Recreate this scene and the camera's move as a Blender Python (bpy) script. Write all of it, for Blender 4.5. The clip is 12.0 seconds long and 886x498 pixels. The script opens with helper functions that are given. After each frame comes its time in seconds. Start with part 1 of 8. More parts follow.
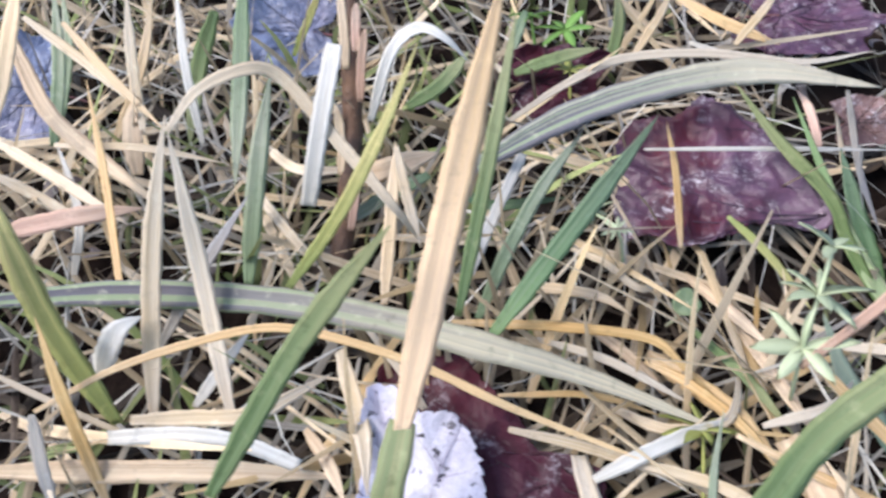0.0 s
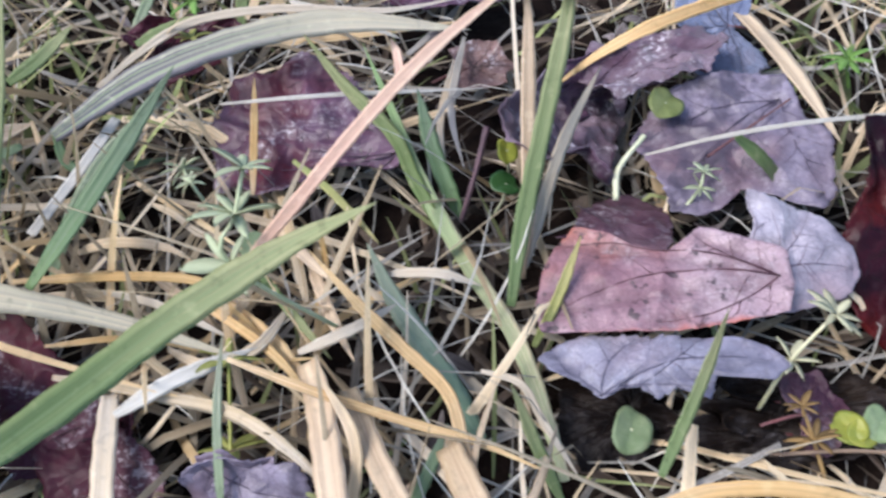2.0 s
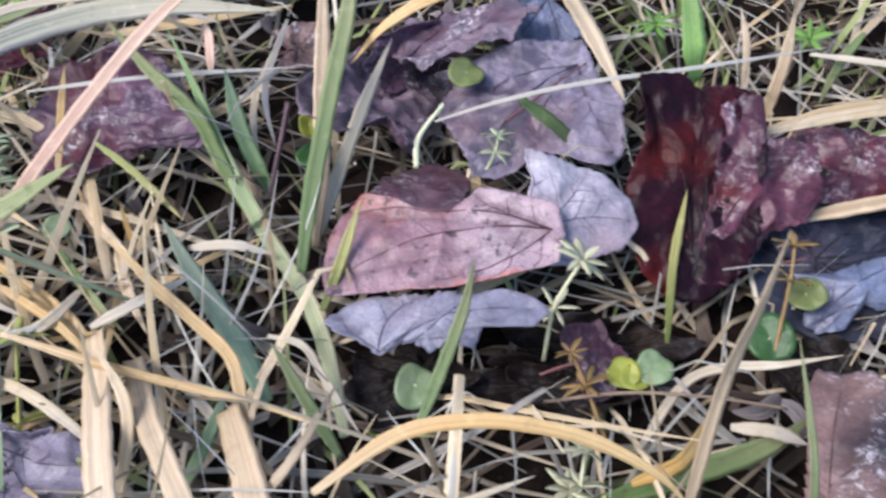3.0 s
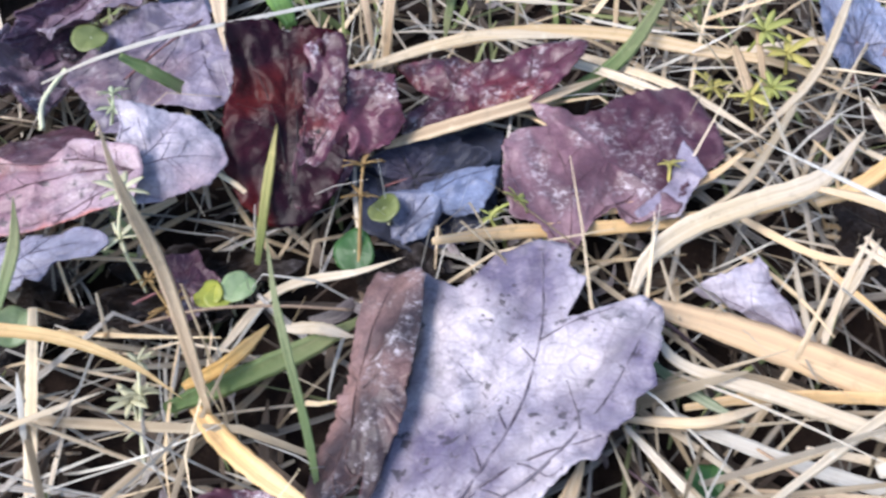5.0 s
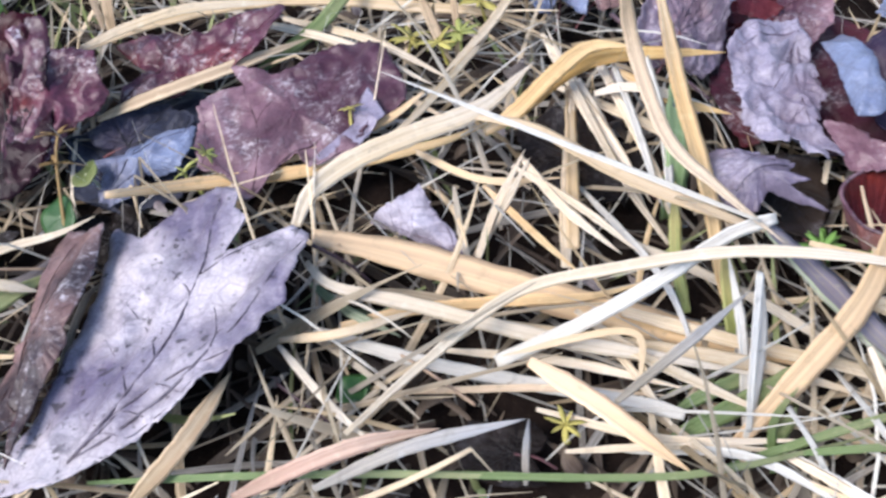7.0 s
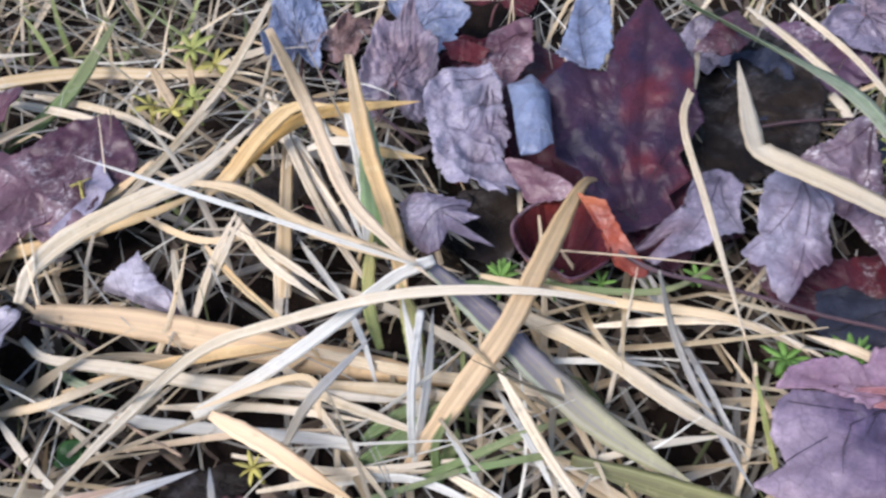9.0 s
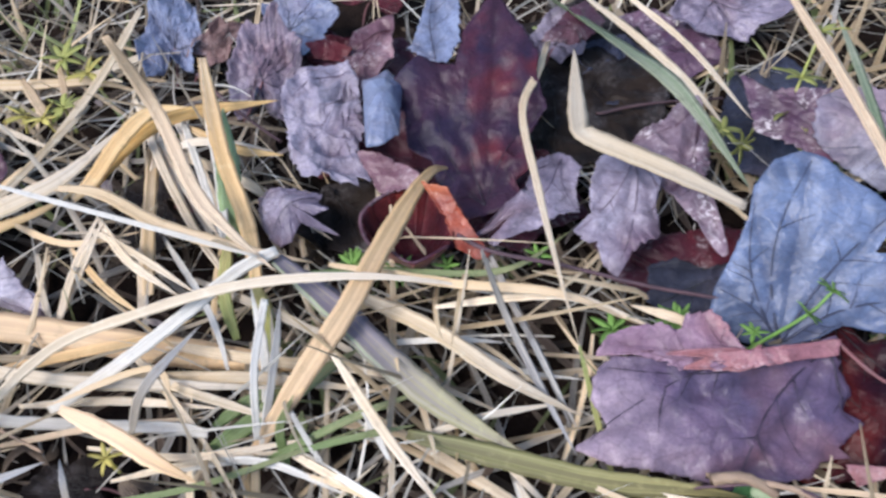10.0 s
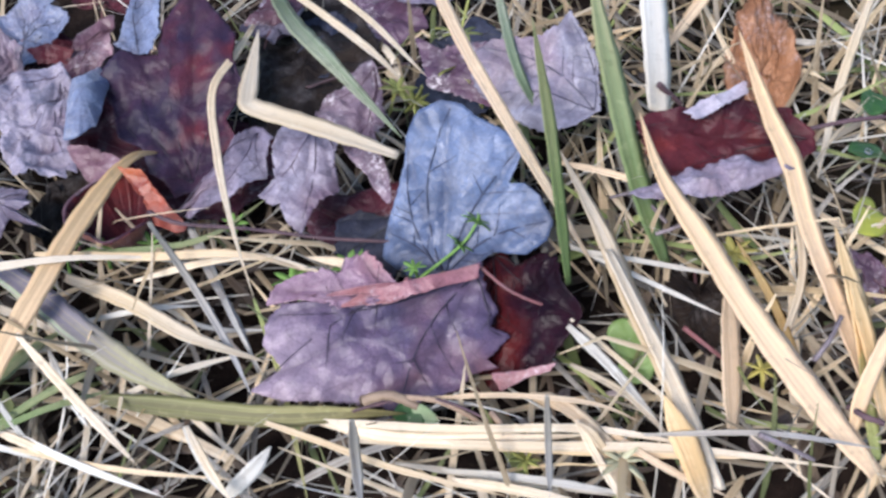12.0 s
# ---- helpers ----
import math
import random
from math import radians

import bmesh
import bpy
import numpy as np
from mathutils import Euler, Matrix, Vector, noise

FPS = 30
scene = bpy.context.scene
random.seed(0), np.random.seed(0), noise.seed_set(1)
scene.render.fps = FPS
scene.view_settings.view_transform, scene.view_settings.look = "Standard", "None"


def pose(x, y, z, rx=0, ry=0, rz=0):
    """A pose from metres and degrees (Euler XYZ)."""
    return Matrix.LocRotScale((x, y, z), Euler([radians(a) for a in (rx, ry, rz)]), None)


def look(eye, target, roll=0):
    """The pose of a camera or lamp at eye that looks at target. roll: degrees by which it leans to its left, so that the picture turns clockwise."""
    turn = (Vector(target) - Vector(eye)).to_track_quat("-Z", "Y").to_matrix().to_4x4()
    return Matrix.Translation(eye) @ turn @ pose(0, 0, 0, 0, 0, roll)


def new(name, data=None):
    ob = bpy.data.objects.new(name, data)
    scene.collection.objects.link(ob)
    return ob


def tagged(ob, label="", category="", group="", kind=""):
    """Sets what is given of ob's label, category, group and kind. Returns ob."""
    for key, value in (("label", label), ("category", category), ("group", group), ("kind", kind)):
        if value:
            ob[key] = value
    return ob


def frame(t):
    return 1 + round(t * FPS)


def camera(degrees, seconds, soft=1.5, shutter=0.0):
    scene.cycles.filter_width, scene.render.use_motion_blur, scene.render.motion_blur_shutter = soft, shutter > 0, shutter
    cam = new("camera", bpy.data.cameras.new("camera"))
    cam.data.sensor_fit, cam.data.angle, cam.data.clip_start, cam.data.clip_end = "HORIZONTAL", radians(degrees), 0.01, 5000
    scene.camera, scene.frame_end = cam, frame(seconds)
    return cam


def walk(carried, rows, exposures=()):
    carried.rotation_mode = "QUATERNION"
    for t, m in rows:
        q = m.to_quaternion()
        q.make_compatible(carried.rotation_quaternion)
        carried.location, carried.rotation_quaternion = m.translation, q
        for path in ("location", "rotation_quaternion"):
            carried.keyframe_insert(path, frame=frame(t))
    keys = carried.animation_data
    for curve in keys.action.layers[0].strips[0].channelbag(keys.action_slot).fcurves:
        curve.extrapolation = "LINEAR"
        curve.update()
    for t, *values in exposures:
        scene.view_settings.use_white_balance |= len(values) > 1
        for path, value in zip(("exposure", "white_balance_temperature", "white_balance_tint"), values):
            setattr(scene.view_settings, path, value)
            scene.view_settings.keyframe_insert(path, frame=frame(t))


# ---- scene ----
cam = camera(58.0, 12.0, soft=2.7, shutter=0.3)
EXPOSURE = 1.17
# seconds, place in metres, turn in degrees
PATH = [
    (0, 0.0000, 0.0000, 0.1887, 34.37, -2.00, 0.20),
    (0.5, 0.0284, -0.0039, 0.1898, 34.25, -1.36, -0.58),
    (1, 0.0586, -0.0101, 0.1882, 34.44, -0.99, -1.74),
    (1.5, 0.0833, -0.0157, 0.1898, 34.51, -0.84, -3.23),
    (2, 0.1059, -0.0214, 0.1903, 34.62, -0.79, -4.88),
    (2.5, 0.1301, -0.0296, 0.1900, 34.78, -0.46, -6.28),
    (3, 0.1542, -0.0379, 0.1903, 34.83, -0.26, -7.83),
    (3.5, 0.1754, -0.0483, 0.1900, 35.00, -0.19, -9.59),
    (3.7, 0.1843, -0.0524, 0.1905, 34.91, -0.18, -10.36),
    (5.3, 0.2597, -0.0898, 0.1948, 34.54, 0.96, -14.87),
    (5.5, 0.2666, -0.0951, 0.1937, 34.72, 1.20, -15.38),
    (6, 0.2841, -0.1093, 0.1914, 35.12, 1.94, -16.61),
    (6.5, 0.3033, -0.1227, 0.1901, 35.50, 2.58, -17.63),
    (7, 0.3228, -0.1310, 0.1935, 35.10, 2.98, -19.07),
    (7.2, 0.3305, -0.1331, 0.1947, 34.90, 3.33, -19.59),
    (8.8, 0.3857, -0.1544, 0.2110, 34.88, 3.74, -24.78),
    (9, 0.3918, -0.1589, 0.2128, 34.89, 3.73, -25.37),
    (9.5, 0.4077, -0.1707, 0.2152, 34.67, 3.90, -26.98),
    (10, 0.4229, -0.1845, 0.2165, 34.68, 4.02, -28.44),
    (10.5, 0.4393, -0.1995, 0.2188, 34.53, 4.09, -30.08),
    (11, 0.4542, -0.2134, 0.2201, 34.31, 4.25, -32.05),
    (11.5, 0.4697, -0.2301, 0.2219, 33.99, 4.51, -34.12),
    (12, 0.4803, -0.2448, 0.2218, 33.54, 4.70, -36.19),
]
import functools

walk(cam, [(t, pose(x, y, z, rx, ry, rz)) for t, x, y, z, rx, ry, rz in PATH], exposures=[(t, EXPOSURE + d) for t, d in ((0.0, 0.05), (2.0, -0.1), (3.5, -0.04), (5.5, 0.17), (6.5, 0.12), (7.0, 0.07), (9.0, -0.14), (10.5, -0.16), (12.0, -0.05))])

# ---- light: a bright overcast winter sky ----
world = bpy.data.worlds.new("sky")
scene.world = world
world.use_nodes = True
wn = world.node_tree
sky = wn.nodes.new("ShaderNodeTexSky")
sky.sky_type, sky.sun_disc = "NISHITA", False
sky.sun_elevation, sky.sun_rotation = radians(53), radians(-100)
sky.dust_density, sky.air_density = 1.0, 1.0
wn.links.new(sky.outputs[0], wn.nodes["Background"].inputs[0])
wn.nodes["Background"].inputs[1].default_value = 0.13
sun = bpy.data.lights.new("sun", "SUN")
sun.energy, sun.angle, sun.color = 2.25, radians(28), (1.0, 0.955, 0.945)
sun_ob = new("sun", sun)
sun_ob.matrix_world = look((-0.55, -0.1, 0.75), (0, 0, 0))


# ---- materials ----
def graph(name):
    m = bpy.data.materials.new(name)
    m.use_nodes = True
    nt = m.node_tree
    for n in list(nt.nodes):
        nt.nodes.remove(n)
    out = nt.nodes.new("ShaderNodeOutputMaterial")
    return m, nt, out


def node(nt, kind, **values):
    n = nt.nodes.new(kind)
    for key, value in values.items():
        n.inputs[key.replace("_", " ")].default_value = value
    return n


def mixed(nt, fac, a, b, blend="MIX"):
    n = nt.nodes.new("ShaderNodeMix")
    n.data_type, n.blend_type = "RGBA", blend
    for socket, value in ((n.inputs[0], fac), (n.inputs[6], a), (n.inputs[7], b)):
        if isinstance(value, bpy.types.NodeSocket):
            nt.links.new(value, socket)
        elif isinstance(value, (int, float)):
            socket.default_value = value
        else:
            socket.default_value = (*value, 1)
    return n.outputs[2]


def noise_at(nt, vector, scale, detail=4.0, rough=0.6):
    n = node(nt, "ShaderNodeTexNoise", Scale=scale, Detail=detail, Roughness=rough)
    nt.links.new(vector, n.inputs["Vector"])
    return n.outputs[0]


def band(nt, value, low, high, to_low=0.0, to_high=1.0):
    n = nt.nodes.new("ShaderNodeMapRange")
    n.inputs[1].default_value, n.inputs[2].default_value = low, high
    n.inputs[3].default_value, n.inputs[4].default_value = to_low, to_high
    nt.links.new(value, n.inputs[0])
    return n.outputs[0]


def surface(nt, out, colour, rough, height, strength, distance, translucent=0.0, specular=0.4):
    p = node(nt, "ShaderNodeBsdfPrincipled")
    p.inputs["Specular IOR Level"].default_value = specular
    nt.links.new(colour, p.inputs["Base Color"])
    if isinstance(rough, float):
        p.inputs["Roughness"].default_value = rough
    else:
        nt.links.new(rough, p.inputs["Roughness"])
    b = node(nt, "ShaderNodeBump", Strength=strength, Distance=distance)
    nt.links.new(height, b.inputs["Height"])
    nt.links.new(b.outputs[0], p.inputs["Normal"])
    last = p.outputs[0]
    if translucent:
        tr = nt.nodes.new("ShaderNodeBsdfTranslucent")
        nt.links.new(colour, tr.inputs[0])
        nt.links.new(b.outputs[0], tr.inputs[1])
        mix = nt.nodes.new("ShaderNodeMixShader")
        mix.inputs[0].default_value = translucent
        nt.links.new(last, mix.inputs[1])
        nt.links.new(tr.outputs[0], mix.inputs[2])
        last = mix.outputs[0]
    nt.links.new(last, out.inputs[0])


def random_offset(nt, vector, spread=30.0):
    """The vector, moved by a random amount for each object."""
    info = nt.nodes.new("ShaderNodeObjectInfo")
    mul = nt.nodes.new("ShaderNodeMath")
    mul.operation = "MULTIPLY"
    mul.inputs[1].default_value = spread
    nt.links.new(info.outputs["Random"], mul.inputs[0])
    add = nt.nodes.new("ShaderNodeVectorMath")
    nt.links.new(vector, add.inputs[0])
    nt.links.new(mul.outputs[0], add.inputs[1])
    return add.outputs[0], info.outputs["Random"]


def blade_material(name, base, middle, tip, streak, rough=0.5, island=False, stripes=False):
    """A grass blade: colour along its length, fine streaks along it, small blotches."""
    m, nt, out = graph(name)
    uv = nt.nodes.new("ShaderNodeUVMap")
    moved, rand = random_offset(nt, uv.outputs[0])
    if island:
        geo = nt.nodes.new("ShaderNodeNewGeometry")
        rand = geo.outputs["Random Per Island"]
    sep = nt.nodes.new("ShaderNodeSeparateXYZ")
    nt.links.new(uv.outputs[0], sep.inputs[0])
    wob = noise_at(nt, moved, 3.0, 3.0)
    shift = nt.nodes.new("ShaderNodeMath")
    shift.operation = "MULTIPLY_ADD"
    shift.inputs[1].default_value = 0.5
    nt.links.new(wob, shift.inputs[0])
    nt.links.new(sep.outputs[1], shift.inputs[2])
    ramp = nt.nodes.new("ShaderNodeValToRGB")
    e = ramp.color_ramp.elements
    e[0].position, e[0].color = 0.25, (*base, 1)
    e[1].position, e[1].color = 1.15, (*tip, 1)
    e[1].position = 1.0
    mid = e.new(0.6)
    mid.color = (*middle, 1)
    nt.links.new(shift.outputs[0], ramp.inputs[0])
    scale = nt.nodes.new("ShaderNodeMapping")
    scale.inputs["Scale"].default_value = (16, 2.2, 1)
    nt.links.new(moved, scale.inputs[0])
    fibres = noise_at(nt, scale.outputs[0], 1.0, 5.0, 0.7)
    colour = mixed(nt, band(nt, fibres, 0.42, 0.72, 0.0, 0.75), ramp.outputs[0], streak)
    wide = nt.nodes.new("ShaderNodeMapping")
    wide.inputs["Scale"].default_value = (5, 0.5, 1)
    nt.links.new(moved, wide.inputs[0])
    bands = noise_at(nt, wide.outputs[0], 1.0, 2.0, 0.5)
    colour = mixed(nt, band(nt, bands, 0.5, 0.6, 0.0, 0.55), colour, streak)
    colour = mixed(nt, band(nt, bands, 0.46, 0.36, 0.0, 0.5), colour, tuple(min(1, 1.15 * c + 0.05) for c in middle))
    if stripes:
        # green and purple-grey ribs side by side, lost towards the withered tip
        ribs = nt.nodes.new("ShaderNodeMapping")
        ribs.inputs["Scale"].default_value = (9, 0.12, 1)
        nt.links.new(moved, ribs.inputs[0])
        rib = noise_at(nt, ribs.outputs[0], 1.0, 1.0, 0.4)
        lost = band(nt, shift.outputs[0], 0.55, 0.9, 1.0, 0.05)
        for low, high, tone in ((0.5, 0.53, (0.17, 0.15, 0.22)), (0.46, 0.43, (0.33, 0.44, 0.24))):
            much = nt.nodes.new("ShaderNodeMath")
            much.operation = "MULTIPLY"
            nt.links.new(band(nt, rib, low, high, 0.0, 0.8), much.inputs[0])
            nt.links.new(lost, much.inputs[1])
            colour = mixed(nt, much.outputs[0], colour, tone)
    tex = nt.nodes.new("ShaderNodeTexCoord")
    blot = noise_at(nt, tex.outputs["Object"], 260.0, 4.0, 0.65)
    colour = mixed(nt, band(nt, blot, 0.58, 0.72, 0.0, 0.45), colour, tuple(0.45 * c for c in middle))
    colour = mixed(nt, band(nt, blot, 0.42, 0.28, 0.0, 0.35), colour, tuple(min(1, 1.35 * c + 0.04) for c in tip))
    if "straw" in name:
        # some stalks yellower, some weathered to grey
        tint = nt.nodes.new("ShaderNodeMath")
        tint.operation = "MULTIPLY"
        tint.inputs[1].default_value = 7.31
        nt.links.new(rand, tint.inputs[0])
        part_of = nt.nodes.new("ShaderNodeMath")
        part_of.operation = "FRACT"
        nt.links.new(tint.outputs[0], part_of.inputs[0])
        colour = mixed(nt, band(nt, part_of.outputs[0], 0.68, 1.0, 0.0, 0.55), colour, (0.74, 0.47, 0.16))
        colour = mixed(nt, band(nt, part_of.outputs[0], 0.28, 0.0, 0.0, 0.6), colour, (0.6, 0.56, 0.5))
    hsv = nt.nodes.new("ShaderNodeHueSaturation")
    nt.links.new(colour, hsv.inputs["Color"])
    nt.links.new(band(nt, rand, 0, 1, *((0.3, 1.22) if island else (0.8, 1.12))), hsv.inputs["Value"])
    nt.links.new(band(nt, noise_at(nt, moved, 0.01, 0.0), 0.3, 0.7, 0.75, 1.15), hsv.inputs["Saturation"])
    surface(nt, out, hsv.outputs[0], rough, fibres, 0.5, 0.0004, 0.3, 0.35)
    return m


STRAW, CREAM, GOLD = (0.765, 0.605, 0.4), (0.815, 0.71, 0.58), (0.8, 0.49, 0.16)
GREEN = (0.15, 0.235, 0.06)
BLADES = {
    "straw": (CREAM, STRAW, CREAM, (0.62, 0.46, 0.24)),
    "gold": (STRAW, GOLD, (0.82, 0.58, 0.26), (0.6, 0.36, 0.1)),
    "white": ((0.6, 0.55, 0.46), (0.72, 0.695, 0.64), (0.74, 0.72, 0.68), (0.62, 0.57, 0.5)),
    "tan": ((0.62, 0.45, 0.25), (0.74, 0.55, 0.34), STRAW, (0.5, 0.32, 0.18)),
    "pink": ((0.45, 0.28, 0.18), (0.72, 0.44, 0.31), (0.72, 0.53, 0.38), (0.52, 0.28, 0.2)),
    "orange": ((0.75, 0.46, 0.11), (0.85, 0.5, 0.1), (0.82, 0.58, 0.24), (0.6, 0.3, 0.06)),
    "green": ((0.1, 0.2, 0.045), GREEN, (0.36, 0.36, 0.16), (0.22, 0.29, 0.1)),
    "brightgreen": ((0.2, 0.42, 0.05), (0.27, 0.48, 0.06), (0.32, 0.5, 0.08), (0.14, 0.32, 0.04)),
    "deepgreen": ((0.16, 0.3, 0.08), (0.1, 0.21, 0.08), (0.12, 0.19, 0.12), (0.2, 0.3, 0.16)),
    "bluegreen": ((0.13, 0.26, 0.14), (0.18, 0.32, 0.22), (0.36, 0.4, 0.29), (0.28, 0.38, 0.28)),
    "greygreen": ((0.16, 0.26, 0.11), (0.26, 0.33, 0.19), (0.46, 0.47, 0.34), (0.18, 0.28, 0.14)),
    "olive": ((0.28, 0.36, 0.07), (0.45, 0.44, 0.1), (0.64, 0.53, 0.17), (0.24, 0.29, 0.06)),
    "stripe": ((0.22, 0.3, 0.2), (0.42, 0.43, 0.31), (0.8, 0.69, 0.48), (0.46, 0.44, 0.36)),
    "greenstraw": ((0.52, 0.5, 0.28), (0.66, 0.58, 0.35), (0.2, 0.34, 0.1), (0.22, 0.34, 0.12)),
    "greystem": ((0.46, 0.42, 0.36), (0.54, 0.48, 0.4), (0.44, 0.45, 0.48), (0.34, 0.29, 0.26)),
    "mauvegrey": ((0.34, 0.27, 0.2), (0.27, 0.22, 0.2), (0.33, 0.31, 0.13), (0.27, 0.23, 0.24)),
    "peach": ((0.8, 0.56, 0.31), (0.82, 0.58, 0.32), (0.76, 0.5, 0.2), (0.66, 0.44, 0.26)),
    "darkolive": ((0.17, 0.17, 0.06), (0.27, 0.26, 0.08), (0.37, 0.33, 0.11), (0.14, 0.12, 0.05)),
    "dewgreen": ((0.26, 0.42, 0.16), (0.34, 0.5, 0.23), (0.4, 0.55, 0.32), (0.22, 0.38, 0.12)),
}
BLADE_MATS = {k: blade_material("blade_" + k, *v, stripes=k in ("stripe", "mauvegrey")) for k, v in BLADES.items()}
BLADE_WORDS = {
    "straw": "dry cream straw-coloured grass blade in the lawn thatch",
    "gold": "dry golden-yellow grass blade among the straw",
    "white": "bleached white dead grass blade in the thatch",
    "tan": "dry tan grass blade with brown streaks",
    "pink": "withered pinkish-tan grass blade",
    "orange": "withered orange-yellow grass blade",
    "green": "living green grass blade with a yellowing tip",
    "brightgreen": "fresh bright green broad grass blade",
    "deepgreen": "dark green grass blade rising from the thatch",
    "bluegreen": "blue-green grass blade with pale streaks",
    "greygreen": "greyish green fading grass blade",
    "olive": "olive-yellow half-dead grass blade",
    "stripe": "broad arching grass blade, grey-green fading to straw",
    "greenstraw": "long bent grass blade, green turning to straw",
    "greystem": "weathered grey dead grass stem on the thatch",
    "mauvegrey": "broad mauve-grey dying grass blade on the straw",
    "peach": "broad peach-coloured dry grass blade",
    "darkolive": "dull olive dying grass blade under the straw",
    "dewgreen": "pale green grass blade with dewdrops on it",
}


def leaf_material(name, light, dark, accent, vein, glint=0.0, spots=0.0, rough=0.5, accent_at=0.6, tip=None, flank=None, foot=None, stains=0.4):
    """A dead leaf: two tones, an accent in patches, dark veins, painted pale glints, black specks; other tones to tip
    and flank.
    """
    m, nt, out = graph(name)
    tex = nt.nodes.new("ShaderNodeTexCoord")
    moved, rand = random_offset(nt, tex.outputs["Object"], 3.0)
    big = noise_at(nt, moved, 42.0, 5.0, 0.6)
    mid = noise_at(nt, moved, 150.0, 5.0, 0.65)
    fine = noise_at(nt, moved, 900.0, 4.0, 0.7)
    colour = mixed(nt, band(nt, big, 0.36, 0.64), light, dark)
    colour = mixed(nt, band(nt, noise_at(nt, moved, 30.0, 3.0, 0.5), accent_at - 0.06, accent_at + 0.1), colour, accent)
    for key, tone, low, high in (("along", tip, 0.5, 0.75), ("along", foot, 0.42, 0.12), ("across", flank, -0.5, -0.66)):
        if tone:
            place_on = nt.nodes.new("ShaderNodeAttribute")
            place_on.attribute_name = key
            blur = nt.nodes.new("ShaderNodeMath")
            blur.operation = "MULTIPLY_ADD"
            blur.inputs[1].default_value = 0.6
            nt.links.new(big, blur.inputs[0])
            nt.links.new(place_on.outputs["Fac"], blur.inputs[2])
            colour = mixed(nt, band(nt, blur.outputs[0], low + 0.3, high + 0.3, 0.0, 0.9), colour, tone)
    colour = mixed(nt, band(nt, mid, 0.52, 0.7, 0.0, 0.36), colour, tuple(0.45 * c for c in dark))
    colour = mixed(nt, band(nt, mid, 0.47, 0.32, 0.0, 0.18), colour, tuple(min(1, 1.45 * c) for c in light))
    attr = nt.nodes.new("ShaderNodeAttribute")
    attr.attribute_name = "vein"
    colour = mixed(nt, band(nt, attr.outputs["Fac"], 0.15, 1.0, 0.0, 0.4), colour, vein)
    colour = mixed(nt, band(nt, fine, 0.4, 0.65, 0.0, 0.22), colour, tuple(0.5 * c for c in dark))
    if glint:
        # pale grains in patches, painted highlights of the glossy leaf
        patch = noise_at(nt, moved, 75.0, 4.0, 0.6)
        grain = nt.nodes.new("ShaderNodeMath")
        grain.operation = "MULTIPLY"
        nt.links.new(band(nt, patch, 0.5, 0.66), grain.inputs[0])
        nt.links.new(band(nt, noise_at(nt, moved, 620.0, 3.0, 0.75), 0.5, 0.6, 0.04, glint), grain.inputs[1])
        colour = mixed(nt, grain.outputs[0], colour, (0.7, 0.65, 0.7))
    if spots:
        speck = nt.nodes.new("ShaderNodeMath")
        speck.operation = "MULTIPLY"
        nt.links.new(band(nt, noise_at(nt, moved, 330.0, 5.0, 0.6), 0.565, 0.61), speck.inputs[0])
        nt.links.new(band(nt, noise_at(nt, moved, 95.0, 3.0), 0.48, 0.56, 0.0, spots), speck.inputs[1])
        colour = mixed(nt, speck.outputs[0], colour, (0.03, 0.025, 0.03))
    # soaked stains with a clear rim
    stain = noise_at(nt, moved, 62.0, 6.0, 0.62)
    colour = mixed(nt, band(nt, stain, 0.55, 0.62, 0.0, stains), colour, tuple(0.5 * c for c in dark))
    # the fine net of veins
    net = node(nt, "ShaderNodeTexVoronoi", Scale=520.0)
    net.feature = "DISTANCE_TO_EDGE"
    nt.links.new(moved, net.inputs["Vector"])
    mesh_line = band(nt, net.outputs["Distance"], 0.0, 0.12, 1.0, 0.0)
    colour = mixed(nt, band(nt, mesh_line, 0.0, 1.0, 0.0, 0.16), colour, vein)
    wide_net = node(nt, "ShaderNodeTexVoronoi", Scale=150.0)
    wide_net.feature = "DISTANCE_TO_EDGE"
    nt.links.new(moved, wide_net.inputs["Vector"])
    colour = mixed(nt, band(nt, wide_net.outputs["Distance"], 0.0, 0.035, 0.3, 0.0), colour, vein)
    height = mixed(nt, 0.3, mixed(nt, 0.5, mid, fine), net.outputs["Distance"])
    surface(nt, out, colour, band(nt, mid, 0.3, 0.7, rough - 0.14, rough + 0.16), height, 0.65, 0.0008, 0.06, 0.36 if max(light) > 0.12 else 0.13)
    return m


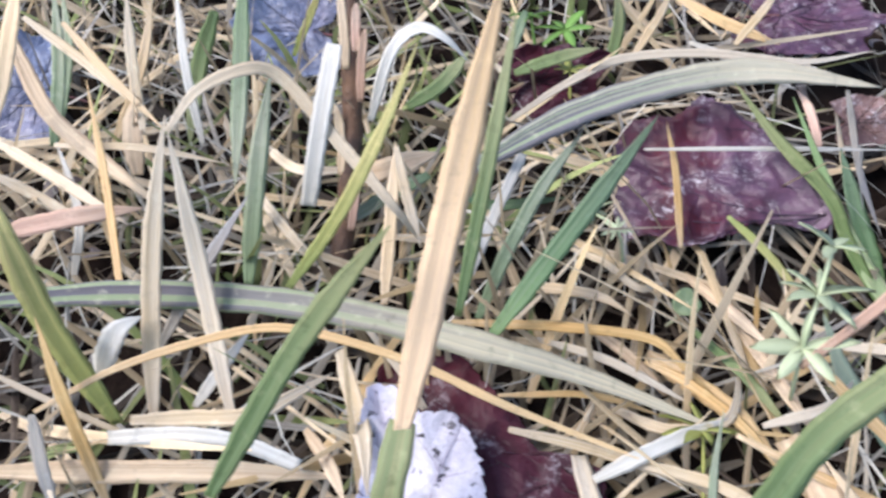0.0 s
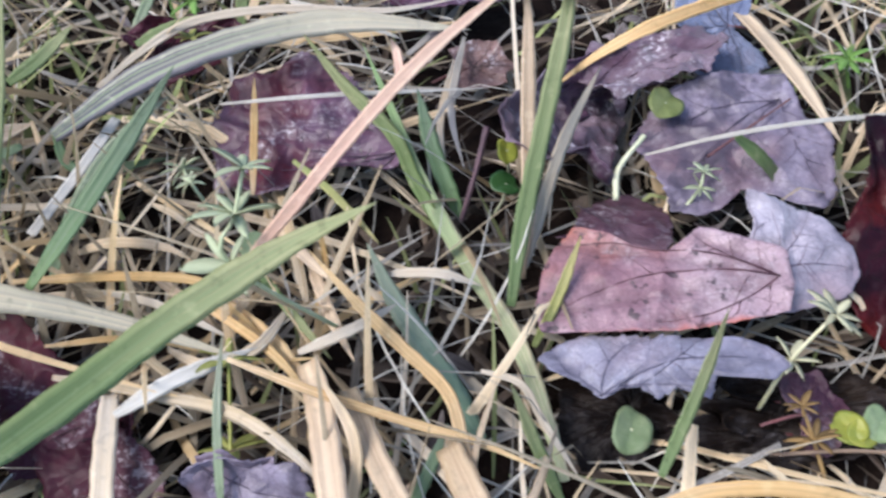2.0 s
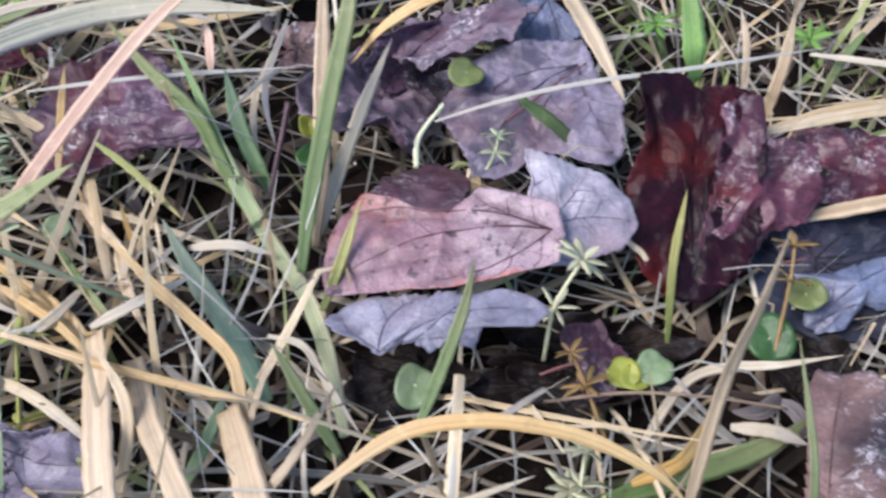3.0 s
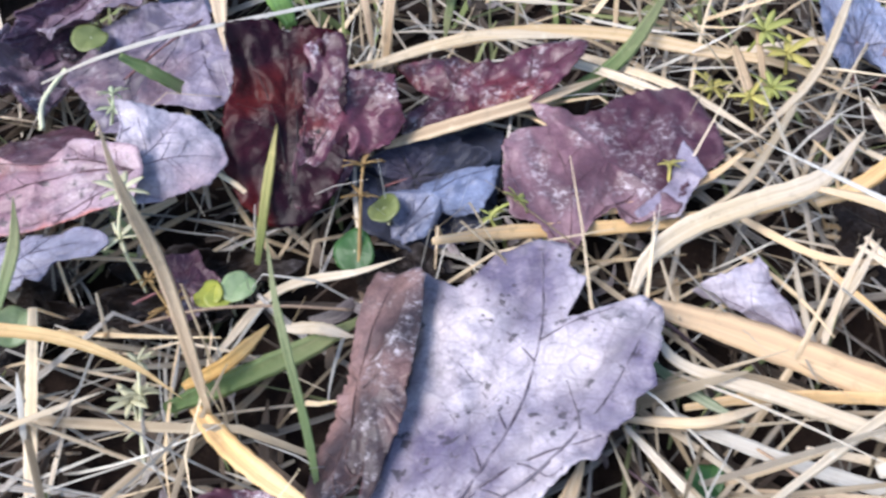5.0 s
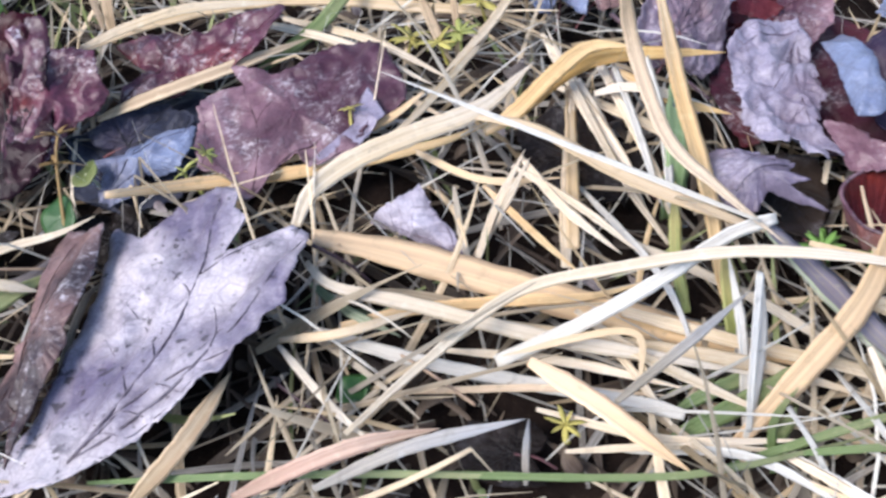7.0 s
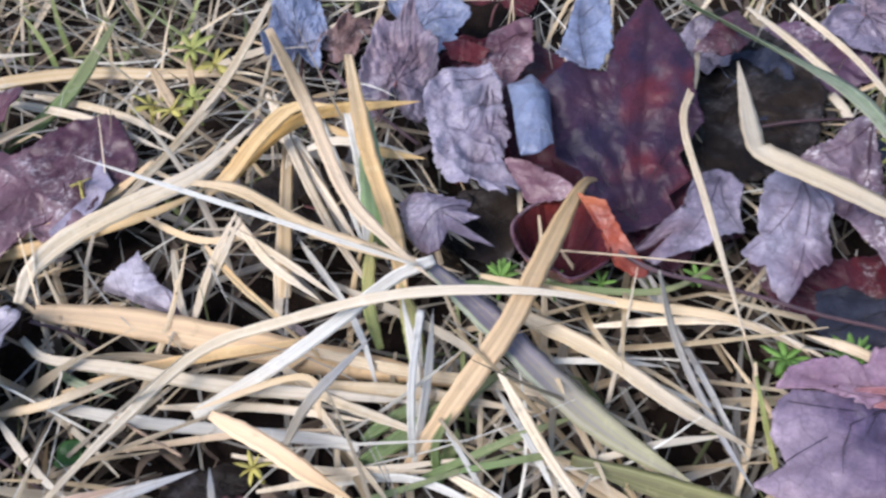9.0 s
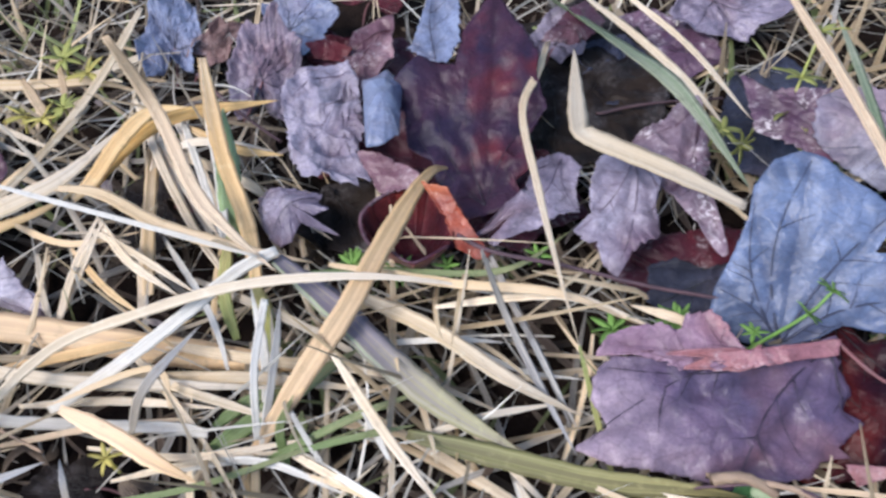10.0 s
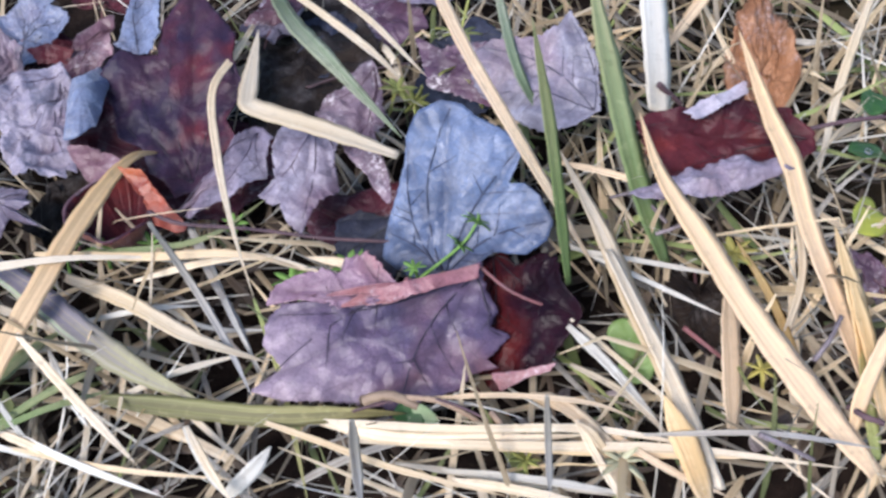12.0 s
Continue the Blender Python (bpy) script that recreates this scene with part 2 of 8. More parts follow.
# lavender and slate tones include a blue sky sheen put into the colour
LAV, PLUM, WINE = (0.27, 0.235, 0.31), (0.1, 0.055, 0.085), (0.05, 0.012, 0.022)
LEAVES = {
    # light, dark, accent, vein, painted glints, specks, roughness, accent threshold
    "plum": ((0.135, 0.073, 0.12), (0.065, 0.032, 0.062), (0.09, 0.012, 0.02), (0.04, 0.022, 0.04), 0.75, 0.0, 0.4, 0.58),
    "wine": ((0.08, 0.026, 0.04), WINE, (0.09, 0.014, 0.02), (0.03, 0.008, 0.014), 0.4, 0.2, 0.38, 0.6),
    "glinted": ((0.2, 0.15, 0.19), PLUM, (0.27, 0.2, 0.25), (0.05, 0.02, 0.035), 1.0, 0.0, 0.42, 0.55),
    "lavender": (LAV, (0.13, 0.11, 0.165), (0.17, 0.11, 0.14), (0.035, 0.025, 0.045), 0.2, 0.3, 0.4, 0.56, None, None, None, 0.75),
    "lavslate": ((0.33, 0.325, 0.41), (0.145, 0.14, 0.205), (0.24, 0.18, 0.23), (0.05, 0.045, 0.075), 0.15, 0.2, 0.4, 0.56),
    "spotted": ((0.6, 0.57, 0.62), (0.48, 0.46, 0.55), (0.34, 0.36, 0.52), (0.36, 0.31, 0.38), 0.2, 1.0, 0.5, 0.58),
    "spottedlav": ((0.58, 0.52, 0.54), (0.33, 0.3, 0.365), (0.12, 0.1, 0.165), (0.04, 0.026, 0.042), 0.15, 0.8, 0.42, 0.48, None, None, None, 0.7),
    "slate": ((0.21, 0.25, 0.38), (0.1, 0.12, 0.2), (0.22, 0.21, 0.29), (0.035, 0.03, 0.05), 0.2, 0.0, 0.36, 0.6),
    # darker slate tone, with the shade on these leaves put into the colour
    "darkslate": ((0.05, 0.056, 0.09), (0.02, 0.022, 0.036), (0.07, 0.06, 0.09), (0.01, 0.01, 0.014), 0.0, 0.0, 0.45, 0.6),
    "blueslate": ((0.125, 0.17, 0.295), (0.055, 0.078, 0.15), (0.12, 0.105, 0.18), (0.025, 0.028, 0.055), 0.12, 0.0, 0.36, 0.6),
    # its orange flank is the glow through the thin edge, put into colour
    "pinkpale": ((0.34, 0.215, 0.255), (0.17, 0.075, 0.1), (0.33, 0.1, 0.06), (0.04, 0.015, 0.024), 0.2, 0.8, 0.4, 0.52, (0.4, 0.3, 0.35), (0.52, 0.09, 0.02)),
    "pinkfold": ((0.33, 0.16, 0.185), (0.2, 0.08, 0.1), (0.36, 0.13, 0.1), (0.1, 0.035, 0.04), 0.5, 0.0, 0.4, 0.56),
    "mauve": ((0.27, 0.165, 0.195), (0.15, 0.075, 0.1), (0.05, 0.015, 0.03), (0.05, 0.018, 0.026), 0.45, 0.2, 0.4, 0.48),
    "purple": ((0.14, 0.093, 0.155), (0.07, 0.054, 0.11), (0.15, 0.075, 0.095), (0.016, 0.01, 0.022), 0.0, 0.1, 0.36, 0.6, None, None, (0.38, 0.29, 0.36), 0.1),
    "darkred": ((0.03, 0.006, 0.012), (0.008, 0.003, 0.008), (0.09, 0.01, 0.009), (0.008, 0.004, 0.006), 0.0, 0.0, 0.3, 0.56),
    "redglint": ((0.125, 0.04, 0.068), (0.05, 0.013, 0.026), (0.15, 0.018, 0.016), (0.03, 0.011, 0.017), 0.7, 0.0, 0.32, 0.6),
    "winered": ((0.1, 0.02, 0.026), (0.035, 0.01, 0.018), (0.2, 0.03, 0.02), (0.02, 0.007, 0.01), 0.0, 0.0, 0.33, 0.58),
    "orangered": ((0.3, 0.06, 0.03), (0.13, 0.025, 0.024), (0.4, 0.11, 0.045), (0.07, 0.016, 0.012), 0.1, 0.0, 0.36, 0.57),
    "marblue": ((0.055, 0.024, 0.042), (0.024, 0.019, 0.045), (0.15, 0.022, 0.022), (0.012, 0.009, 0.016), 0.0, 0.0, 0.3, 0.62, None, None, None, 0.15),
    "brown": ((0.27, 0.165, 0.155), (0.11, 0.06, 0.06), (0.03, 0.02, 0.026), (0.04, 0.022, 0.022), 0.6, 0.5, 0.46, 0.56),
    "lavpink": ((0.36, 0.33, 0.41), (0.19, 0.165, 0.235), (0.13, 0.085, 0.125), (0.05, 0.03, 0.05), 0.2, 0.2, 0.42, 0.56),
    "rosy": ((0.3, 0.19, 0.265), (0.18, 0.1, 0.15), (0.34, 0.16, 0.17), (0.06, 0.03, 0.05), 0.1, 0.1, 0.4, 0.58, None, None, None, 0.1),
    # near-black sheets laid where gaps between leaves are only dark with shade
    "gapshade": ((0.014, 0.01, 0.009), (0.006, 0.004, 0.004), (0.03, 0.02, 0.015), (0.015, 0.011, 0.01), 0.12, 0.3, 0.55, 0.54),
    "lavpale": ((0.44, 0.41, 0.48), (0.3, 0.27, 0.34), (0.32, 0.22, 0.26), (0.09, 0.065, 0.1), 0.1, 0.2, 0.42, 0.6),
    "orangebrown": ((0.34, 0.16, 0.08), (0.2, 0.085, 0.04), (0.4, 0.22, 0.13), (0.1, 0.04, 0.015), 0.4, 0.1, 0.5, 0.58),
}
LEAF_MATS = {k: leaf_material("leaf_" + k, *v) for k, v in LEAVES.items()}
LEAF_WORDS = {
    "plum": "purple-brown dead maple leaf with whitish bloom", "wine": "dark wine-red wet dead leaf",
    "glinted": "crumpled maroon dead leaf with a frosted bloom", "lavender": "lavender-grey dead maple leaf, dark-veined underside",
    "lavslate": "bluish lavender dead maple leaf with dark veins", "spotted": "whitish dead leaf with black specks",
    "spottedlav": "large lavender dead maple leaf with dark specks and veins", "slate": "slate-blue dead leaf in the grass",
    "darkslate": "nearly black wet dead leaf in shade", "blueslate": "blue-grey glossy dead maple leaf, dark-veined",
    "pinkpale": "curled pink and whitish dead maple leaf", "pinkfold": "pink folded dead leaf edge", "mauve": "mottled mauve-pink dead leaf lying flat",
    "purple": "purple dead maple leaf with a toothed edge and dark veins", "darkred": "glossy dark red dead leaf standing in grass",
    "redglint": "wrinkled red dead leaf with whitish grains", "winered": "curled wine-red dead leaf, dark inside",
    "orangered": "rolled orange-red dead leaf scrap", "marblue": "large dark maroon-blue dead maple leaf",
    "lavpale": "pale lavender dead leaf with faint veins", "lavpink": "pinkish lavender dead maple leaf, crumpled", "rosy": "thin rose-purple dead leaf lobe", "gapshade": "dark rotting leaf pressed flat on the soil", "brown": "rolled brown dead leaf edge", "orangebrown": "orange-brown dead leaf behind the grass",
}


def plain_material(name, a, b, scale, rough=0.5, translucent=0.0, bump=0.4):
    m, nt, out = graph(name)
    tex = nt.nodes.new("ShaderNodeTexCoord")
    moved, rand = random_offset(nt, tex.outputs["Object"], 3.0)
    n = noise_at(nt, moved, scale, 6.0, 0.65)
    colour = mixed(nt, band(nt, n, 0.35, 0.65), a, b)
    hsv = nt.nodes.new("ShaderNodeHueSaturation")
    nt.links.new(colour, hsv.inputs["Color"])
    nt.links.new(band(nt, rand, 0, 1, 0.8, 1.2), hsv.inputs["Value"])
    surface(nt, out, hsv.outputs[0], rough, noise_at(nt, moved, scale * 4, 4.0), bump, 0.0006, translucent)
    return m


HERBS = {
    "lightgreen": ((0.5, 0.58, 0.36), (0.6, 0.65, 0.46), "light green bedstraw sprig with whorled leaflets"),
    "green": ((0.14, 0.3, 0.06), (0.22, 0.38, 0.1), "fresh green bedstraw seedling low in the grass"),
    "yellowgreen": ((0.34, 0.38, 0.09), (0.45, 0.45, 0.16), "yellow-green bedstraw sprig with whorled leaflets"),
    "yellow": ((0.5, 0.45, 0.1), (0.58, 0.5, 0.18), "yellowed bedstraw sprig among the straw"),
    "pale": ((0.56, 0.55, 0.34), (0.66, 0.63, 0.46), "pale cream bedstraw sprig with starry whorls"),
    "dried": ((0.3, 0.19, 0.08), (0.42, 0.28, 0.12), "dried brown bedstraw sprig"),
}
HERB_MATS = {k: plain_material("herb_" + k, v[0], v[1], 220.0, 0.5, 0.25) for k, v in HERBS.items()}
ROUNDS = {
    "palegreen": ((0.17, 0.25, 0.12), (0.27, 0.34, 0.2), "pale green round herb leaf on the thatch"),
    "yellowleaf": ((0.3, 0.31, 0.05), (0.2, 0.25, 0.05), "yellow-green round herb leaf"),
    "midleaf": ((0.16, 0.26, 0.08), (0.24, 0.34, 0.13), "mid-green round herb leaf among the straw"),
    "deepleaf": ((0.02, 0.07, 0.02), (0.045, 0.115, 0.035), "deep green round herb leaf low in the grass"),
    "oliveleaf": ((0.13, 0.16, 0.05), (0.2, 0.23, 0.09), "olive-green oval herb leaf on a stalk"),
}
ROUND_MATS = {k: plain_material("round_" + k, v[0], v[1], 180.0, 0.4, 0.2) for k, v in ROUNDS.items()}
TWIGS = {
    "bark": ((0.16, 0.085, 0.05), (0.05, 0.03, 0.025), "dark brown woody plant stem with peeling bark"),
    "darktwig": ((0.05, 0.03, 0.04), (0.09, 0.05, 0.06), "thin dark leaf stalk"),
    "redtwig": ((0.16, 0.055, 0.06), (0.12, 0.06, 0.065), "thin reddish leaf stalk"),
    "palestalk": ((0.42, 0.46, 0.3), (0.5, 0.5, 0.36), "pale green curved herb stalk"),
    "greybract": ((0.2, 0.17, 0.19), (0.1, 0.08, 0.09), "shrivelled grey dried leaf scrap"),
    "tantwig": ((0.32, 0.23, 0.16), (0.22, 0.15, 0.11), "thin dry brown stem on the thatch"),
}
TWIG_MATS = {k: plain_material("twig_" + k, v[0], v[1], 160.0, 0.6, 0.0, 1.0) for k, v in TWIGS.items()}


def soil_material():
    m, nt, out = graph("soil")
    tex = nt.nodes.new("ShaderNodeTexCoord")
    n = noise_at(nt, tex.outputs["Object"], 60.0, 8.0, 0.7)
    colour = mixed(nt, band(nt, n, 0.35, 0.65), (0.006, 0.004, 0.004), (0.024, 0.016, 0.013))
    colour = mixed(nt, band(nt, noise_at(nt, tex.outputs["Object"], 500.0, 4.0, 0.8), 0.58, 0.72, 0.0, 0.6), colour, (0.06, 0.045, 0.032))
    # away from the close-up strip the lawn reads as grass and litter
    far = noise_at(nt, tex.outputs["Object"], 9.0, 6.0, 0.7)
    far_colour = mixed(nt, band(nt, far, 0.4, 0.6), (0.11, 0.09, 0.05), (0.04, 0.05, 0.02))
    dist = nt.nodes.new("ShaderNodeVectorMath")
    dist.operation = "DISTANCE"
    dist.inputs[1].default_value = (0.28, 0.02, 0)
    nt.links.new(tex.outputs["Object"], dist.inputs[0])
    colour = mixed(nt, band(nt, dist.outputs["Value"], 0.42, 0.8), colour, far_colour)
    surface(nt, out, colour, 0.95, n, 0.9, 0.004, 0.0, 0.06)
    return m


SOIL = soil_material()

# ---- ground: one sheet, fine where the camera passes and wide to the horizon ----
rng = np.random.default_rng(7)


def ground_height(x, y):
    return 0.004 * noise.noise((x * 14, y * 14, 0)) + 0.0025 * noise.noise((x * 70, y * 70, 3)) - 0.012


def make_ground():
    def ticks(lo, hi, step):
        inner = list(np.arange(lo, hi + step / 2, step))
        out, d = [], 0.02
        for _ in range(26):
            out.append(d)
            d *= 1.62
        run = np.cumsum(out)
        return [lo - r for r in reversed(run)] + inner + [hi + r for r in run]
    xs, ys = ticks(-0.3, 0.9, 0.006), ticks(-0.4, 0.4, 0.006)
    verts = [(x, y, ground_height(x, y)) for y in ys for x in xs]
    nx = len(xs)
    faces = [(j * nx + i, j * nx + i + 1, (j + 1) * nx + i + 1, (j + 1) * nx + i) for j in range(len(ys) - 1) for i in range(nx - 1)]
    me = bpy.data.meshes.new("ground")
    me.from_pydata(verts, [], faces)
    me.polygons.foreach_set("use_smooth", [True] * len(faces))
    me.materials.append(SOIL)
    tagged(new("ground", me), "dark damp soil under a winter lawn", "ground", kind="structure")


make_ground()


# ---- building helpers ----
def spline(points, n):
    """n places along a smooth curve through the points, evenly by length."""
    p = [Vector(q) for q in points]
    p = [p[0] * 2 - p[1]] + p + [p[-1] * 2 - p[-2]]
    fine = []
    for i in range(1, len(p) - 2):
        for k in range(16):
            t = k / 16
            a, b, c, d = p[i - 1], p[i], p[i + 1], p[i + 2]
            fine.append(0.5 * (2 * b + (c - a) * t + (2 * a - 5 * b + 4 * c - d) * t * t + (3 * b - a - 3 * c + d) * t ** 3))
    fine.append(p[-2])
    run = [0.0]
    for a, b in zip(fine, fine[1:]):
        run.append(run[-1] + (b - a).length)
    out, j = [], 0
    for k in range(n):
        s = run[-1] * k / (n - 1)
        while j < len(run) - 2 and run[j + 1] < s:
            j += 1
        f = (s - run[j]) / max(run[j + 1] - run[j], 1e-9)
        out.append(fine[j].lerp(fine[j + 1], min(max(f, 0), 1)))
    return out


def link_mesh(name, verts, faces, mats, uvs=None, origin=(0, 0, 0), smooth=True, slots=None):
    o = Vector(origin)
    me = bpy.data.meshes.new(name)
    me.from_pydata([tuple(Vector(v) - o) for v in verts], [], faces)
    for m in mats:
        me.materials.append(m)
    if smooth:
        me.polygons.foreach_set("use_smooth", [True] * len(faces))
    if slots:
        me.polygons.foreach_set("material_index", slots)
    if uvs:
        layer = me.uv_layers.new(name="UVMap")
        loops = np.zeros(len(me.loops), dtype=np.int32)
        me.loops.foreach_get("vertex_index", loops)
        layer.data.foreach_set("uv", np.asarray(uvs, dtype=np.float32)[loops].ravel())
    ob = new(name, me)
    ob.location = o
    return ob


def blade_mesh(points, width, rnd, segments=26, tip=0.0, base=0.5, fold=0.16):
    """A grass blade: a channelled strip of real thickness that tapers to its tip."""
    line = spline(points, segments)
    verts, uvs, faces = [], [], []
    up0 = Vector((rnd.uniform(-0.5, 0.5), rnd.uniform(-0.5, 0.5), 1))
    twist = rnd.uniform(-0.7, 0.7)
    for i, p in enumerate(line):
        t = (line[min(i + 1, segments - 1)] - line[max(i - 1, 0)]).normalized()
        # a blade shows its broad side to the open sky and the walk
        up = Matrix.Rotation(twist * (i / segments - 0.5), 3, t) @ (Vector((0.1, -0.75, 0.75)) + 0.35 * up0)
        side = t.cross(up)
        if side.length < 1e-4:
            side = t.cross(Vector((0, 1, 0)))
        side.normalize()
        nrm = side.cross(t).normalized()
        v = i / (segments - 1)
        shape = min(1.0, base + (1 - base) * v * 5) * min(1.0, tip + ((1 - v) / 0.34) ** 0.8)
        w = 0.5 * width * max(shape, 0.04) * (1 + 0.05 * math.sin(i * 1.7 + twist * 9))
        th = min(0.00022, 0.3 * w) + 0.00004
        for u in (-1, -0.5, 0, 0.5, 1):
            verts.append(p + side * (u * w) + nrm * (fold * w * (abs(u) * 1.4 - 0.5)))
            uvs.append((0.5 + u / 2, v))
        for u in (0.9, 0, -0.9):
            verts.append(p + side * (u * w) + nrm * (fold * w * (abs(u) * 1.4 - 0.5) - th))
            uvs.append((0.5 + u / 2, v))
    k = 8
    for i in range(segments - 1):
        for j in range(k):
            a, b = i * k + j, i * k + (j + 1) % k
            faces.append((a, b, b + k, a + k))
    faces.append(tuple(range(k - 1, -1, -1)))
    faces.append(tuple((segments - 1) * k + j for j in range(k)))
    return verts, faces, uvs


count = [0]


TUFTS = []
TUFT_WORD = "tuft of living green grass rising out of the thatch"


def grass(look_name, width, *points, blunt=False):
    """One grass blade through the places given, base first; width in millimetres."""
    count[0] += 1
    rnd = random.Random(count[0])
    verts, faces, uvs = blade_mesh(points, width / 1000, rnd, 18 + 4 * len(points), tip=0.8 if blunt else 0.0, base=0.85 if blunt else 0.5)
    living = "green" in look_name or look_name in ("olive", "darkolive", "stripe")
    ob = link_mesh("blade" if living else "straw_stalk", verts, faces, [BLADE_MATS[look_name]], uvs, points[0])
    if width > 2.6:
        # the raised rib under the middle of a broad blade
        k = len(verts) // 8
        v, f = tube([verts[8 * i + 6] for i in range(0, k, 3)], 0.00028, 5, 0.3)
        under(ob, link_mesh("midrib", v, f, [BLADE_MATS[look_name]], [(0.5, 0.5)] * len(v), points[0]))
    if not living:
        return tagged(ob, BLADE_WORDS[look_name], "straw", "dead grass stalks")
    # living blades that spring from one spot form a tuft
    foot = Vector(min(points, key=lambda p: p[2]))
    for tuft in TUFTS:
        if (tuft.location - Vector((foot.x, foot.y, 0))).length < 0.03:
            break
    else:
        tuft = tagged(new("grass_tuft"), TUFT_WORD, "grass tuft", "grass tufts of the lawn")
        tuft.location = (foot.x, foot.y, 0)
        TUFTS.append(tuft)
    ob["label"] = BLADE_WORDS[look_name]
    return under(tuft, ob)


def tube(points, radius, sides=6, taper=0.6, rough=0.0, rnd=None, samples=0):
    line = spline(points, samples or 8 + 5 * len(points))
    verts, faces = [], []
    n = len(line)
    for i, p in enumerate(line):
        t = (line[min(i + 1, n - 1)] - line[max(i - 1, 0)]).normalized()
        a = t.orthogonal().normalized()
        if i and abs(t.dot(Vector((0, 0, 1)))) < 0.98:
            a = t.cross(Vector((0, 0, 1))).normalized()
        b = t.cross(a)
        r = radius * (1 - (1 - taper) * i / (n - 1))
        for k in range(sides):
            ang = 2 * math.pi * k / sides
            q = r * (1 + (rnd.uniform(-rough, rough) if rnd else 0))
            verts.append(p + (a * math.cos(ang) + b * math.sin(ang)) * q)
    for i in range(n - 1):
        for k in range(sides):
            a, b = i * sides + k, i * sides + (k + 1) % sides
            faces.append((a, b, b + sides, a + sides))
    faces.append(tuple(range(sides - 1, -1, -1)))
    faces.append(tuple((n - 1) * sides + k for k in range(sides)))
    return verts, faces


def under(parent, ob):
    ob.parent = parent
    ob.matrix_parent_inverse = Matrix.Translation(parent.location).inverted()
    return ob


FOOTPRINTS = []
LOBES = ((0, 1.0), (44, 0.9), (-44, 0.88), (98, 0.58), (-98, 0.6))


def leaf(upper, lower, foot, tip, side, cup=0.0, bends=(), wrinkle=1.0, full=0.85, edge=0.14, boxy=0.0, back=1.0, rib=1.0):
    """A dead maple leaf: foot at its stalk, tip of its middle lobe, and a place on the rim of one flank."""
    count[0] += 1
    rnd = random.Random(1000 + count[0])
    b, t, s = Vector(foot), Vector(tip), Vector(side)
    length = (t - b).length
    ax = (t - b).normalized()
    perp = (s - b) - ax * (s - b).dot(ax)
    half = perp.length
    ay = perp.normalized()
    az = ax.cross(ay).normalized()
    if az.z < 0:
        flank, az = -1, -az
        ay = -ay
    else:
        flank = 1
    lobes = [(radians(a + rnd.uniform(-5, 5)), r * rnd.uniform(0.9, 1.06)) for a, r in LOBES]
    sinus = rnd.uniform(0.1, 0.19)
    teeth, phase = rnd.choice((4.5, 5.5, 6.5)), rnd.uniform(0, 6)

    def rim(th):
        best = 0.0
        for a, r in lobes:
            d = abs((th - a + math.pi) % (2 * math.pi) - math.pi)
            best = max(best, r * (1 - 0.36 * (d / 0.5) ** 1.2) if d < 0.8 else 0)
        floor = (full - 0.05) * (1 - 0.12 * abs(th) / 2.1)
        best = max(best, floor if abs(th) < 2.3 else floor - (floor - 0.12) * ((abs(th) - 2.3) / 0.84) ** 0.8)
        if abs(th) > 1.2:
            best *= 1 - (1 - back) * min(1, (abs(th) - 1.2) / 0.7)
        if boxy:
            best = 0.92 / (abs(math.cos(th)) ** boxy + abs(math.sin(th)) ** boxy) ** (1 / boxy)
        saw = (th * teeth + phase) % 1.0
        return best * (1 - (0.04 + 0.055 * noise.noise(Vector((th * 2.2, phase, 3)))) * saw + 0.012 * noise.noise(Vector((th * 9, phase, 8))) + 0.006 * math.sin(th * 53) + 0.13 * noise.noise(Vector((th * 1.4, phase, count[0]))))

    rim = functools.lru_cache(maxsize=None)(rim)
    rings, spokes = 24, 230
    shift = -min(rim(2 * math.pi * k / spokes - math.pi) * math.cos(2 * math.pi * k / spokes - math.pi) for k in range(spokes))
    FOOTPRINTS.append(((b + t) / 2, ax, ay, length / 2, half))
    reach = max(abs(rim(2 * math.pi * k / spokes - math.pi) * math.sin(2 * math.pi * k / spokes - math.pi)) for k in range(spokes))
    sx, sy = length / (1 + shift), half / reach
    seed = Vector((count[0] * 3.1, count[0] * 1.7, 0))

    def place(x, y):
        """Leaf coordinates (unit length) to a place in the world."""
        q = Vector(((x + shift) * sx, y * sy, 0))
        z = cup * (((x - 0.4) ** 2) * sx + (y ** 2) * sy) * 1.2
        c = seed + Vector((x * 2.2, y * 2.2, 0))
        z += wrinkle * length * (0.07 * noise.noise(c) + 0.028 * noise.noise(c * 2.7) + 0.014 * noise.noise(c * 7) + 0.006 * noise.noise(c * 17))
        th, r = math.atan2(y, x), math.hypot(x, y)
        gap = min(abs((th - a + math.pi) % (2 * math.pi) - math.pi) for a, _ in lobes)
        z += length * 0.013 * (math.sin(min(gap / 0.4, 1) * math.pi / 2) - 0.5) * min(1, r * 1.5)
        out = max(0.0, r / max(rim(th), 0.05) - 0.62) / 0.38
        z += length * edge * out * out * (0.25 + 1.1 * noise.noise(seed + Vector((math.cos(th) * 1.6, math.sin(th) * 1.6, 5))))
        q.x += length * 0.03 * noise.noise(c * 1.3 + Vector((9, 0, 0)))
        q.y += length * 0.03 * noise.noise(c * 1.3 + Vector((0, 9, 0)))
        p = Vector((q.x, q.y, z))
        for phi, start, radius in bends:
            d = Vector((math.cos(radians(phi)), math.sin(radians(phi)) * flank, 0))
            along = p.dot(d) - (0.5 * sx if abs(phi) < 45 else 0.0)
            over = along - start * length
            if over > 0:
                r = abs(radius) * length
                ang = min(over / r, 5.4)
                lift = math.copysign(1, radius)
                inner = r - p.z * lift
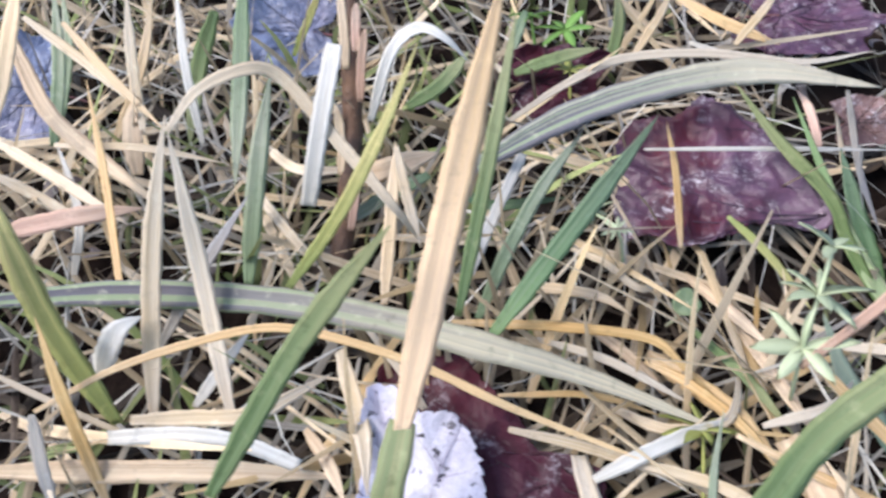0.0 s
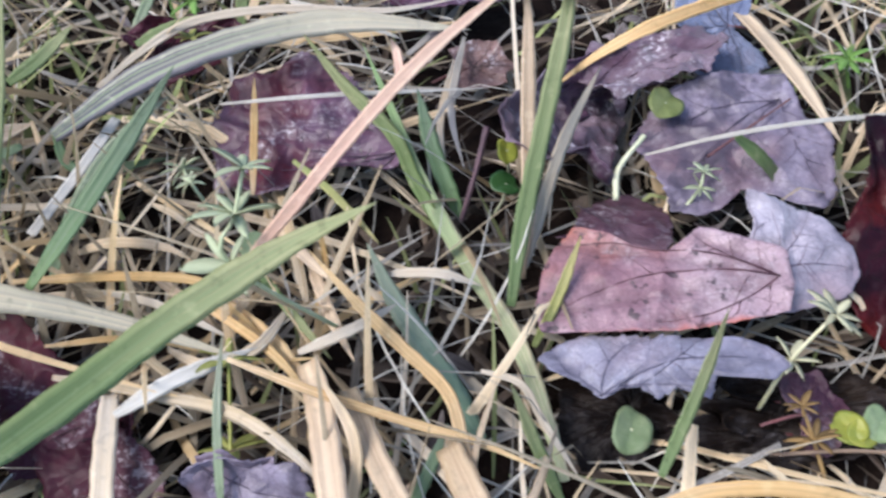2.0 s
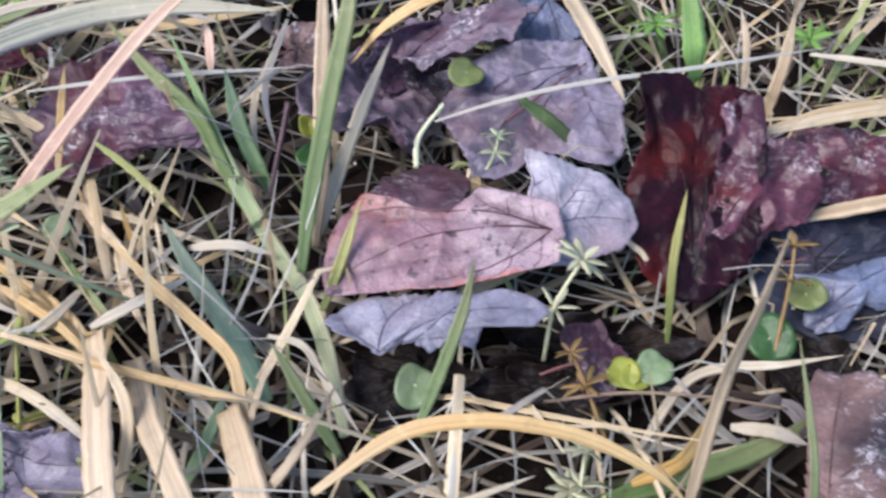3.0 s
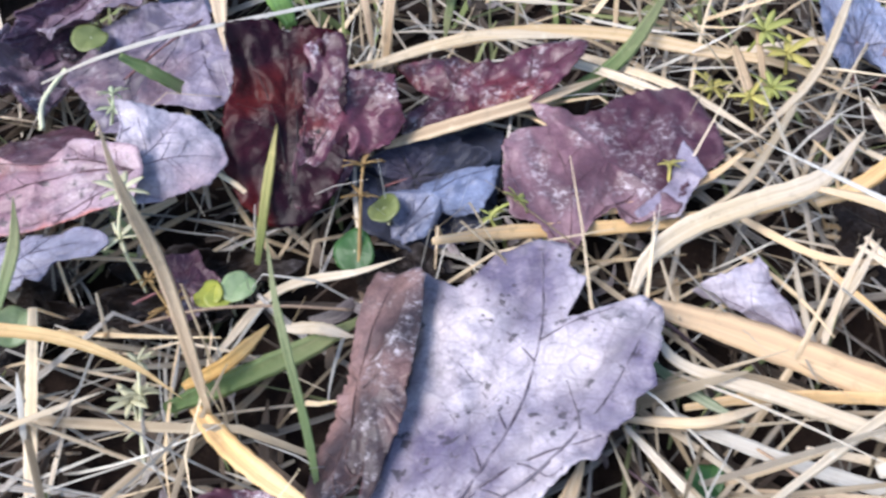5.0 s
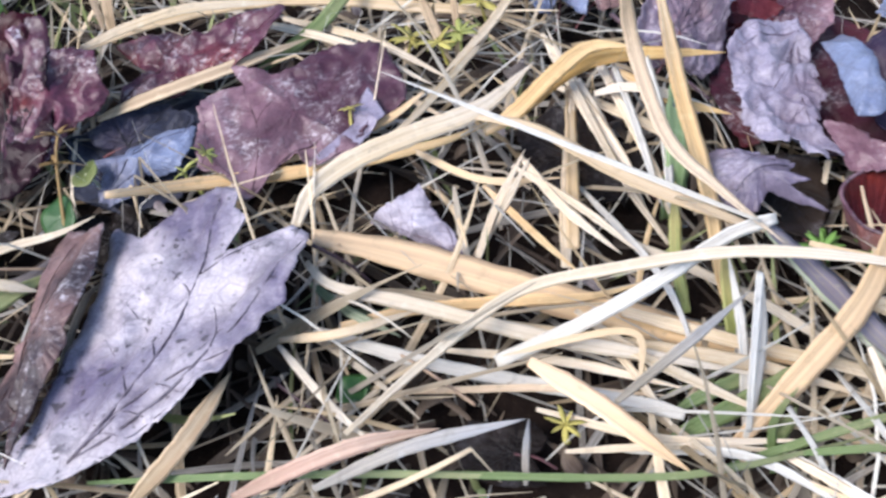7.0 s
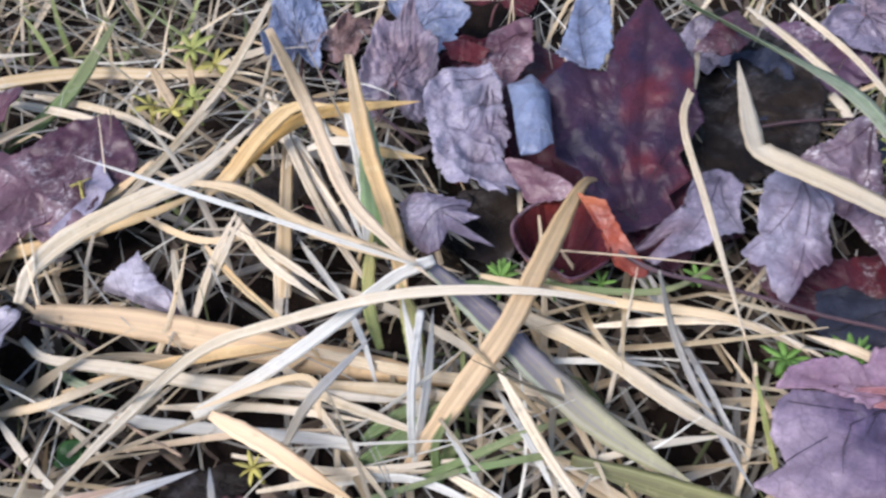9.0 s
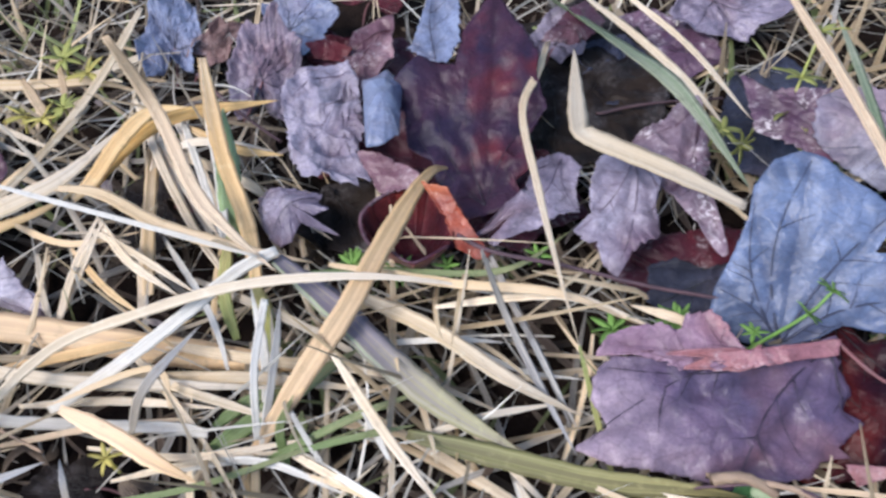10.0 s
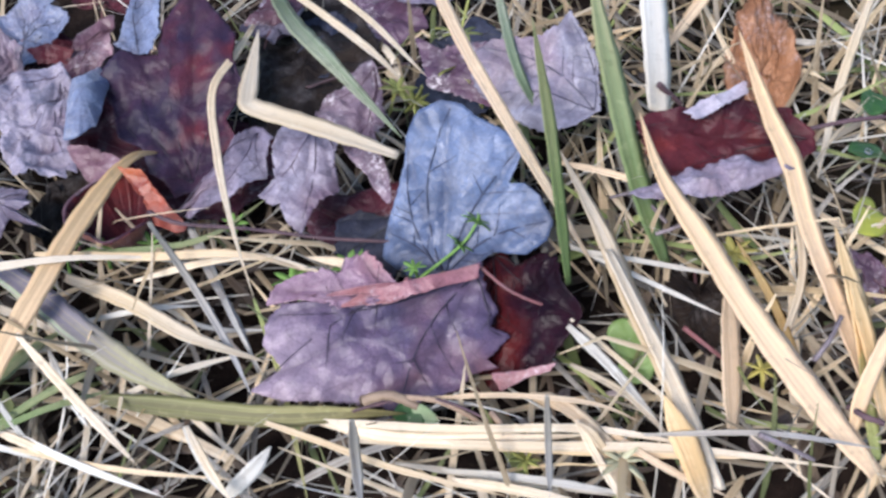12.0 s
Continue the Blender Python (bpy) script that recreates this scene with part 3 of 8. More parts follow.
                p = p + d * (inner * math.sin(ang) - over) + Vector((0, 0, lift * (r - inner * math.cos(ang)) - p.z))
        return b + ax * p.x + ay * p.y + az * p.z

    def vein_at(x, y):
        th, r = math.atan2(y, x), math.hypot(x, y)
        best = 0.0
        for a, _ in lobes:
            d = (th - a + math.pi) % (2 * math.pi) - math.pi
            if abs(d) > 0.75:
                continue
            along, off = r * math.cos(d), abs(r * math.sin(d))
            best = max(best, 1 - off / (0.022 * (1.1 - min(along, 1))))
        return max(0.0, best)

    flat = [(0.0, 0.0)]
    for i in range(1, rings + 1):
        for k in range(spokes):
            th = 2 * math.pi * k / spokes - math.pi
            r = rim(th) * (i / rings) ** 0.85
            flat.append((r * math.cos(th), r * math.sin(th)))
    top = [place(x, y) for x, y in flat]
    veins = [vein_at(x, y) for x, y in flat]
    faces = [(0, 1 + k, 1 + (k + 1) % spokes) for k in range(spokes)]
    for i in range(rings - 1):
        o = 1 + i * spokes
        for k in range(spokes):
            n = (k + 1) % spokes
            faces.append((o + k, o + spokes + k, o + spokes + n, o + n))
    nrm = [Vector() for _ in top]
    for f in faces:
        c = (top[f[1]] - top[f[0]]).cross(top[f[2]] - top[f[0]])
        for i in f:
            nrm[i] += c
    nrm = [v.normalized() for v in nrm]
    verts = [p + n * (0.0001 - 0.00022 * e) for p, n, e in zip(top, nrm, veins)] + [p - n * (0.0002 + 0.00015 * e) for p, n, e in zip(top, nrm, veins)]
    m = len(top)
    all_faces = faces + [tuple(i + m for i in reversed(f)) for f in faces]
    slots = [0] * len(faces) + [1] * len(faces)
    o = 1 + (rings - 1) * spokes
    for k in range(spokes):
        n = (k + 1) % spokes
        all_faces.append((o + k, o + k + m, o + n + m, o + n))
        slots.append(0)
    lift = max(0.0, 0.0015 - min(v.z for v in verts)) * 0.6
    ob = link_mesh("fallen_leaf", verts, all_faces, [LEAF_MATS[upper], LEAF_MATS[lower]], None, b, True, slots)
    attr = ob.data.attributes.new("vein", "FLOAT", "POINT")
    attr.data.foreach_set("value", veins + veins)
    attr = ob.data.attributes.new("along", "FLOAT", "POINT")
    attr.data.foreach_set("value", [(x + shift) / (1 + shift) for x, y in flat] * 2)
    attr = ob.data.attributes.new("across", "FLOAT", "POINT")
    attr.data.foreach_set("value", [flank * y / reach for x, y in flat] * 2)
    tagged(ob, LEAF_WORDS[upper], "leaf", "fallen maple leaves")
    stalk_dir = (place(0, 0) - place(0.25, 0)).normalized()
    root = place(0, 0)
    pts = [root, root + stalk_dir * 0.006 + Vector((0, 0, -0.001)), root + stalk_dir * 0.014 + Vector((rnd.uniform(-0.003, 0.003), 0, -0.004))]
    v, f = tube(pts, 0.00045, 6, 0.9)
    under(ob, link_mesh("petiole", v, f, [TWIG_MATS["redtwig"]], None, b))
    for a, r in lobes:
        reach_out = min(r, rim(a)) * 0.9

        def on_vein(q, off=0.0):
            return place(math.cos(a) * q * reach_out - math.sin(a) * off, math.sin(a) * q * reach_out + math.cos(a) * off) + az * 0.00016

        v, f = tube([on_vein(q) for q in (0.0, 0.17, 0.33, 0.5, 0.67, 0.83, 1.0)], 0.00024 * rib, 5, 0.35, samples=24)
        for q in (0.18, 0.36, 0.54, 0.72):
            for turn in (-1, 1):
                far = (0.9 - q) * 0.42 * rnd.uniform(0.75, 1.1) * reach_out
                q0 = q + rnd.uniform(-0.05, 0.05)
                sv, sf = tube([on_vein(q0 + k * far * 0.95 / reach_out, turn * far * k * (0.9 + 0.2 * k)) for k in (0.0, 0.33, 0.66, 1.0)], 0.00015 * rib, 4, 0.4, samples=10)
                f += [tuple(i + len(v) for i in g) for g in sf]
                v += sv
        under(ob, link_mesh("vein", v, f, [VEIN_MATS[upper]], None, b))
    return ob


VEIN_MATS = {k: plain_material("vein_" + k, LEAVES[k][3], tuple(0.5 * a + 0.5 * c for a, c in zip(LEAVES[k][3], LEAVES[k][1])), 300.0) for k in LEAVES}


def sheet(upper, lower, centre, normal, corners, root=None, ribs=(), cup=0.0, wrinkle=1.5, edge=0.05, teeth=1.0, scalloped=False, thick=1.0, bends=(), parent=None, part=""):
    """A dead leaf, or a turned part of one: lobe tips and bays as angle and reach in millimetres round its middle."""
    rnd = random.Random(300 + len(FOOTPRINTS))
    o, n = Vector(centre), Vector(normal).normalized()
    al = (Vector((1, 0, 0)) - n * n.x).normalized()
    ov = n.cross(al)
    knots = [(radians(a), r) for a, r in corners]
    knots = [(knots[-1][0] - 2 * math.pi, knots[-1][1])] + knots + [(knots[0][0] + 2 * math.pi, knots[0][1])]
    size = max(r for _, r in corners)
    seed = Vector((len(FOOTPRINTS) * 3.7, len(FOOTPRINTS) * 1.9, 0.5))

    def straight(th):
        th = (th - knots[0][0]) % (2 * math.pi) + knots[0][0]
        for (a, p), (b, q) in zip(knots, knots[1:]):
            if a <= th <= b:
                if b - a < 1e-6:
                    return p
                return p * q * math.sin(b - a) / max(p * math.sin(th - a) + q * math.sin(b - th), 1e-6)
        return knots[0][1]

    spokes = 240 if size > 20 else 140
    rings = 20 if size > 20 else 12
    angles = [2 * math.pi * k / spokes - math.pi for k in range(spokes)]
    plain = [straight(a) for a in angles]
    if scalloped:
        plain = [sum(plain[(k + j) % spokes] for j in (-2, -1, 0, 1, 2)) / 5 for k in range(spokes)]
    run, rim = 0.0, []
    for k, a in enumerate(angles):
        r, before = plain[k], plain[k - 1]
        run += math.hypot(r - before, r * 2 * math.pi / spokes)
        saw = (run / 3.4 + 0.6 * noise.noise(seed + Vector((run / 9, 0, 0)))) % 1.0
        bite = max(0.0, 0.6 + 0.9 * noise.noise(seed + Vector((run / 7, 4, 0))))
        rim.append(max(1.0, r - teeth * (1.1 * bite * saw + 0.35 * noise.noise(seed + Vector((run / 1.3, 9, 0))))))

    def rim_at(th):
        f = (th + math.pi) / (2 * math.pi) * spokes
        k = int(f)
        return rim[k % spokes] * (1 - f + k) + rim[(k + 1) % spokes] * (f - k)

    def polar(a, r):
        return Vector((r * math.cos(radians(a)), r * math.sin(radians(a)), 0))

    lines = [(polar(*root), polar(*q)) for q in ribs] if root else []

    def rib_gap(q):
        best = 99.0
        for p, e in lines:
            d = e - p
            f = min(max((q - p).dot(d) / d.length_squared, 0), 1)
            best = min(best, (q - p - d * f).length)
        return best

    def place(u, v):
        r, th = math.hypot(u, v), math.atan2(v, u)
        out = min(r / rim_at(th), 1.2)
        c = seed + Vector((u / 13, v / 13, 0))
        z = 0.5 * cup * size * (out * out - 1)
        z += wrinkle * (0.85 * noise.noise(c) + 0.4 * noise.noise(c * 2.6) + 0.16 * noise.noise(c * 6.5) + 0.07 * noise.noise(c * 15))
        z += wrinkle * 1.3 * (0.25 - abs(noise.noise(c * 1.5 + Vector((7, 3, 1)))))
        if lines:
            z += 1.5 * (1 - math.exp(-rib_gap(Vector((u, v, 0))) / 4.0)) - 0.7
        curl = max(0.0, out - 0.62) / 0.38
        z += size * edge * curl * curl * (0.1 + 1.3 * noise.noise(seed + Vector((math.cos(th) * 1.7, math.sin(th) * 1.7, 5))))
        p = Vector((u, v, z))
        for phi, start, radius in bends:
            d = Vector((math.cos(radians(phi)), math.sin(radians(phi)), 0))
            over = p.dot(d) - start
            if over > 0:
                big, turn = abs(radius), math.copysign(1, radius)
                ang = min(over / big, 4.5)
                inner = big - p.z * turn
                p = p + d * (inner * math.sin(ang) - over) + Vector((0, 0, turn * (big - inner * math.cos(ang)) - p.z))
        p *= 0.001
        return o + al * p.x + ov * p.y + n * p.z

    flat = [(0.0, 0.0)]
    for i in range(1, rings + 1):
        for k, a in enumerate(angles):
            r = rim[k] * (i / rings) ** 0.8
            flat.append((r * math.cos(a), r * math.sin(a)))
    top = [place(u, v) for u, v in flat]
    veins = [0.9 * math.exp(-rib_gap(Vector((u, v, 0))) / 2.2) if lines else 0.0 for u, v in flat]
    faces = [(0, 1 + k, 1 + (k + 1) % spokes) for k in range(spokes)]
    for i in range(rings - 1):
        s = 1 + i * spokes
        faces += [(s + k, s + spokes + k, s + spokes + (k + 1) % spokes, s + (k + 1) % spokes) for k in range(spokes)]
    nrm = [Vector() for _ in top]
    for f in faces:
        c = (top[f[1]] - top[f[0]]).cross(top[f[2]] - top[f[0]])
        for i in f:
            nrm[i] += c
    verts = top + [p - q.normalized() * 0.0003 for p, q in zip(top, nrm)]
    m = len(top)
    every = faces + [tuple(i + m for i in reversed(f)) for f in faces]
    slots = [0] * len(faces) + [1] * len(faces)
    s = 1 + (rings - 1) * spokes
    for k in range(spokes):
        j = (k + 1) % spokes
        every.append((s + k, s + k + m, s + j + m, s + j))
        slots.append(0)
    ob = link_mesh(part or "fallen_leaf", verts, every, [LEAF_MATS[upper], LEAF_MATS[lower]], None, o, True, slots)
    low, high = min(u for u, v in flat), max(u for u, v in flat)
    reach = max(abs(v) for u, v in flat)
    for key, values in (("vein", veins), ("along", [(u - low) / (high - low) for u, v in flat]), ("across", [v / reach for u, v in flat])):
        ob.data.attributes.new(key, "FLOAT", "POINT").data.foreach_set("value", values + values)
    FOOTPRINTS.append((o, al, ov, 0.00045 * (high - low), 0.0009 * reach))
    if parent:
        under(parent, ob)
        ob["label"] = LEAF_WORDS[upper].replace("dead maple leaf", "leaf part").replace("dead leaf", "leaf part")
    else:
        tagged(ob, LEAF_WORDS[upper], "leaf", "fallen maple leaves")
    for p, e in lines:
        d = (e - p).normalized()
        side = Vector((-d.y, d.x, 0))
        length = (e - p).length * 0.97
        bow = rnd.choice((-1, 1)) * rnd.uniform(0.05, 0.12) * length

        def on_rib(f, off=0.0):
            q = p + d * (f * length) + side * (off + bow * math.sin(math.pi * min(f, 1)))
            far = 0.95 * rim_at(math.atan2(q.y, q.x))
            if q.length > far:
                q = q * (far / q.length)
            return place(q.x, q.y) + n * 0.00008

        v, f = tube([on_rib(k / 8) for k in range(9)], 0.0003 * thick, 5, 0.3, samples=26)
        step = max(7.0, length / 4.5) / length
        q = step * rnd.uniform(0.5, 0.9)
        while q < 0.78:
            for way in (-1, 1):
                far = min(0.5 * (1 - q) * length, 0.32 * size) * rnd.uniform(0.55, 1.25)
                q0 = q + rnd.uniform(-0.45, 0.45) * step
                end = p + d * (q0 * length + 0.8 * far) + side * (way * far)
                if any((end - p2).length > 1 and abs((end - p2).cross((e2 - p2).normalized()).z) < 0.55 * far for p2, e2 in lines if e2 != e):
                    continue
                sv, sf = tube([on_rib(q0 + k * far / length * 0.8, way * far * k * (0.55 + 0.55 * k * (2 - k))) for k in (0.0, 0.25, 0.5, 0.75, 1.0)], 0.00016 * thick, 4, 0.35, samples=11)
                f += [tuple(i + len(v) for i in g) for g in sf]
                v += sv
            q += step
        under(ob, link_mesh("vein", v, f, [VEIN_MATS[upper]], None, o))
    return ob


def leaflet_mesh():
    """One narrow bedstraw leaflet of unit length along x, keeled, with a pointed tip."""
    verts, faces = [], []
    n = 7
    for i in range(n):
        u = i / (n - 1)
        w = 0.135 * (math.sin(math.pi * min(1, u * 0.9 + 0.08)) ** 0.8) * (1 if i < n - 1 else 0.15)
        z = 0.22 * u - 0.26 * u * u
        verts += [(u, -w, z + 0.035), (u, 0, z), (u, w, z + 0.035), (u, 0, z - 0.035)]
    for i in range(n - 1):
        for j in range(4):
            a, b = i * 4 + j, i * 4 + (j + 1) % 4
            faces.append((a, b, b + 4, a + 4))
    faces += [(3, 2, 1, 0), tuple((n - 1) * 4 + j for j in range(4))]
    return verts, faces


LEAFLETS = {}
for key, mat in HERB_MATS.items():
    lv, lf = leaflet_mesh()
    LEAFLETS[key] = bpy.data.meshes.new("leaflet_" + key)
    LEAFLETS[key].from_pydata(lv, [], lf)
    LEAFLETS[key].materials.append(mat)
    LEAFLETS[key].polygons.foreach_set("use_smooth", [True] * len(lf))


def bedstraw(look_name, radii, *points):
    """A bedstraw sprig: a thin stem from its foot through whorls of narrow leaflets."""
    count[0] += 1
    rnd = random.Random(5000 + count[0])
    v, f = tube(points, 0.0006, 5, 0.7)
    ob = tagged(link_mesh("bedstraw", v, f, [HERB_MATS[look_name]], None, points[0]), HERBS[look_name][2], "weed", "bedstraw sprigs")
    for p, r, q in zip(points[1:], radii, points):
        axis = (Vector(p) - Vector(q)).normalized()
        axis = (axis + Vector((0, 0, 0.6))).normalized()
        turn = axis.to_track_quat("Z", "Y").to_matrix().to_4x4()
        n = rnd.choice((6, 7, 8))
        for k in range(n):
            size = r * rnd.uniform(0.78, 1.08)
            leaf_ob = new("leaflet", LEAFLETS[look_name])
            leaf_ob.parent = ob
            m = Matrix.Translation(Vector(p) - Vector(points[0])) @ turn @ pose(0, 0, 0, rnd.uniform(-15, 15), rnd.uniform(-24, 8), 360 * (k + rnd.uniform(-0.2, 0.2)) / n)
            leaf_ob.matrix_local = m @ Matrix.Diagonal((size, size * rnd.uniform(0.8, 1.25), size, 1))
    return ob


def round_leaf(look_name, centre, radius):
    """A small round herb leaf on a short stalk."""
    count[0] += 1
    rnd = random.Random(7000 + count[0])
    rings, spokes = 5, 26
    c = Vector(centre)
    tilt = Euler((rnd.uniform(0.1, 0.5), rnd.uniform(-0.35, 0.35), rnd.uniform(0, 6))).to_matrix()
    top = [Vector((0, 0, 0))]
    for i in range(1, rings + 1):
        for k in range(spokes):
            th = 2 * math.pi * k / spokes
            r = radius * i / rings * (1 - 0.16 * max(0, math.cos(th)) ** 8 + 0.03 * math.sin(3 * th + rnd.random() * 0.1))
            x, y = r * math.cos(th), 0.88 * r * math.sin(th)
            top.append(Vector((x, y, 0.22 * abs(y) + 0.05 * radius * math.sin(5 * th) * (i / rings) ** 2 - 0.1 * x * x / radius)))
    faces = [(0, 1 + k, 1 + (k + 1) % spokes) for k in range(spokes)]
    for i in range(rings - 1):
        o = 1 + i * spokes
        faces += [(o + k, o + spokes + k, o + spokes + (k + 1) % spokes, o + (k + 1) % spokes) for k in range(spokes)]
    m = len(top)
    verts = [c + tilt @ v for v in top] + [c + tilt @ (v - Vector((0, 0, 0.0003))) for v in top]
    every = faces + [tuple(i + m for i in reversed(g)) for g in faces]
    o = 1 + (rings - 1) * spokes
    every += [(o + k, o + k + m, o + (k + 1) % spokes + m, o + (k + 1) % spokes) for k in range(spokes)]
    ob = tagged(link_mesh("herb_leaf", verts, every, [ROUND_MATS[look_name]], None, centre), ROUNDS[look_name][2], "leaf", "round herb leaves")
    foot = Vector((c.x + rnd.uniform(-0.004, 0.004), c.y + rnd.uniform(0, 0.006), -0.001))
    v, f = tube([c, c.lerp(foot, 0.5) + Vector((0.001, 0, 0)), foot], 0.0005, 5, 1.0)
    under(ob, link_mesh("stalk", v, f, [TWIG_MATS["palestalk"]], None, centre))
    return ob


def twig(look_name, width, *points):
    count[0] += 1
    rnd = random.Random(8000 + count[0])
    v, f = tube(points, width / 2000, 9 if look_name == "bark" else 6, 0.75, 0.12, rnd)
    name = "plant_stem" if look_name == "bark" else "leaf_stalk"
    ob = tagged(link_mesh(name, v, f, [TWIG_MATS[look_name]], None, points[0]), TWIGS[look_name][2], "stem")
    if look_name == "bark":
        # strips of bark that peel away from the stem
        line = spline(points, 40)
        for first, last, side, out in ((24, 33, 0.9, 0.9), (28, 39, -0.4, 0.5), (15, 24, -0.9, 0.8), (8, 17, 0.7, 0.6), (30, 38, 0.5, 1.2)):
            strip = []
            for k in range(first, last + 1, 3):
                away = width / 2000 * (1.06 + out * ((k - first) / (last - first)) ** 2)
                strip.append(line[k] + Vector((side, -1, 0.1)).normalized() * away)
            bv, bf, bu = blade_mesh(strip, width / 2600, rnd, 14, 0.3, 0.7)
            strip_ob = under(ob, link_mesh("bark_strip", bv, bf, [BLADE_MATS["pink" if side > 0 else "tan"]], bu, points[0]))
            strip_ob["label"] = "peeling tan bark strip"
    return ob


# ---- fallen leaves ----
sheet("plum", "plum", (0.0798, 0.1445, 0.0181), (-0.235, -0.182, 0.955), ((-179, 27.4), (-161, 28.6), (-144, 31.7), (-136, 25.8), (-119, 25.8), (-106, 24.5), (-82, 19.7), (-54, 18.6), (-39, 23.7), (-36, 32.9), (-28, 35.4), (-23, 34.6), (-5, 26.0), (26, 21.9), (50, 22.1), (77, 23.7), (90, 27.0), (98, 21.6), (122, 22.0), (140, 28.3), (161, 27.8)), root=(-27, 32.4), ribs=((165, 26.4), (89, 24.9), (-128, 25.0), (-162, 28.3)), wrinkle=3.2, edge=0.08, scalloped=True)
sheet("spotted", "lavender", (0.0015, 0.0584, 0.0187), (-0.027, -0.227, 0.974), ((-142, 19.1), (-105, 19.3), (-56, 21.2), (-35, 17.1), (5, 13.3), (34, 13.1), (64, 14.5), (96, 12.5), (112, 19.8), (124, 22.9), (146, 17.6), (180, 13.1)), root=(-91, 15.3), ribs=((123, 21.0), (50, 12.9), (-24, 15.1)), wrinkle=1.6)
sheet("wine", "plum", (0.0155, 0.0661, 0.0089), (-0.183, -0.219, 0.959), ((-158, 16.1), (-92, 19.0), (-48, 22.4), (-21, 29.9), (-9, 27.7), (-3, 20.2), (-2, 12.9), (44, 12.1), (74, 13.8), (102, 23.4), (125, 29.3), (139, 33.8), (145, 32.6)), root=(-23, 27.5), ribs=((140, 33.3), (66, 13.0), (-93, 17.7)), wrinkle=2.0)
curled_leaf = sheet("pinkpale", "darkred", (0.1715, 0.0769, 0.0253), (-0.175, -0.118, 0.977), ((-179, 32.5), (-167, 33.1), (-160, 26.2), (-132, 14.2), (-90, 12.3), (-41, 18.0), (-21, 28.7), (-6, 30.0), (10, 30.4), (21, 24.7), (35, 20.8), (53, 18.8), (63, 13.3), (80, 9.7), (119, 14.8), (126, 21.4), (135, 27.7), (150, 29.4), (166, 30.5)), root=(-2, 26.9), ribs=((148, 29.0), (-174, 30.5), (-112, 10.1), (56, 15.7)), wrinkle=1.2, edge=0.03, teeth=0.5)
sheet("lavpale", "darkred", (0.2044, 0.0812, 0.0255), (0.128, -0.366, 0.922), ((-158, 17.1), (-131, 16.1), (-97, 12.7), (-38, 16.5), (-11, 19.1), (15, 17.8), (47, 16.1), (93, 17.0), (116, 22.1), (127, 14.5), (149, 12.6), (177, 14.2)), root=(-162, 14.4), ribs=((115, 20.4), (58, 14.7), (-8, 17.9), (-96, 11.7)), wrinkle=1.4, cup=-0.12, teeth=0.6, part="raised_lobe", parent=curled_leaf)
sheet("mauve", "plum", (0.1654, 0.1011, 0.0180), (0.098, 0.454, 0.885), ((-157, 14.3), (-153, 21.3), (-136, 7.8), (-93, 11.6), (-60, 17.0), (-40, 16.2), (7, 17.1), (35, 21.9), (68, 21.6), (98, 15.3), (134, 11.8)), wrinkle=1.0, part="turned_edge", parent=curled_leaf)
sheet("lavslate", "plum", (0.1638, 0.0587, 0.0209), (-0.243, 0.122, 0.962), ((-174, 17.1), (-153, 14.4), (-150, 8.9), (-106, 7.0), (-93, 9.1), (-57, 9.5), (-53, 14.0), (-52, 17.1), (-26, 15.7), (-26, 21.6), (-24, 27.7), (-16, 31.2), (-8, 28.4), (2, 22.0), (22, 13.1), (98, 8.5), (140, 16.3), (153, 22.2), (165, 26.7), (175, 22.3)), root=(-157, 14.1), ribs=((101, 7.4), (15, 13.7), (-13, 27.5), (-42, 13.8), (160, 22.9)), wrinkle=1.0, edge=0.05, cup=-0.15)
sheet("glinted", "plum", (0.1604, 0.1437, 0.0124), (0.432, 0.173, 0.885), ((-155, 32.2), (-136, 39.5), (-121, 35.8), (-114, 27.6), (-94, 22.9), (-85, 30.5), (-72, 27.1), (-8, 16.8), (30, 31.1), (50, 54.6), (65, 52.4), (75, 39.5), (105, 20.5), (178, 19.0)), root=(-72, 24.7), ribs=((-152, 28.9), (107, 18.8), (65, 46.8)), wrinkle=3.5, edge=0.12, scalloped=True)
sheet("glinted", "plum", (0.1875, 0.1577, 0.0225), (-0.154, 0.317, 0.936), ((-149, 22.0), (-120, 23.9), (-93, 14.6), (-47, 18.1), (-2, 22.0), (20, 29.8), (43, 31.0), (75, 21.6), (127, 23.1), (171, 23.9)), root=(-166, 20.1), ribs=((17, 25.5), (68, 16.6)), wrinkle=3.0, edge=0.1)
sheet("lavender", "lavender", (0.2040, 0.1259, 0.0212), (-0.191, -0.146, 0.971), ((-162, 24.7), (-139, 28.5), (-122, 26.8), (-110, 22.6), (-96, 16.1), (-75, 20.1), (-56, 32.2), (-43, 31.0), (-2, 27.1), (17, 21.9), (45, 27.1), (70, 23.8), (103, 23.7), (124, 25.4), (148, 25.6), (174, 29.1)), root=(36, 19.5), ribs=((172, 26.1), (-139, 25.9), (-96, 14.3), (-48, 30.1)), wrinkle=2.2, edge=0.06)
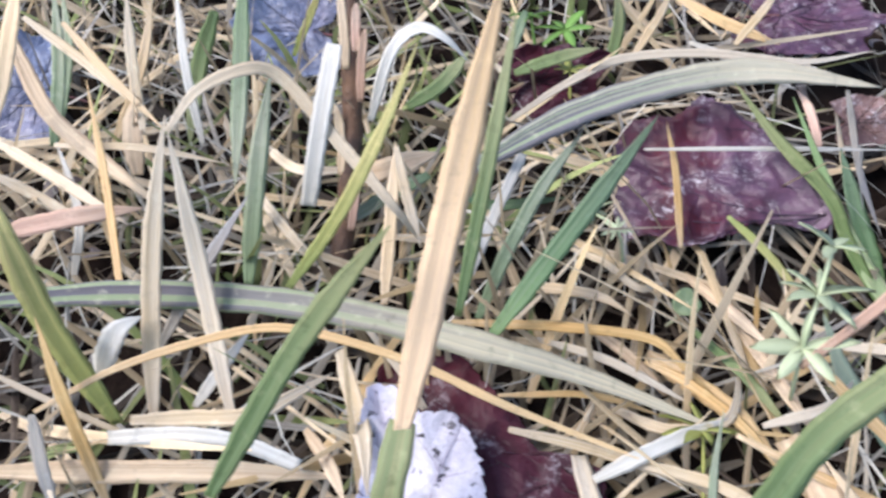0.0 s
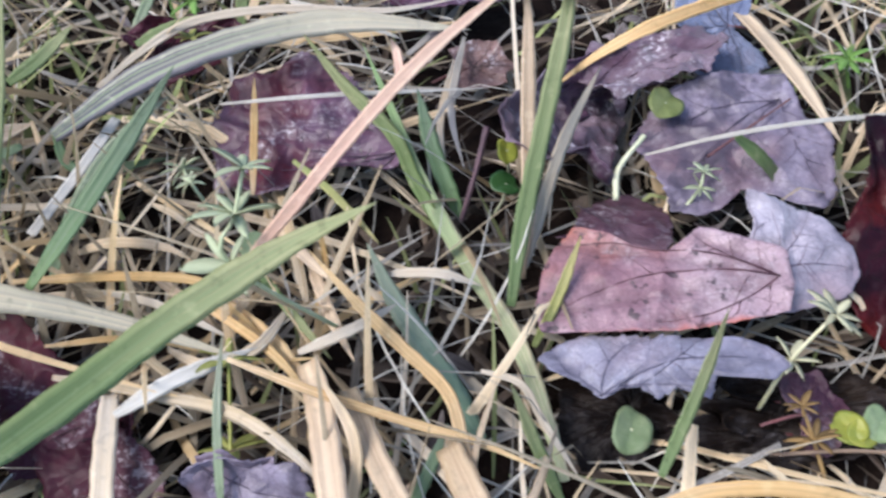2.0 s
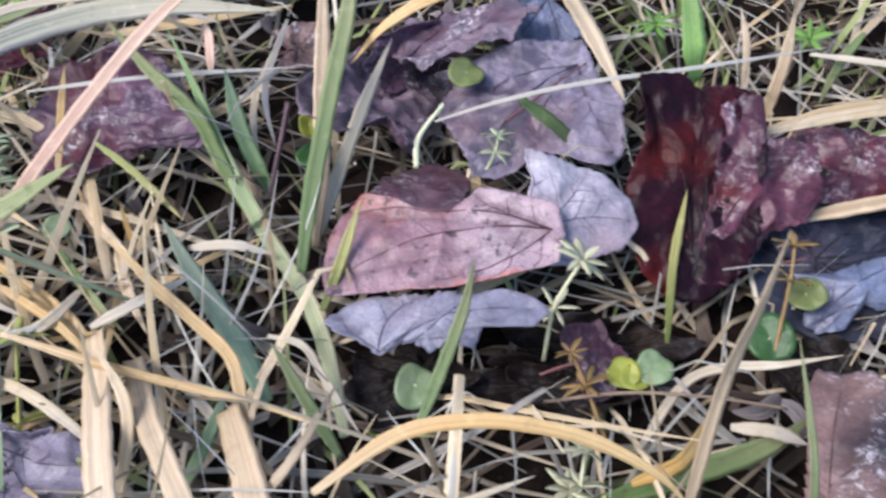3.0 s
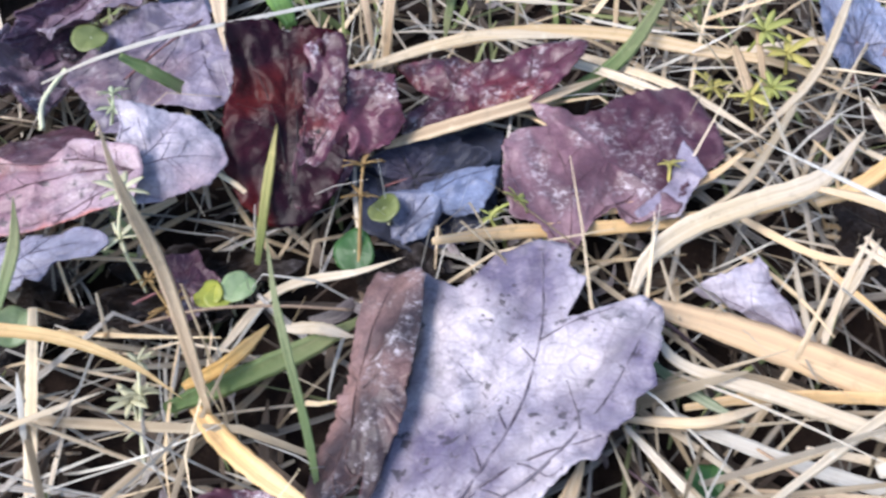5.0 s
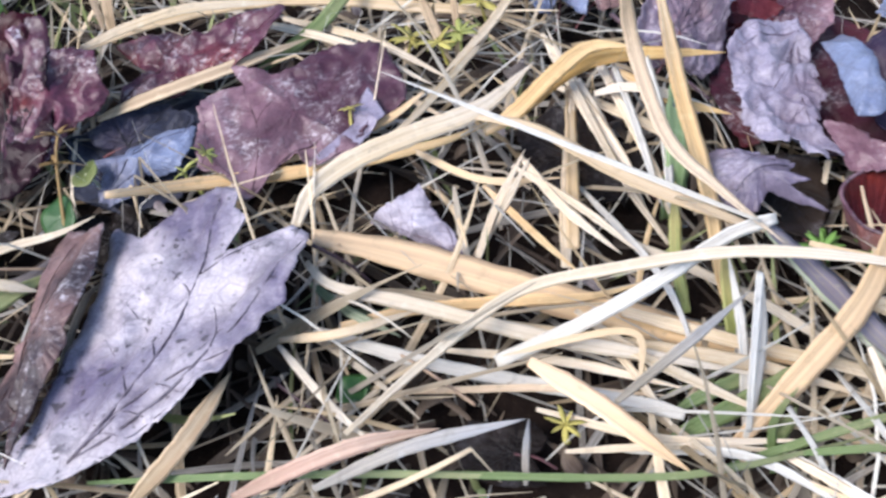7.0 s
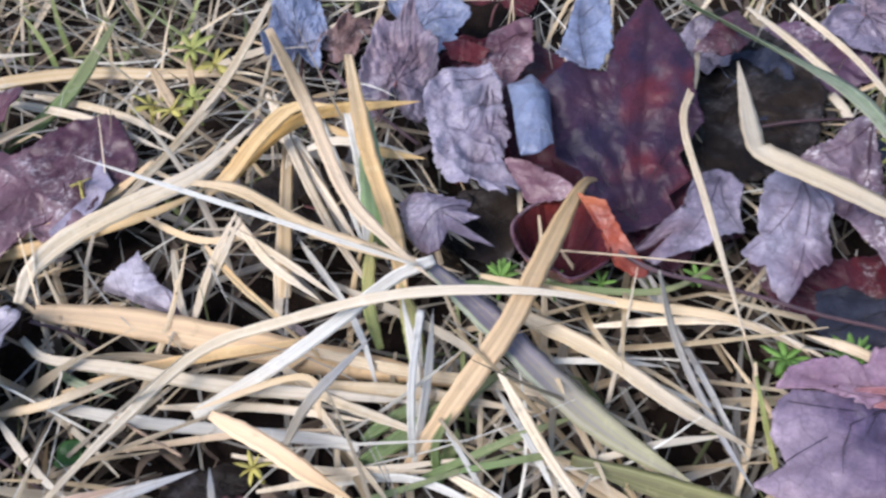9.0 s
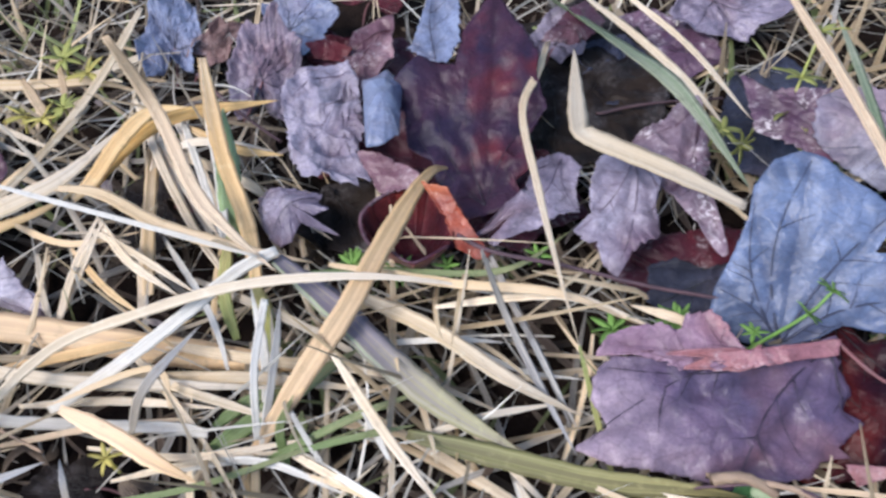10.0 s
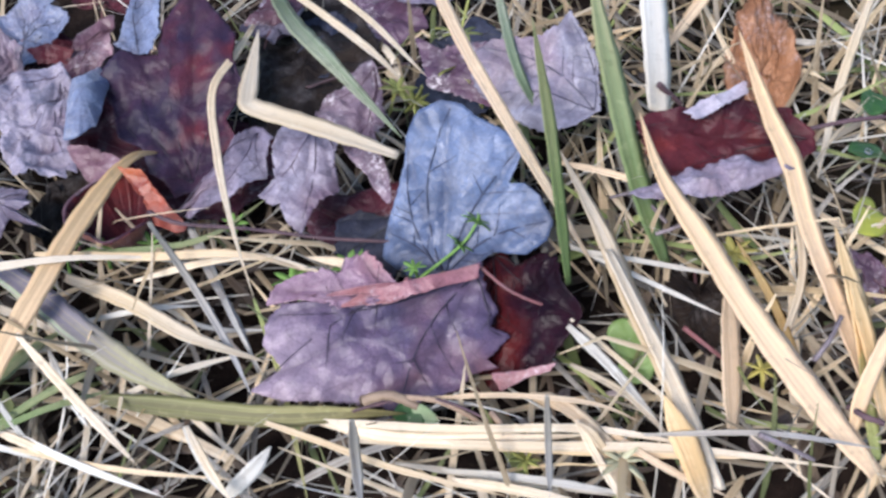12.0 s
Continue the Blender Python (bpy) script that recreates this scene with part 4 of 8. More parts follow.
dark_leaf = sheet("darkred", "plum", (0.2415, 0.0900, 0.0244), (-0.020, -0.514, 0.857), ((-158, 23.8), (-128, 30.0), (-108, 34.0), (-94, 33.5), (-75, 28.8), (-50, 22.7), (-12, 17.4), (25, 22.8), (44, 30.3), (54, 28.9), (71, 27.5), (80, 25.1), (87, 29.4), (100, 30.1), (114, 33.0), (119, 24.9), (139, 17.7), (173, 18.8)), root=(-100, 26.4), ribs=((109, 28.2), (81, 24.2), (47, 26.3)), wrinkle=2.2, edge=0.08, scalloped=True)
sheet("redglint", "plum", (0.2573, 0.0848, 0.0225), (-0.049, -0.488, 0.872), ((-150, 20.2), (-131, 29.8), (-117, 26.8), (-103, 18.9), (-78, 11.8), (-38, 15.7), (-11, 18.5), (10, 17.7), (30, 20.6), (49, 18.4), (72, 15.7), (77, 26.6), (88, 27.7), (105, 25.5), (159, 12.1)), root=(-130, 28.0), ribs=((89, 25.8), (37, 18.2), (-13, 16.8)), wrinkle=2.4, cup=-0.08, part="side_lobe", parent=dark_leaf)
sheet("redglint", "plum", (0.3009, 0.0936, 0.0178), (-0.207, -0.148, 0.967), ((-173, 23.7), (-161, 30.6), (-153, 21.9), (-126, 14.5), (-79, 12.6), (-45, 16.7), (-23, 23.7), (-6, 33.0), (5, 38.1), (18, 26.3), (24, 19.1), (36, 8.8), (100, 13.8), (132, 20.5), (144, 30.6), (178, 15.1)), root=(-162, 27.9), ribs=((4, 34.8), (97, 10.1), (-44, 14.5)), wrinkle=3.0, edge=0.1, scalloped=True)
flat_leaf = sheet("mauve", "plum", (0.3284, 0.0547, 0.0171), (-0.016, -0.112, 0.994), ((-177, 31.7), (-160, 34.5), (-149, 30.3), (-129, 34.9), (-124, 31.4), (-120, 20.3), (-100, 15.5), (-93, 21.5), (-76, 22.6), (-58, 26.5), (-28, 24.3), (-21, 29.0), (-13, 35.4), (-4, 36.1), (12, 36.3), (24, 38.4), (37, 37.2), (46, 29.9), (64, 24.4), (75, 18.5), (97, 18.3), (120, 32.8), (123, 27.6), (125, 19.9), (139, 29.2), (157, 30.6)), root=(-128, 31.4), ribs=((122, 31.7), (35, 36.4), (-9, 34.9), (164, 29.3)), wrinkle=2.0, edge=0.05, scalloped=True)
sheet("lavpink", "plum", (0.3461, 0.0432, 0.0177), (-0.162, -0.041, 0.986), ((-159, 4.3), (-157, 17.1), (-148, 18.5), (-110, 13.1), (-59, 5.1), (-8, 8.6), (30, 9.0), (63, 14.6)), wrinkle=1.4, part="turned_edge", parent=flat_leaf)
sheet("slate", "slate", (0.2804, 0.0572, 0.0111), (-0.204, -0.261, 0.944), ((-161, 18.7), (-147, 17.3), (-130, 12.7), (-104, 3.6), (-70, 6.1), (-35, 12.2), (-2, 15.7), (18, 20.4), (35, 14.5), (71, 9.0), (135, 9.1), (154, 18.7), (172, 15.1)), root=(-156, 16.0), ribs=((18, 19.1), (-34, 10.0), (143, 8.5)), wrinkle=1.4, cup=-0.45)
big_leaf = sheet("spottedlav", "plum", (0.2799, -0.0076, 0.0192), (-0.216, 0.136, 0.967), ((-169, 31.9), (-158, 41.3), (-154, 54.5), (-146, 54.8), (-133, 46.7), (-123, 38.7), (-97, 30.2), (-85, 26.1), (-68, 25.5), (-62, 27.9), (-50, 27.0), (-36, 30.3), (-28, 30.0), (-20, 35.0), (-12, 34.5), (-6, 37.6), (6, 41.6), (11, 43.5), (19, 40.7), (20, 36.9), (24, 31.3), (29, 25.7), (34, 23.8), (37, 36.2), (47, 37.3), (47, 40.6), (51, 44.6), (61, 45.1), (68, 43.6), (79, 40.5), (87, 36.0), (96, 34.6), (103, 41.4), (104, 46.9), (118, 34.1), (141, 25.9), (169, 26.3)), root=(-135, 39.7), ribs=((10, 42.4), (59, 43.9), (-48, 27.2)), wrinkle=1.6, edge=0.03, teeth=0.7, thick=1.7)
sheet("brown", "plum", (0.2508, -0.0011, 0.0166), (-0.404, 0.154, 0.902), ((-175, 15.8), (-153, 24.5), (-140, 33.2), (-134, 39.6), (-116, 16.6), (-115, 37.3), (-111, 28.1), (-105, 21.2), (-99, 16.1), (-80, 12.3), (-36, 7.6), (8, 9.7), (40, 16.5), (50, 24.2), (55, 34.4), (61, 37.7), (79, 37.7), (84, 33.1), (97, 20.5), (135, 12.7)), root=(-118, 35.6), ribs=((70, 37.5), (-170, 7.0)), wrinkle=1.4, part="rolled_edge", cup=-0.2, parent=big_leaf)
sheet("lavpale", "slate", (0.3525, 0.0055, 0.0117), (-0.465, -0.492, 0.736), ((-172, 8.9), (-125, 5.9), (-90, 10.2), (-74, 13.8), (-59, 17.8), (-49, 16.8), (-30, 10.2), (20, 5.6), (54, 8.3), (71, 10.5), (87, 8.6), (114, 8.7), (145, 12.2), (167, 15.9), (176, 13.0)), root=(-58, 15.7), ribs=((72, 9.2), (165, 14.4)), wrinkle=2.6, cup=-0.2)
sheet("lavpink", "slate", (0.4638, 0.0027, 0.0234), (0.082, -0.196, 0.977), ((-163, 15.2), (-136, 20.3), (-120, 22.0), (-116, 19.4), (-107, 22.1), (-89, 27.2), (-88, 21.5), (-82, 28.1), (-66, 14.7), (-28, 13.4), (8, 15.2), (34, 23.2), (49, 30.3), (64, 26.3), (87, 25.1), (109, 21.5), (152, 12.9)), root=(46, 26.0), ribs=((112, 17.7), (-157, 15.0), (-116, 20.4), (-85, 25.8)), wrinkle=3.8, edge=0.08)
sheet("slate", "slate", (0.4824, -0.0056, 0.0301), (0.215, 0.115, 0.970), ((-130, 19.6), (-113, 19.7), (-95, 15.7), (-20, 6.0), (39, 16.0), (62, 24.5), (87, 19.0), (174, 6.5)), wrinkle=1.2, teeth=0.3, cup=-0.5)
sheet("marblue", "plum", (0.5089, -0.0203, 0.0227), (-0.161, -0.345, 0.925), ((-163, 20.5), (-147, 26.2), (-133, 28.1), (-123, 34.7), (-107, 32.6), (-90, 32.0), (-87, 24.3), (-66, 24.8), (-54, 17.4), (-18, 24.0), (8, 25.1), (22, 33.7), (41, 39.5), (54, 49.9), (59, 43.2), (70, 33.2), (81, 22.0), (92, 26.1), (101, 30.6), (116, 31.3), (129, 33.5), (143, 24.7), (173, 24.4)), root=(-113, 29.4), ribs=((126, 31.7), (94, 26.2), (53, 45.7), (-15, 22.4)), wrinkle=1.6, edge=0.06, teeth=0.7, thick=0.7)
sheet("slate", "slate", (0.5155, 0.0170, 0.0347), (-0.240, -0.045, 0.970), ((-170, 14.4), (-138, 15.4), (-109, 18.8), (-81, 12.7), (-2, 9.5), (46, 20.9), (63, 19.1), (80, 11.4), (149, 7.2)), root=(-123, 15.3), ribs=((63, 19.1), (-172, 11.1)), wrinkle=1.2)
cone_leaf = sheet("winered", "pinkfold", (0.4720, -0.0455, 0.0204), (0.153, 0.130, 0.980), ((-173, 15.6), (-145, 13.6), (-116, 16.9), (-96, 15.6), (-69, 14.6), (-36, 13.1), (19, 14.6), (48, 20.5), (59, 17.5), (83, 16.9), (119, 16.0), (148, 16.2)), wrinkle=1.0, edge=0.05, cup=1.5, teeth=0.6)
sheet("orangered", "winered", (0.4829, -0.0501, 0.0227), (-0.387, -0.396, 0.833), ((-105, 10.7), (-85, 16.8), (-72, 17.7), (-38, 4.6), (69, 8.8), (103, 14.6), (152, 2.5)), wrinkle=1.6, part="torn_flap", parent=cone_leaf)
sheet("mauve", "plum", (0.4745, -0.0245, 0.0214), (-0.369, -0.169, 0.914), ((-151, 7.0), (-97, 7.2), (-52, 12.8), (-35, 10.1), (-3, 6.2), (86, 8.9), (112, 15.3), (140, 7.6)), wrinkle=1.6)
sheet("lavender", "darkred", (0.4428, -0.0211, 0.0216), (-0.359, 0.048, 0.932), ((-165, 13.1), (-135, 13.8), (-123, 12.9), (-98, 6.3), (-74, 16.8), (-69, 23.3), (-66, 9.5), (-46, 14.6), (-29, 8.2), (-15, 10.4), (63, 6.6), (107, 14.7), (125, 18.2), (150, 13.5)), root=(-20, 7.9), ribs=((126, 14.9), (-162, 11.1)), wrinkle=1.8, cup=-0.35)
sheet("lavender", "plum", (0.5106, -0.0582, 0.0208), (-0.091, 0.109, 0.990), ((-180, 11.1), (-173, 21.9), (-163, 23.4), (-157, 18.0), (-151, 14.7), (-125, 11.2), (-94, 9.5), (-57, 12.6), (-13, 11.1), (13, 17.9), (41, 20.6), (63, 16.4), (125, 7.2), (175, 27.4)), root=(38, 17.8), ribs=((180, 25.8), (-157, 15.1), (-59, 11.6)), wrinkle=1.8, edge=0.08)
sheet("lavpink", "slate", (0.5284, -0.0747, 0.0237), (-0.078, -0.280, 0.957), ((-164, 17.1), (-156, 14.8), (-139, 19.8), (-126, 22.8), (-111, 15.1), (-94, 13.5), (-70, 14.6), (-22, 10.3), (10, 16.3), (35, 17.3), (67, 19.4), (87, 16.7), (113, 12.4), (166, 11.2), (179, 17.6)), root=(46, 17.8), ribs=((-178, 15.9), (-127, 20.9), (-69, 13.0)), wrinkle=1.8, edge=0.05, cup=-0.15)
sheet("glinted", "plum", (0.5531, -0.0726, 0.0259), (-0.238, 0.007, 0.971), ((-157, 11.5), (-131, 17.7), (-116, 23.6), (-114, 32.8), (-106, 35.2), (-105, 28.4), (-102, 19.1), (-85, 8.1), (-24, 7.5), (29, 15.3), (43, 24.3), (63, 21.1), (87, 17.9), (119, 21.0), (143, 11.9)), root=(42, 21.7), ribs=((115, 18.9), (-107, 31.8), (-150, 10.5)), wrinkle=3.0, edge=0.1, scalloped=True)
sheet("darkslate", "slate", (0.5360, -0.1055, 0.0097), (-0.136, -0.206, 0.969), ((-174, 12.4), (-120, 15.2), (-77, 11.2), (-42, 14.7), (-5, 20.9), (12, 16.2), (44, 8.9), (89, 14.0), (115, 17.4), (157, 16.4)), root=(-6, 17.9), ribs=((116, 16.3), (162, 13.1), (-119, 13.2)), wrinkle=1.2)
sheet("blueslate", "slate", (0.5570, -0.1181, 0.0260), (-0.479, -0.352, 0.804), ((-178, 29.1), (-155, 27.4), (-136, 24.8), (-110, 21.3), (-88, 19.9), (-72, 27.7), (-58, 31.4), (-47, 31.2), (-33, 27.0), (-22, 22.6), (-19, 18.1), (-7, 23.0), (2, 27.8), (17, 26.7), (37, 26.8), (49, 30.0), (61, 31.6), (75, 30.0), (91, 25.4), (107, 19.4), (140, 18.4), (167, 23.9)), root=(-134, 23.5), ribs=((56, 30.2), (3, 26.3), (-47, 29.8), (95, 22.2), (168, 23.1)), wrinkle=1.4, edge=0.03, teeth=0.3, thick=1.6, cup=-0.08)
toothed_leaf = sheet("purple", "pinkfold", (0.5150, -0.1394, 0.0142), (-0.122, -0.369, 0.921), ((-174, 25.3), (-154, 19.7), (-124, 18.1), (-120, 22.9), (-107, 23.2), (-92, 19.7), (-77, 22.2), (-65, 26.6), (-54, 27.1), (-46, 34.8), (-44, 30.1), (-38, 33.1), (-31, 37.9), (-25, 32.0), (-19, 35.3), (-9, 34.5), (6, 38.0), (11, 28.6), (34, 17.9), (84, 14.2), (106, 21.6), (123, 32.8), (134, 35.5), (146, 35.1), (158, 30.3), (161, 35.3), (164, 41.1), (175, 33.2)), root=(3, 35.8), ribs=((163, 39.5), (-116, 21.6), (131, 34.0), (-32, 34.8)), wrinkle=1.6, edge=0.02, thick=1.6)
sheet("rosy", "pinkfold", (0.5130, -0.1207, 0.0235), (-0.118, -0.196, 0.973), ((-124, 6.2), (-63, 11.3), (-38, 20.6), (-31, 17.0), (-7, 14.5), (16, 14.4), (43, 9.6), (47, 5.3), (94, 8.2), (127, 14.3), (141, 18.8), (157, 22.7), (157, 13.6), (174, 7.5)), root=(-42, 16.7), ribs=((144, 16.7), (21, 11.7)), wrinkle=1.4, edge=0.08, part="turned_edge", parent=toothed_leaf)
sheet("pinkfold", "purple", (0.5288, -0.1331, 0.0236), (-0.116, -0.201, 0.973), ((-172, 6.7), (-69, 3.9), (-32, 13.2), (-29, 21.2), (-17, 22.7), (-16, 19.3), (-7, 7.5), (115, 3.8), (148, 26.5), (152, 13.3), (160, 20.4)), wrinkle=1.6, part="folded_rim", parent=toothed_leaf)
red_leaf = sheet("darkred", "plum", (0.5534, -0.1572, 0.0127), (-0.561, 0.160, 0.812), ((-174, 28.3), (-162, 23.5), (-137, 17.8), (-109, 17.8), (-96, 16.2), (-64, 17.9), (-49, 19.0), (-16, 16.2), (6, 20.3), (26, 20.4), (43, 18.1), (59, 17.9), (66, 26.2), (77, 28.7), (91, 21.7), (126, 14.3), (167, 16.0), (176, 24.9), (177, 31.3)), root=(72, 24.6), ribs=((-54, 17.0), (11, 18.6), (-175, 26.1)), wrinkle=2.0, edge=0.06, scalloped=True)
sheet("pinkfold", "plum", (0.5409, -0.1712, 0.0125), (-0.428, -0.095, 0.899), ((-80, 1.5), (-33, 8.6), (-21, 10.8), (79, 1.7), (135, 9.9), (175, 8.2)), wrinkle=0.8, part="turned_edge", parent=red_leaf)
veined_leaf = sheet("lavslate", "slate", (0.6056, -0.1016, 0.0344), (-0.513, -0.181, 0.839), ((-155, 16.2), (-129, 18.6), (-98, 20.4), (-72, 23.0), (-23, 19.4), (3, 19.5), (25, 23.6), (28, 18.2), (44, 14.7), (83, 17.5), (99, 22.3), (114, 26.0), (140, 24.1), (168, 18.4)), root=(-76, 21.8), ribs=((24, 21.5), (150, 22.5), (107, 23.5)), wrinkle=1.8, edge=0.05, thick=1.3)
sheet("plum", "slate", (0.5899, -0.0751, 0.0287), (-0.513, -0.181, 0.839), ((-117, 10.4), (-87, 20.3), (-51, 15.8), (-2, 14.5), (86, 10.7), (98, 21.7), (119, 13.6), (169, 11.3)), root=(-72, 16.3), ribs=((98, 19.6), (174, 9.4)), wrinkle=1.6, part="side_lobe", parent=veined_leaf)
open_leaf = sheet("winered", "lavslate", (0.6288, -0.1578, 0.0379), (-0.255, -0.249, 0.934), ((-154, 13.9), (-92, 11.4), (-64, 21.6), (-48, 25.8), (-35, 24.9), (-16, 20.1), (11, 14.2), (40, 14.5), (80, 11.2), (107, 16.3), (121, 23.1), (131, 26.2), (154, 24.2), (180, 20.0)), root=(-41, 22.9), ribs=((132, 23.8), (177, 19.2), (31, 13.2)), wrinkle=1.8, edge=0.05, cup=0.3)
sheet("lavpale", "slate", (0.6315, -0.1503, 0.0444), (-0.113, -0.206, 0.972), ((-174, 9.9), (-55, 3.3), (-20, 10.3), (2, 12.0), (21, 3.8), (137, 4.9), (162, 11.1)), wrinkle=1.2, part="turned_edge", parent=open_leaf)
sheet("lavender", "slate", (0.6162, -0.1661, 0.0353), (-0.010, 0.171, 0.985), ((-118, 6.9), (-51, 11.4), (-34, 22.7), (-22, 23.4), (26, 8.3), (107, 9.6), (142, 16.6), (149, 26.0), (161, 21.8), (171, 12.7)), wrinkle=2.6, edge=0.1, cup=-0.25, part="turned_edge", parent=open_leaf)
sheet("mauve", "plum", (0.4908, 0.0338, 0.0177), (-0.146, 0.018, 0.989), ((-151, 13.8), (-150, 22.3), (-118, 18.9), (-75, 11.1), (-36, 12.8), (29, 23.0), (51, 19.0), (74, 14.6), (150, 6.7), (156, 13.4), (174, 21.5)), root=(24, 17.2), ribs=((179, 19.3), (-123, 15.3)), wrinkle=2.4)
sheet("winered", "plum", (0.4817, 0.0423, 0.0202), (-0.193, -0.495, 0.847), ((-169, 5.9), (-64, 7.9), (-21, 9.5), (68, 4.3), (138, 8.7)), wrinkle=1.5)
sheet("mauve", "plum", (0.5598, 0.0007, 0.0244), (0.155, -0.287, 0.945), ((-171, 16.1), (-147, 10.0), (-108, 8.6), (-62, 8.6), (-11, 15.2), (32, 14.9), (61, 8.4), (159, 6.5)), wrinkle=2.0, cup=-0.3)
# near-black sheet for the gap beside the maroon leaf, shade as colour
sheet("gapshade", "gapshade", (0.5485, -0.0162, 0.0047), (-0.035, -0.001, 0.999), ((-144, 25.3), (-113, 28.5), (-32, 13.7), (41, 34.4), (74, 29.9)), root=(73, 26.7), ribs=((-116, 25.9), (-32, 11.7)), wrinkle=1.5)
sheet("lavender", "plum", (0.0699, 0.0391, 0.0104), (-0.204, -0.674, 0.710), ((-153, 15.1), (-98, 11.1), (-34, 15.1), (4, 15.1), (34, 14.3), (96, 5.5), (116, 12.2), (146, 15.1), (174, 15.1)), root=(151, 14.6), ribs=((-7, 12.1), (-98, 9.7)), wrinkle=2.0)
sheet("wine", "plum", (0.0366, 0.0471, 0.0093), (-0.220, -0.137, 0.966), ((-155, 16.3), (-81, 15.6), (-43, 19.8), (-17, 16.4), (22, 10.3), (76, 11.3), (116, 19.8), (139, 28.1)), root=(-36, 18.6), ribs=((114, 17.5), (-157, 14.7)), wrinkle=2.0, scalloped=True)
# the wine and near-black sheets here are added to fill shaded gaps
sheet("wine", "wine", (0.4847, 0.0235, 0.0061), (-0.056, -0.014, 0.998), ((-142, 35.6), (-116, 28.7), (-104, 37.6), (-80, 48.3), (-45, 25.9), (2, 34.1), (38, 36.6), (63, 29.0), (83, 46.2), (105, 53.5), (121, 26.2), (177, 26.6)), root=(105, 53.5), ribs=((2, 34.1), (-80, 48.3), (-116, 28.7)), wrinkle=2.2)
sheet("wine", "wine", (0.5033, -0.0401, 0.0048), (-0.075, -0.027, 0.997), ((-167, 30.3), (-148, 16.7), (-96, 23.5), (-68, 21.7), (-43, 32.4), (2, 28.9), (38, 27.5), (84, 18.2), (106, 39.7), (152, 29.9)), root=(106, 39.7), ribs=((2, 28.9), (-68, 21.7), (-96, 23.5)), wrinkle=2.2)
sheet("gapshade", "gapshade", (0.5585, -0.0155, 0.0064), (-0.050, 0.009, 0.999), ((-170, 30.0), (-141, 42.2), (-113, 33.2), (-81, 33.9), (-22, 31.8), (26, 38.2), (60, 49.5), (90, 48.2), (126, 19.2)), root=(89, 48.2), ribs=((-22, 31.8), (-81, 33.9), (-141, 42.2)), wrinkle=2.2)
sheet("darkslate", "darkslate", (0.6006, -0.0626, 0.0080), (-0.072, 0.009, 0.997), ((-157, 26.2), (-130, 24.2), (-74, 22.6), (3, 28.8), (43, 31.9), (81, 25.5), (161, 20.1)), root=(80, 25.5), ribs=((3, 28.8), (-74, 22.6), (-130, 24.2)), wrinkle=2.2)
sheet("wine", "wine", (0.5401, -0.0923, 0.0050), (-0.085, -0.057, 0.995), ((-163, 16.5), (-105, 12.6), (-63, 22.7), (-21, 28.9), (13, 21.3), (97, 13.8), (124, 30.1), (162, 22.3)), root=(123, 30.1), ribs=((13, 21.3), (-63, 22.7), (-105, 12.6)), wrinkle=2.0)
sheet("gapshade", "gapshade", (0.4567, -0.0207, 0.0044), (-0.134, 0.023, 0.991), ((-153, 12.4), (-92, 17.9), (-35, 13.4), (24, 18.5), (88, 19.3), (160, 17.4)), root=(88, 19.3), ribs=((-35, 13.4), (-92, 17.9), (-153, 12.4)), wrinkle=1.5)
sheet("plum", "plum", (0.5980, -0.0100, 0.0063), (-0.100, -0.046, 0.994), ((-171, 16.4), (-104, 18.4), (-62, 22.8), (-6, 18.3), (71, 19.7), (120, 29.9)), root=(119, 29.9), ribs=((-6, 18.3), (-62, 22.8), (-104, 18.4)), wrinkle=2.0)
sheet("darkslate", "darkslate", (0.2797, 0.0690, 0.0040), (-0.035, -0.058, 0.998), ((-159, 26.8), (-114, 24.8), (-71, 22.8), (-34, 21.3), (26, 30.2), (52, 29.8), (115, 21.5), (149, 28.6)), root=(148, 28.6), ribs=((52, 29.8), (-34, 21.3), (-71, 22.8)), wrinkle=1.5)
rim_line = ((0.4810, -0.0308, 0.0176), (0.4740, -0.0289, 0.0186), (0.4644, -0.0314, 0.0204), (0.4585, -0.0366, 0.0220), (0.4567, -0.0471, 0.0236), (0.4610, -0.0531, 0.0240), (0.4648, -0.0604, 0.0240), (0.4771, -0.0591, 0.0220))
rv, rf = tube(rim_line, 0.0006, 8, 0.7)
under(cone_leaf, link_mesh("curled_rim", rv, rf, [LEAF_MATS["mauve"]], None, rim_line[0]))
leaf("slate", "slate", (0.2334, 0.1834, 0.0120), (0.1995, 0.1862, 0.0140), (0.2228, 0.2092, 0.0160))
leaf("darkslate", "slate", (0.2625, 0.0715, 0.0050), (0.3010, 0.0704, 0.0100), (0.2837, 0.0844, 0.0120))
leaf("redglint", "plum", (0.2268, -0.0246, 0.0060), (0.1877, -0.0132, 0.0080), (0.2088, -0.0102, 0.0080))
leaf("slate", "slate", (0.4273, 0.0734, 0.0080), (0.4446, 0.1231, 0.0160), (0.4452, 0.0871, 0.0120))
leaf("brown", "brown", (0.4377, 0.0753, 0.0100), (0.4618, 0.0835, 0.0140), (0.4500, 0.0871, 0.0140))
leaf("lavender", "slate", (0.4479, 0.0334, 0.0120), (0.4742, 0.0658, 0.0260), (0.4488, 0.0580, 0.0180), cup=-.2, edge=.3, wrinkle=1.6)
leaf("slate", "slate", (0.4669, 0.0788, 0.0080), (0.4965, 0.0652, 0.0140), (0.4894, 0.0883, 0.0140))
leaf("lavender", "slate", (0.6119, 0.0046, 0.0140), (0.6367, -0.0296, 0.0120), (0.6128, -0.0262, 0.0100))
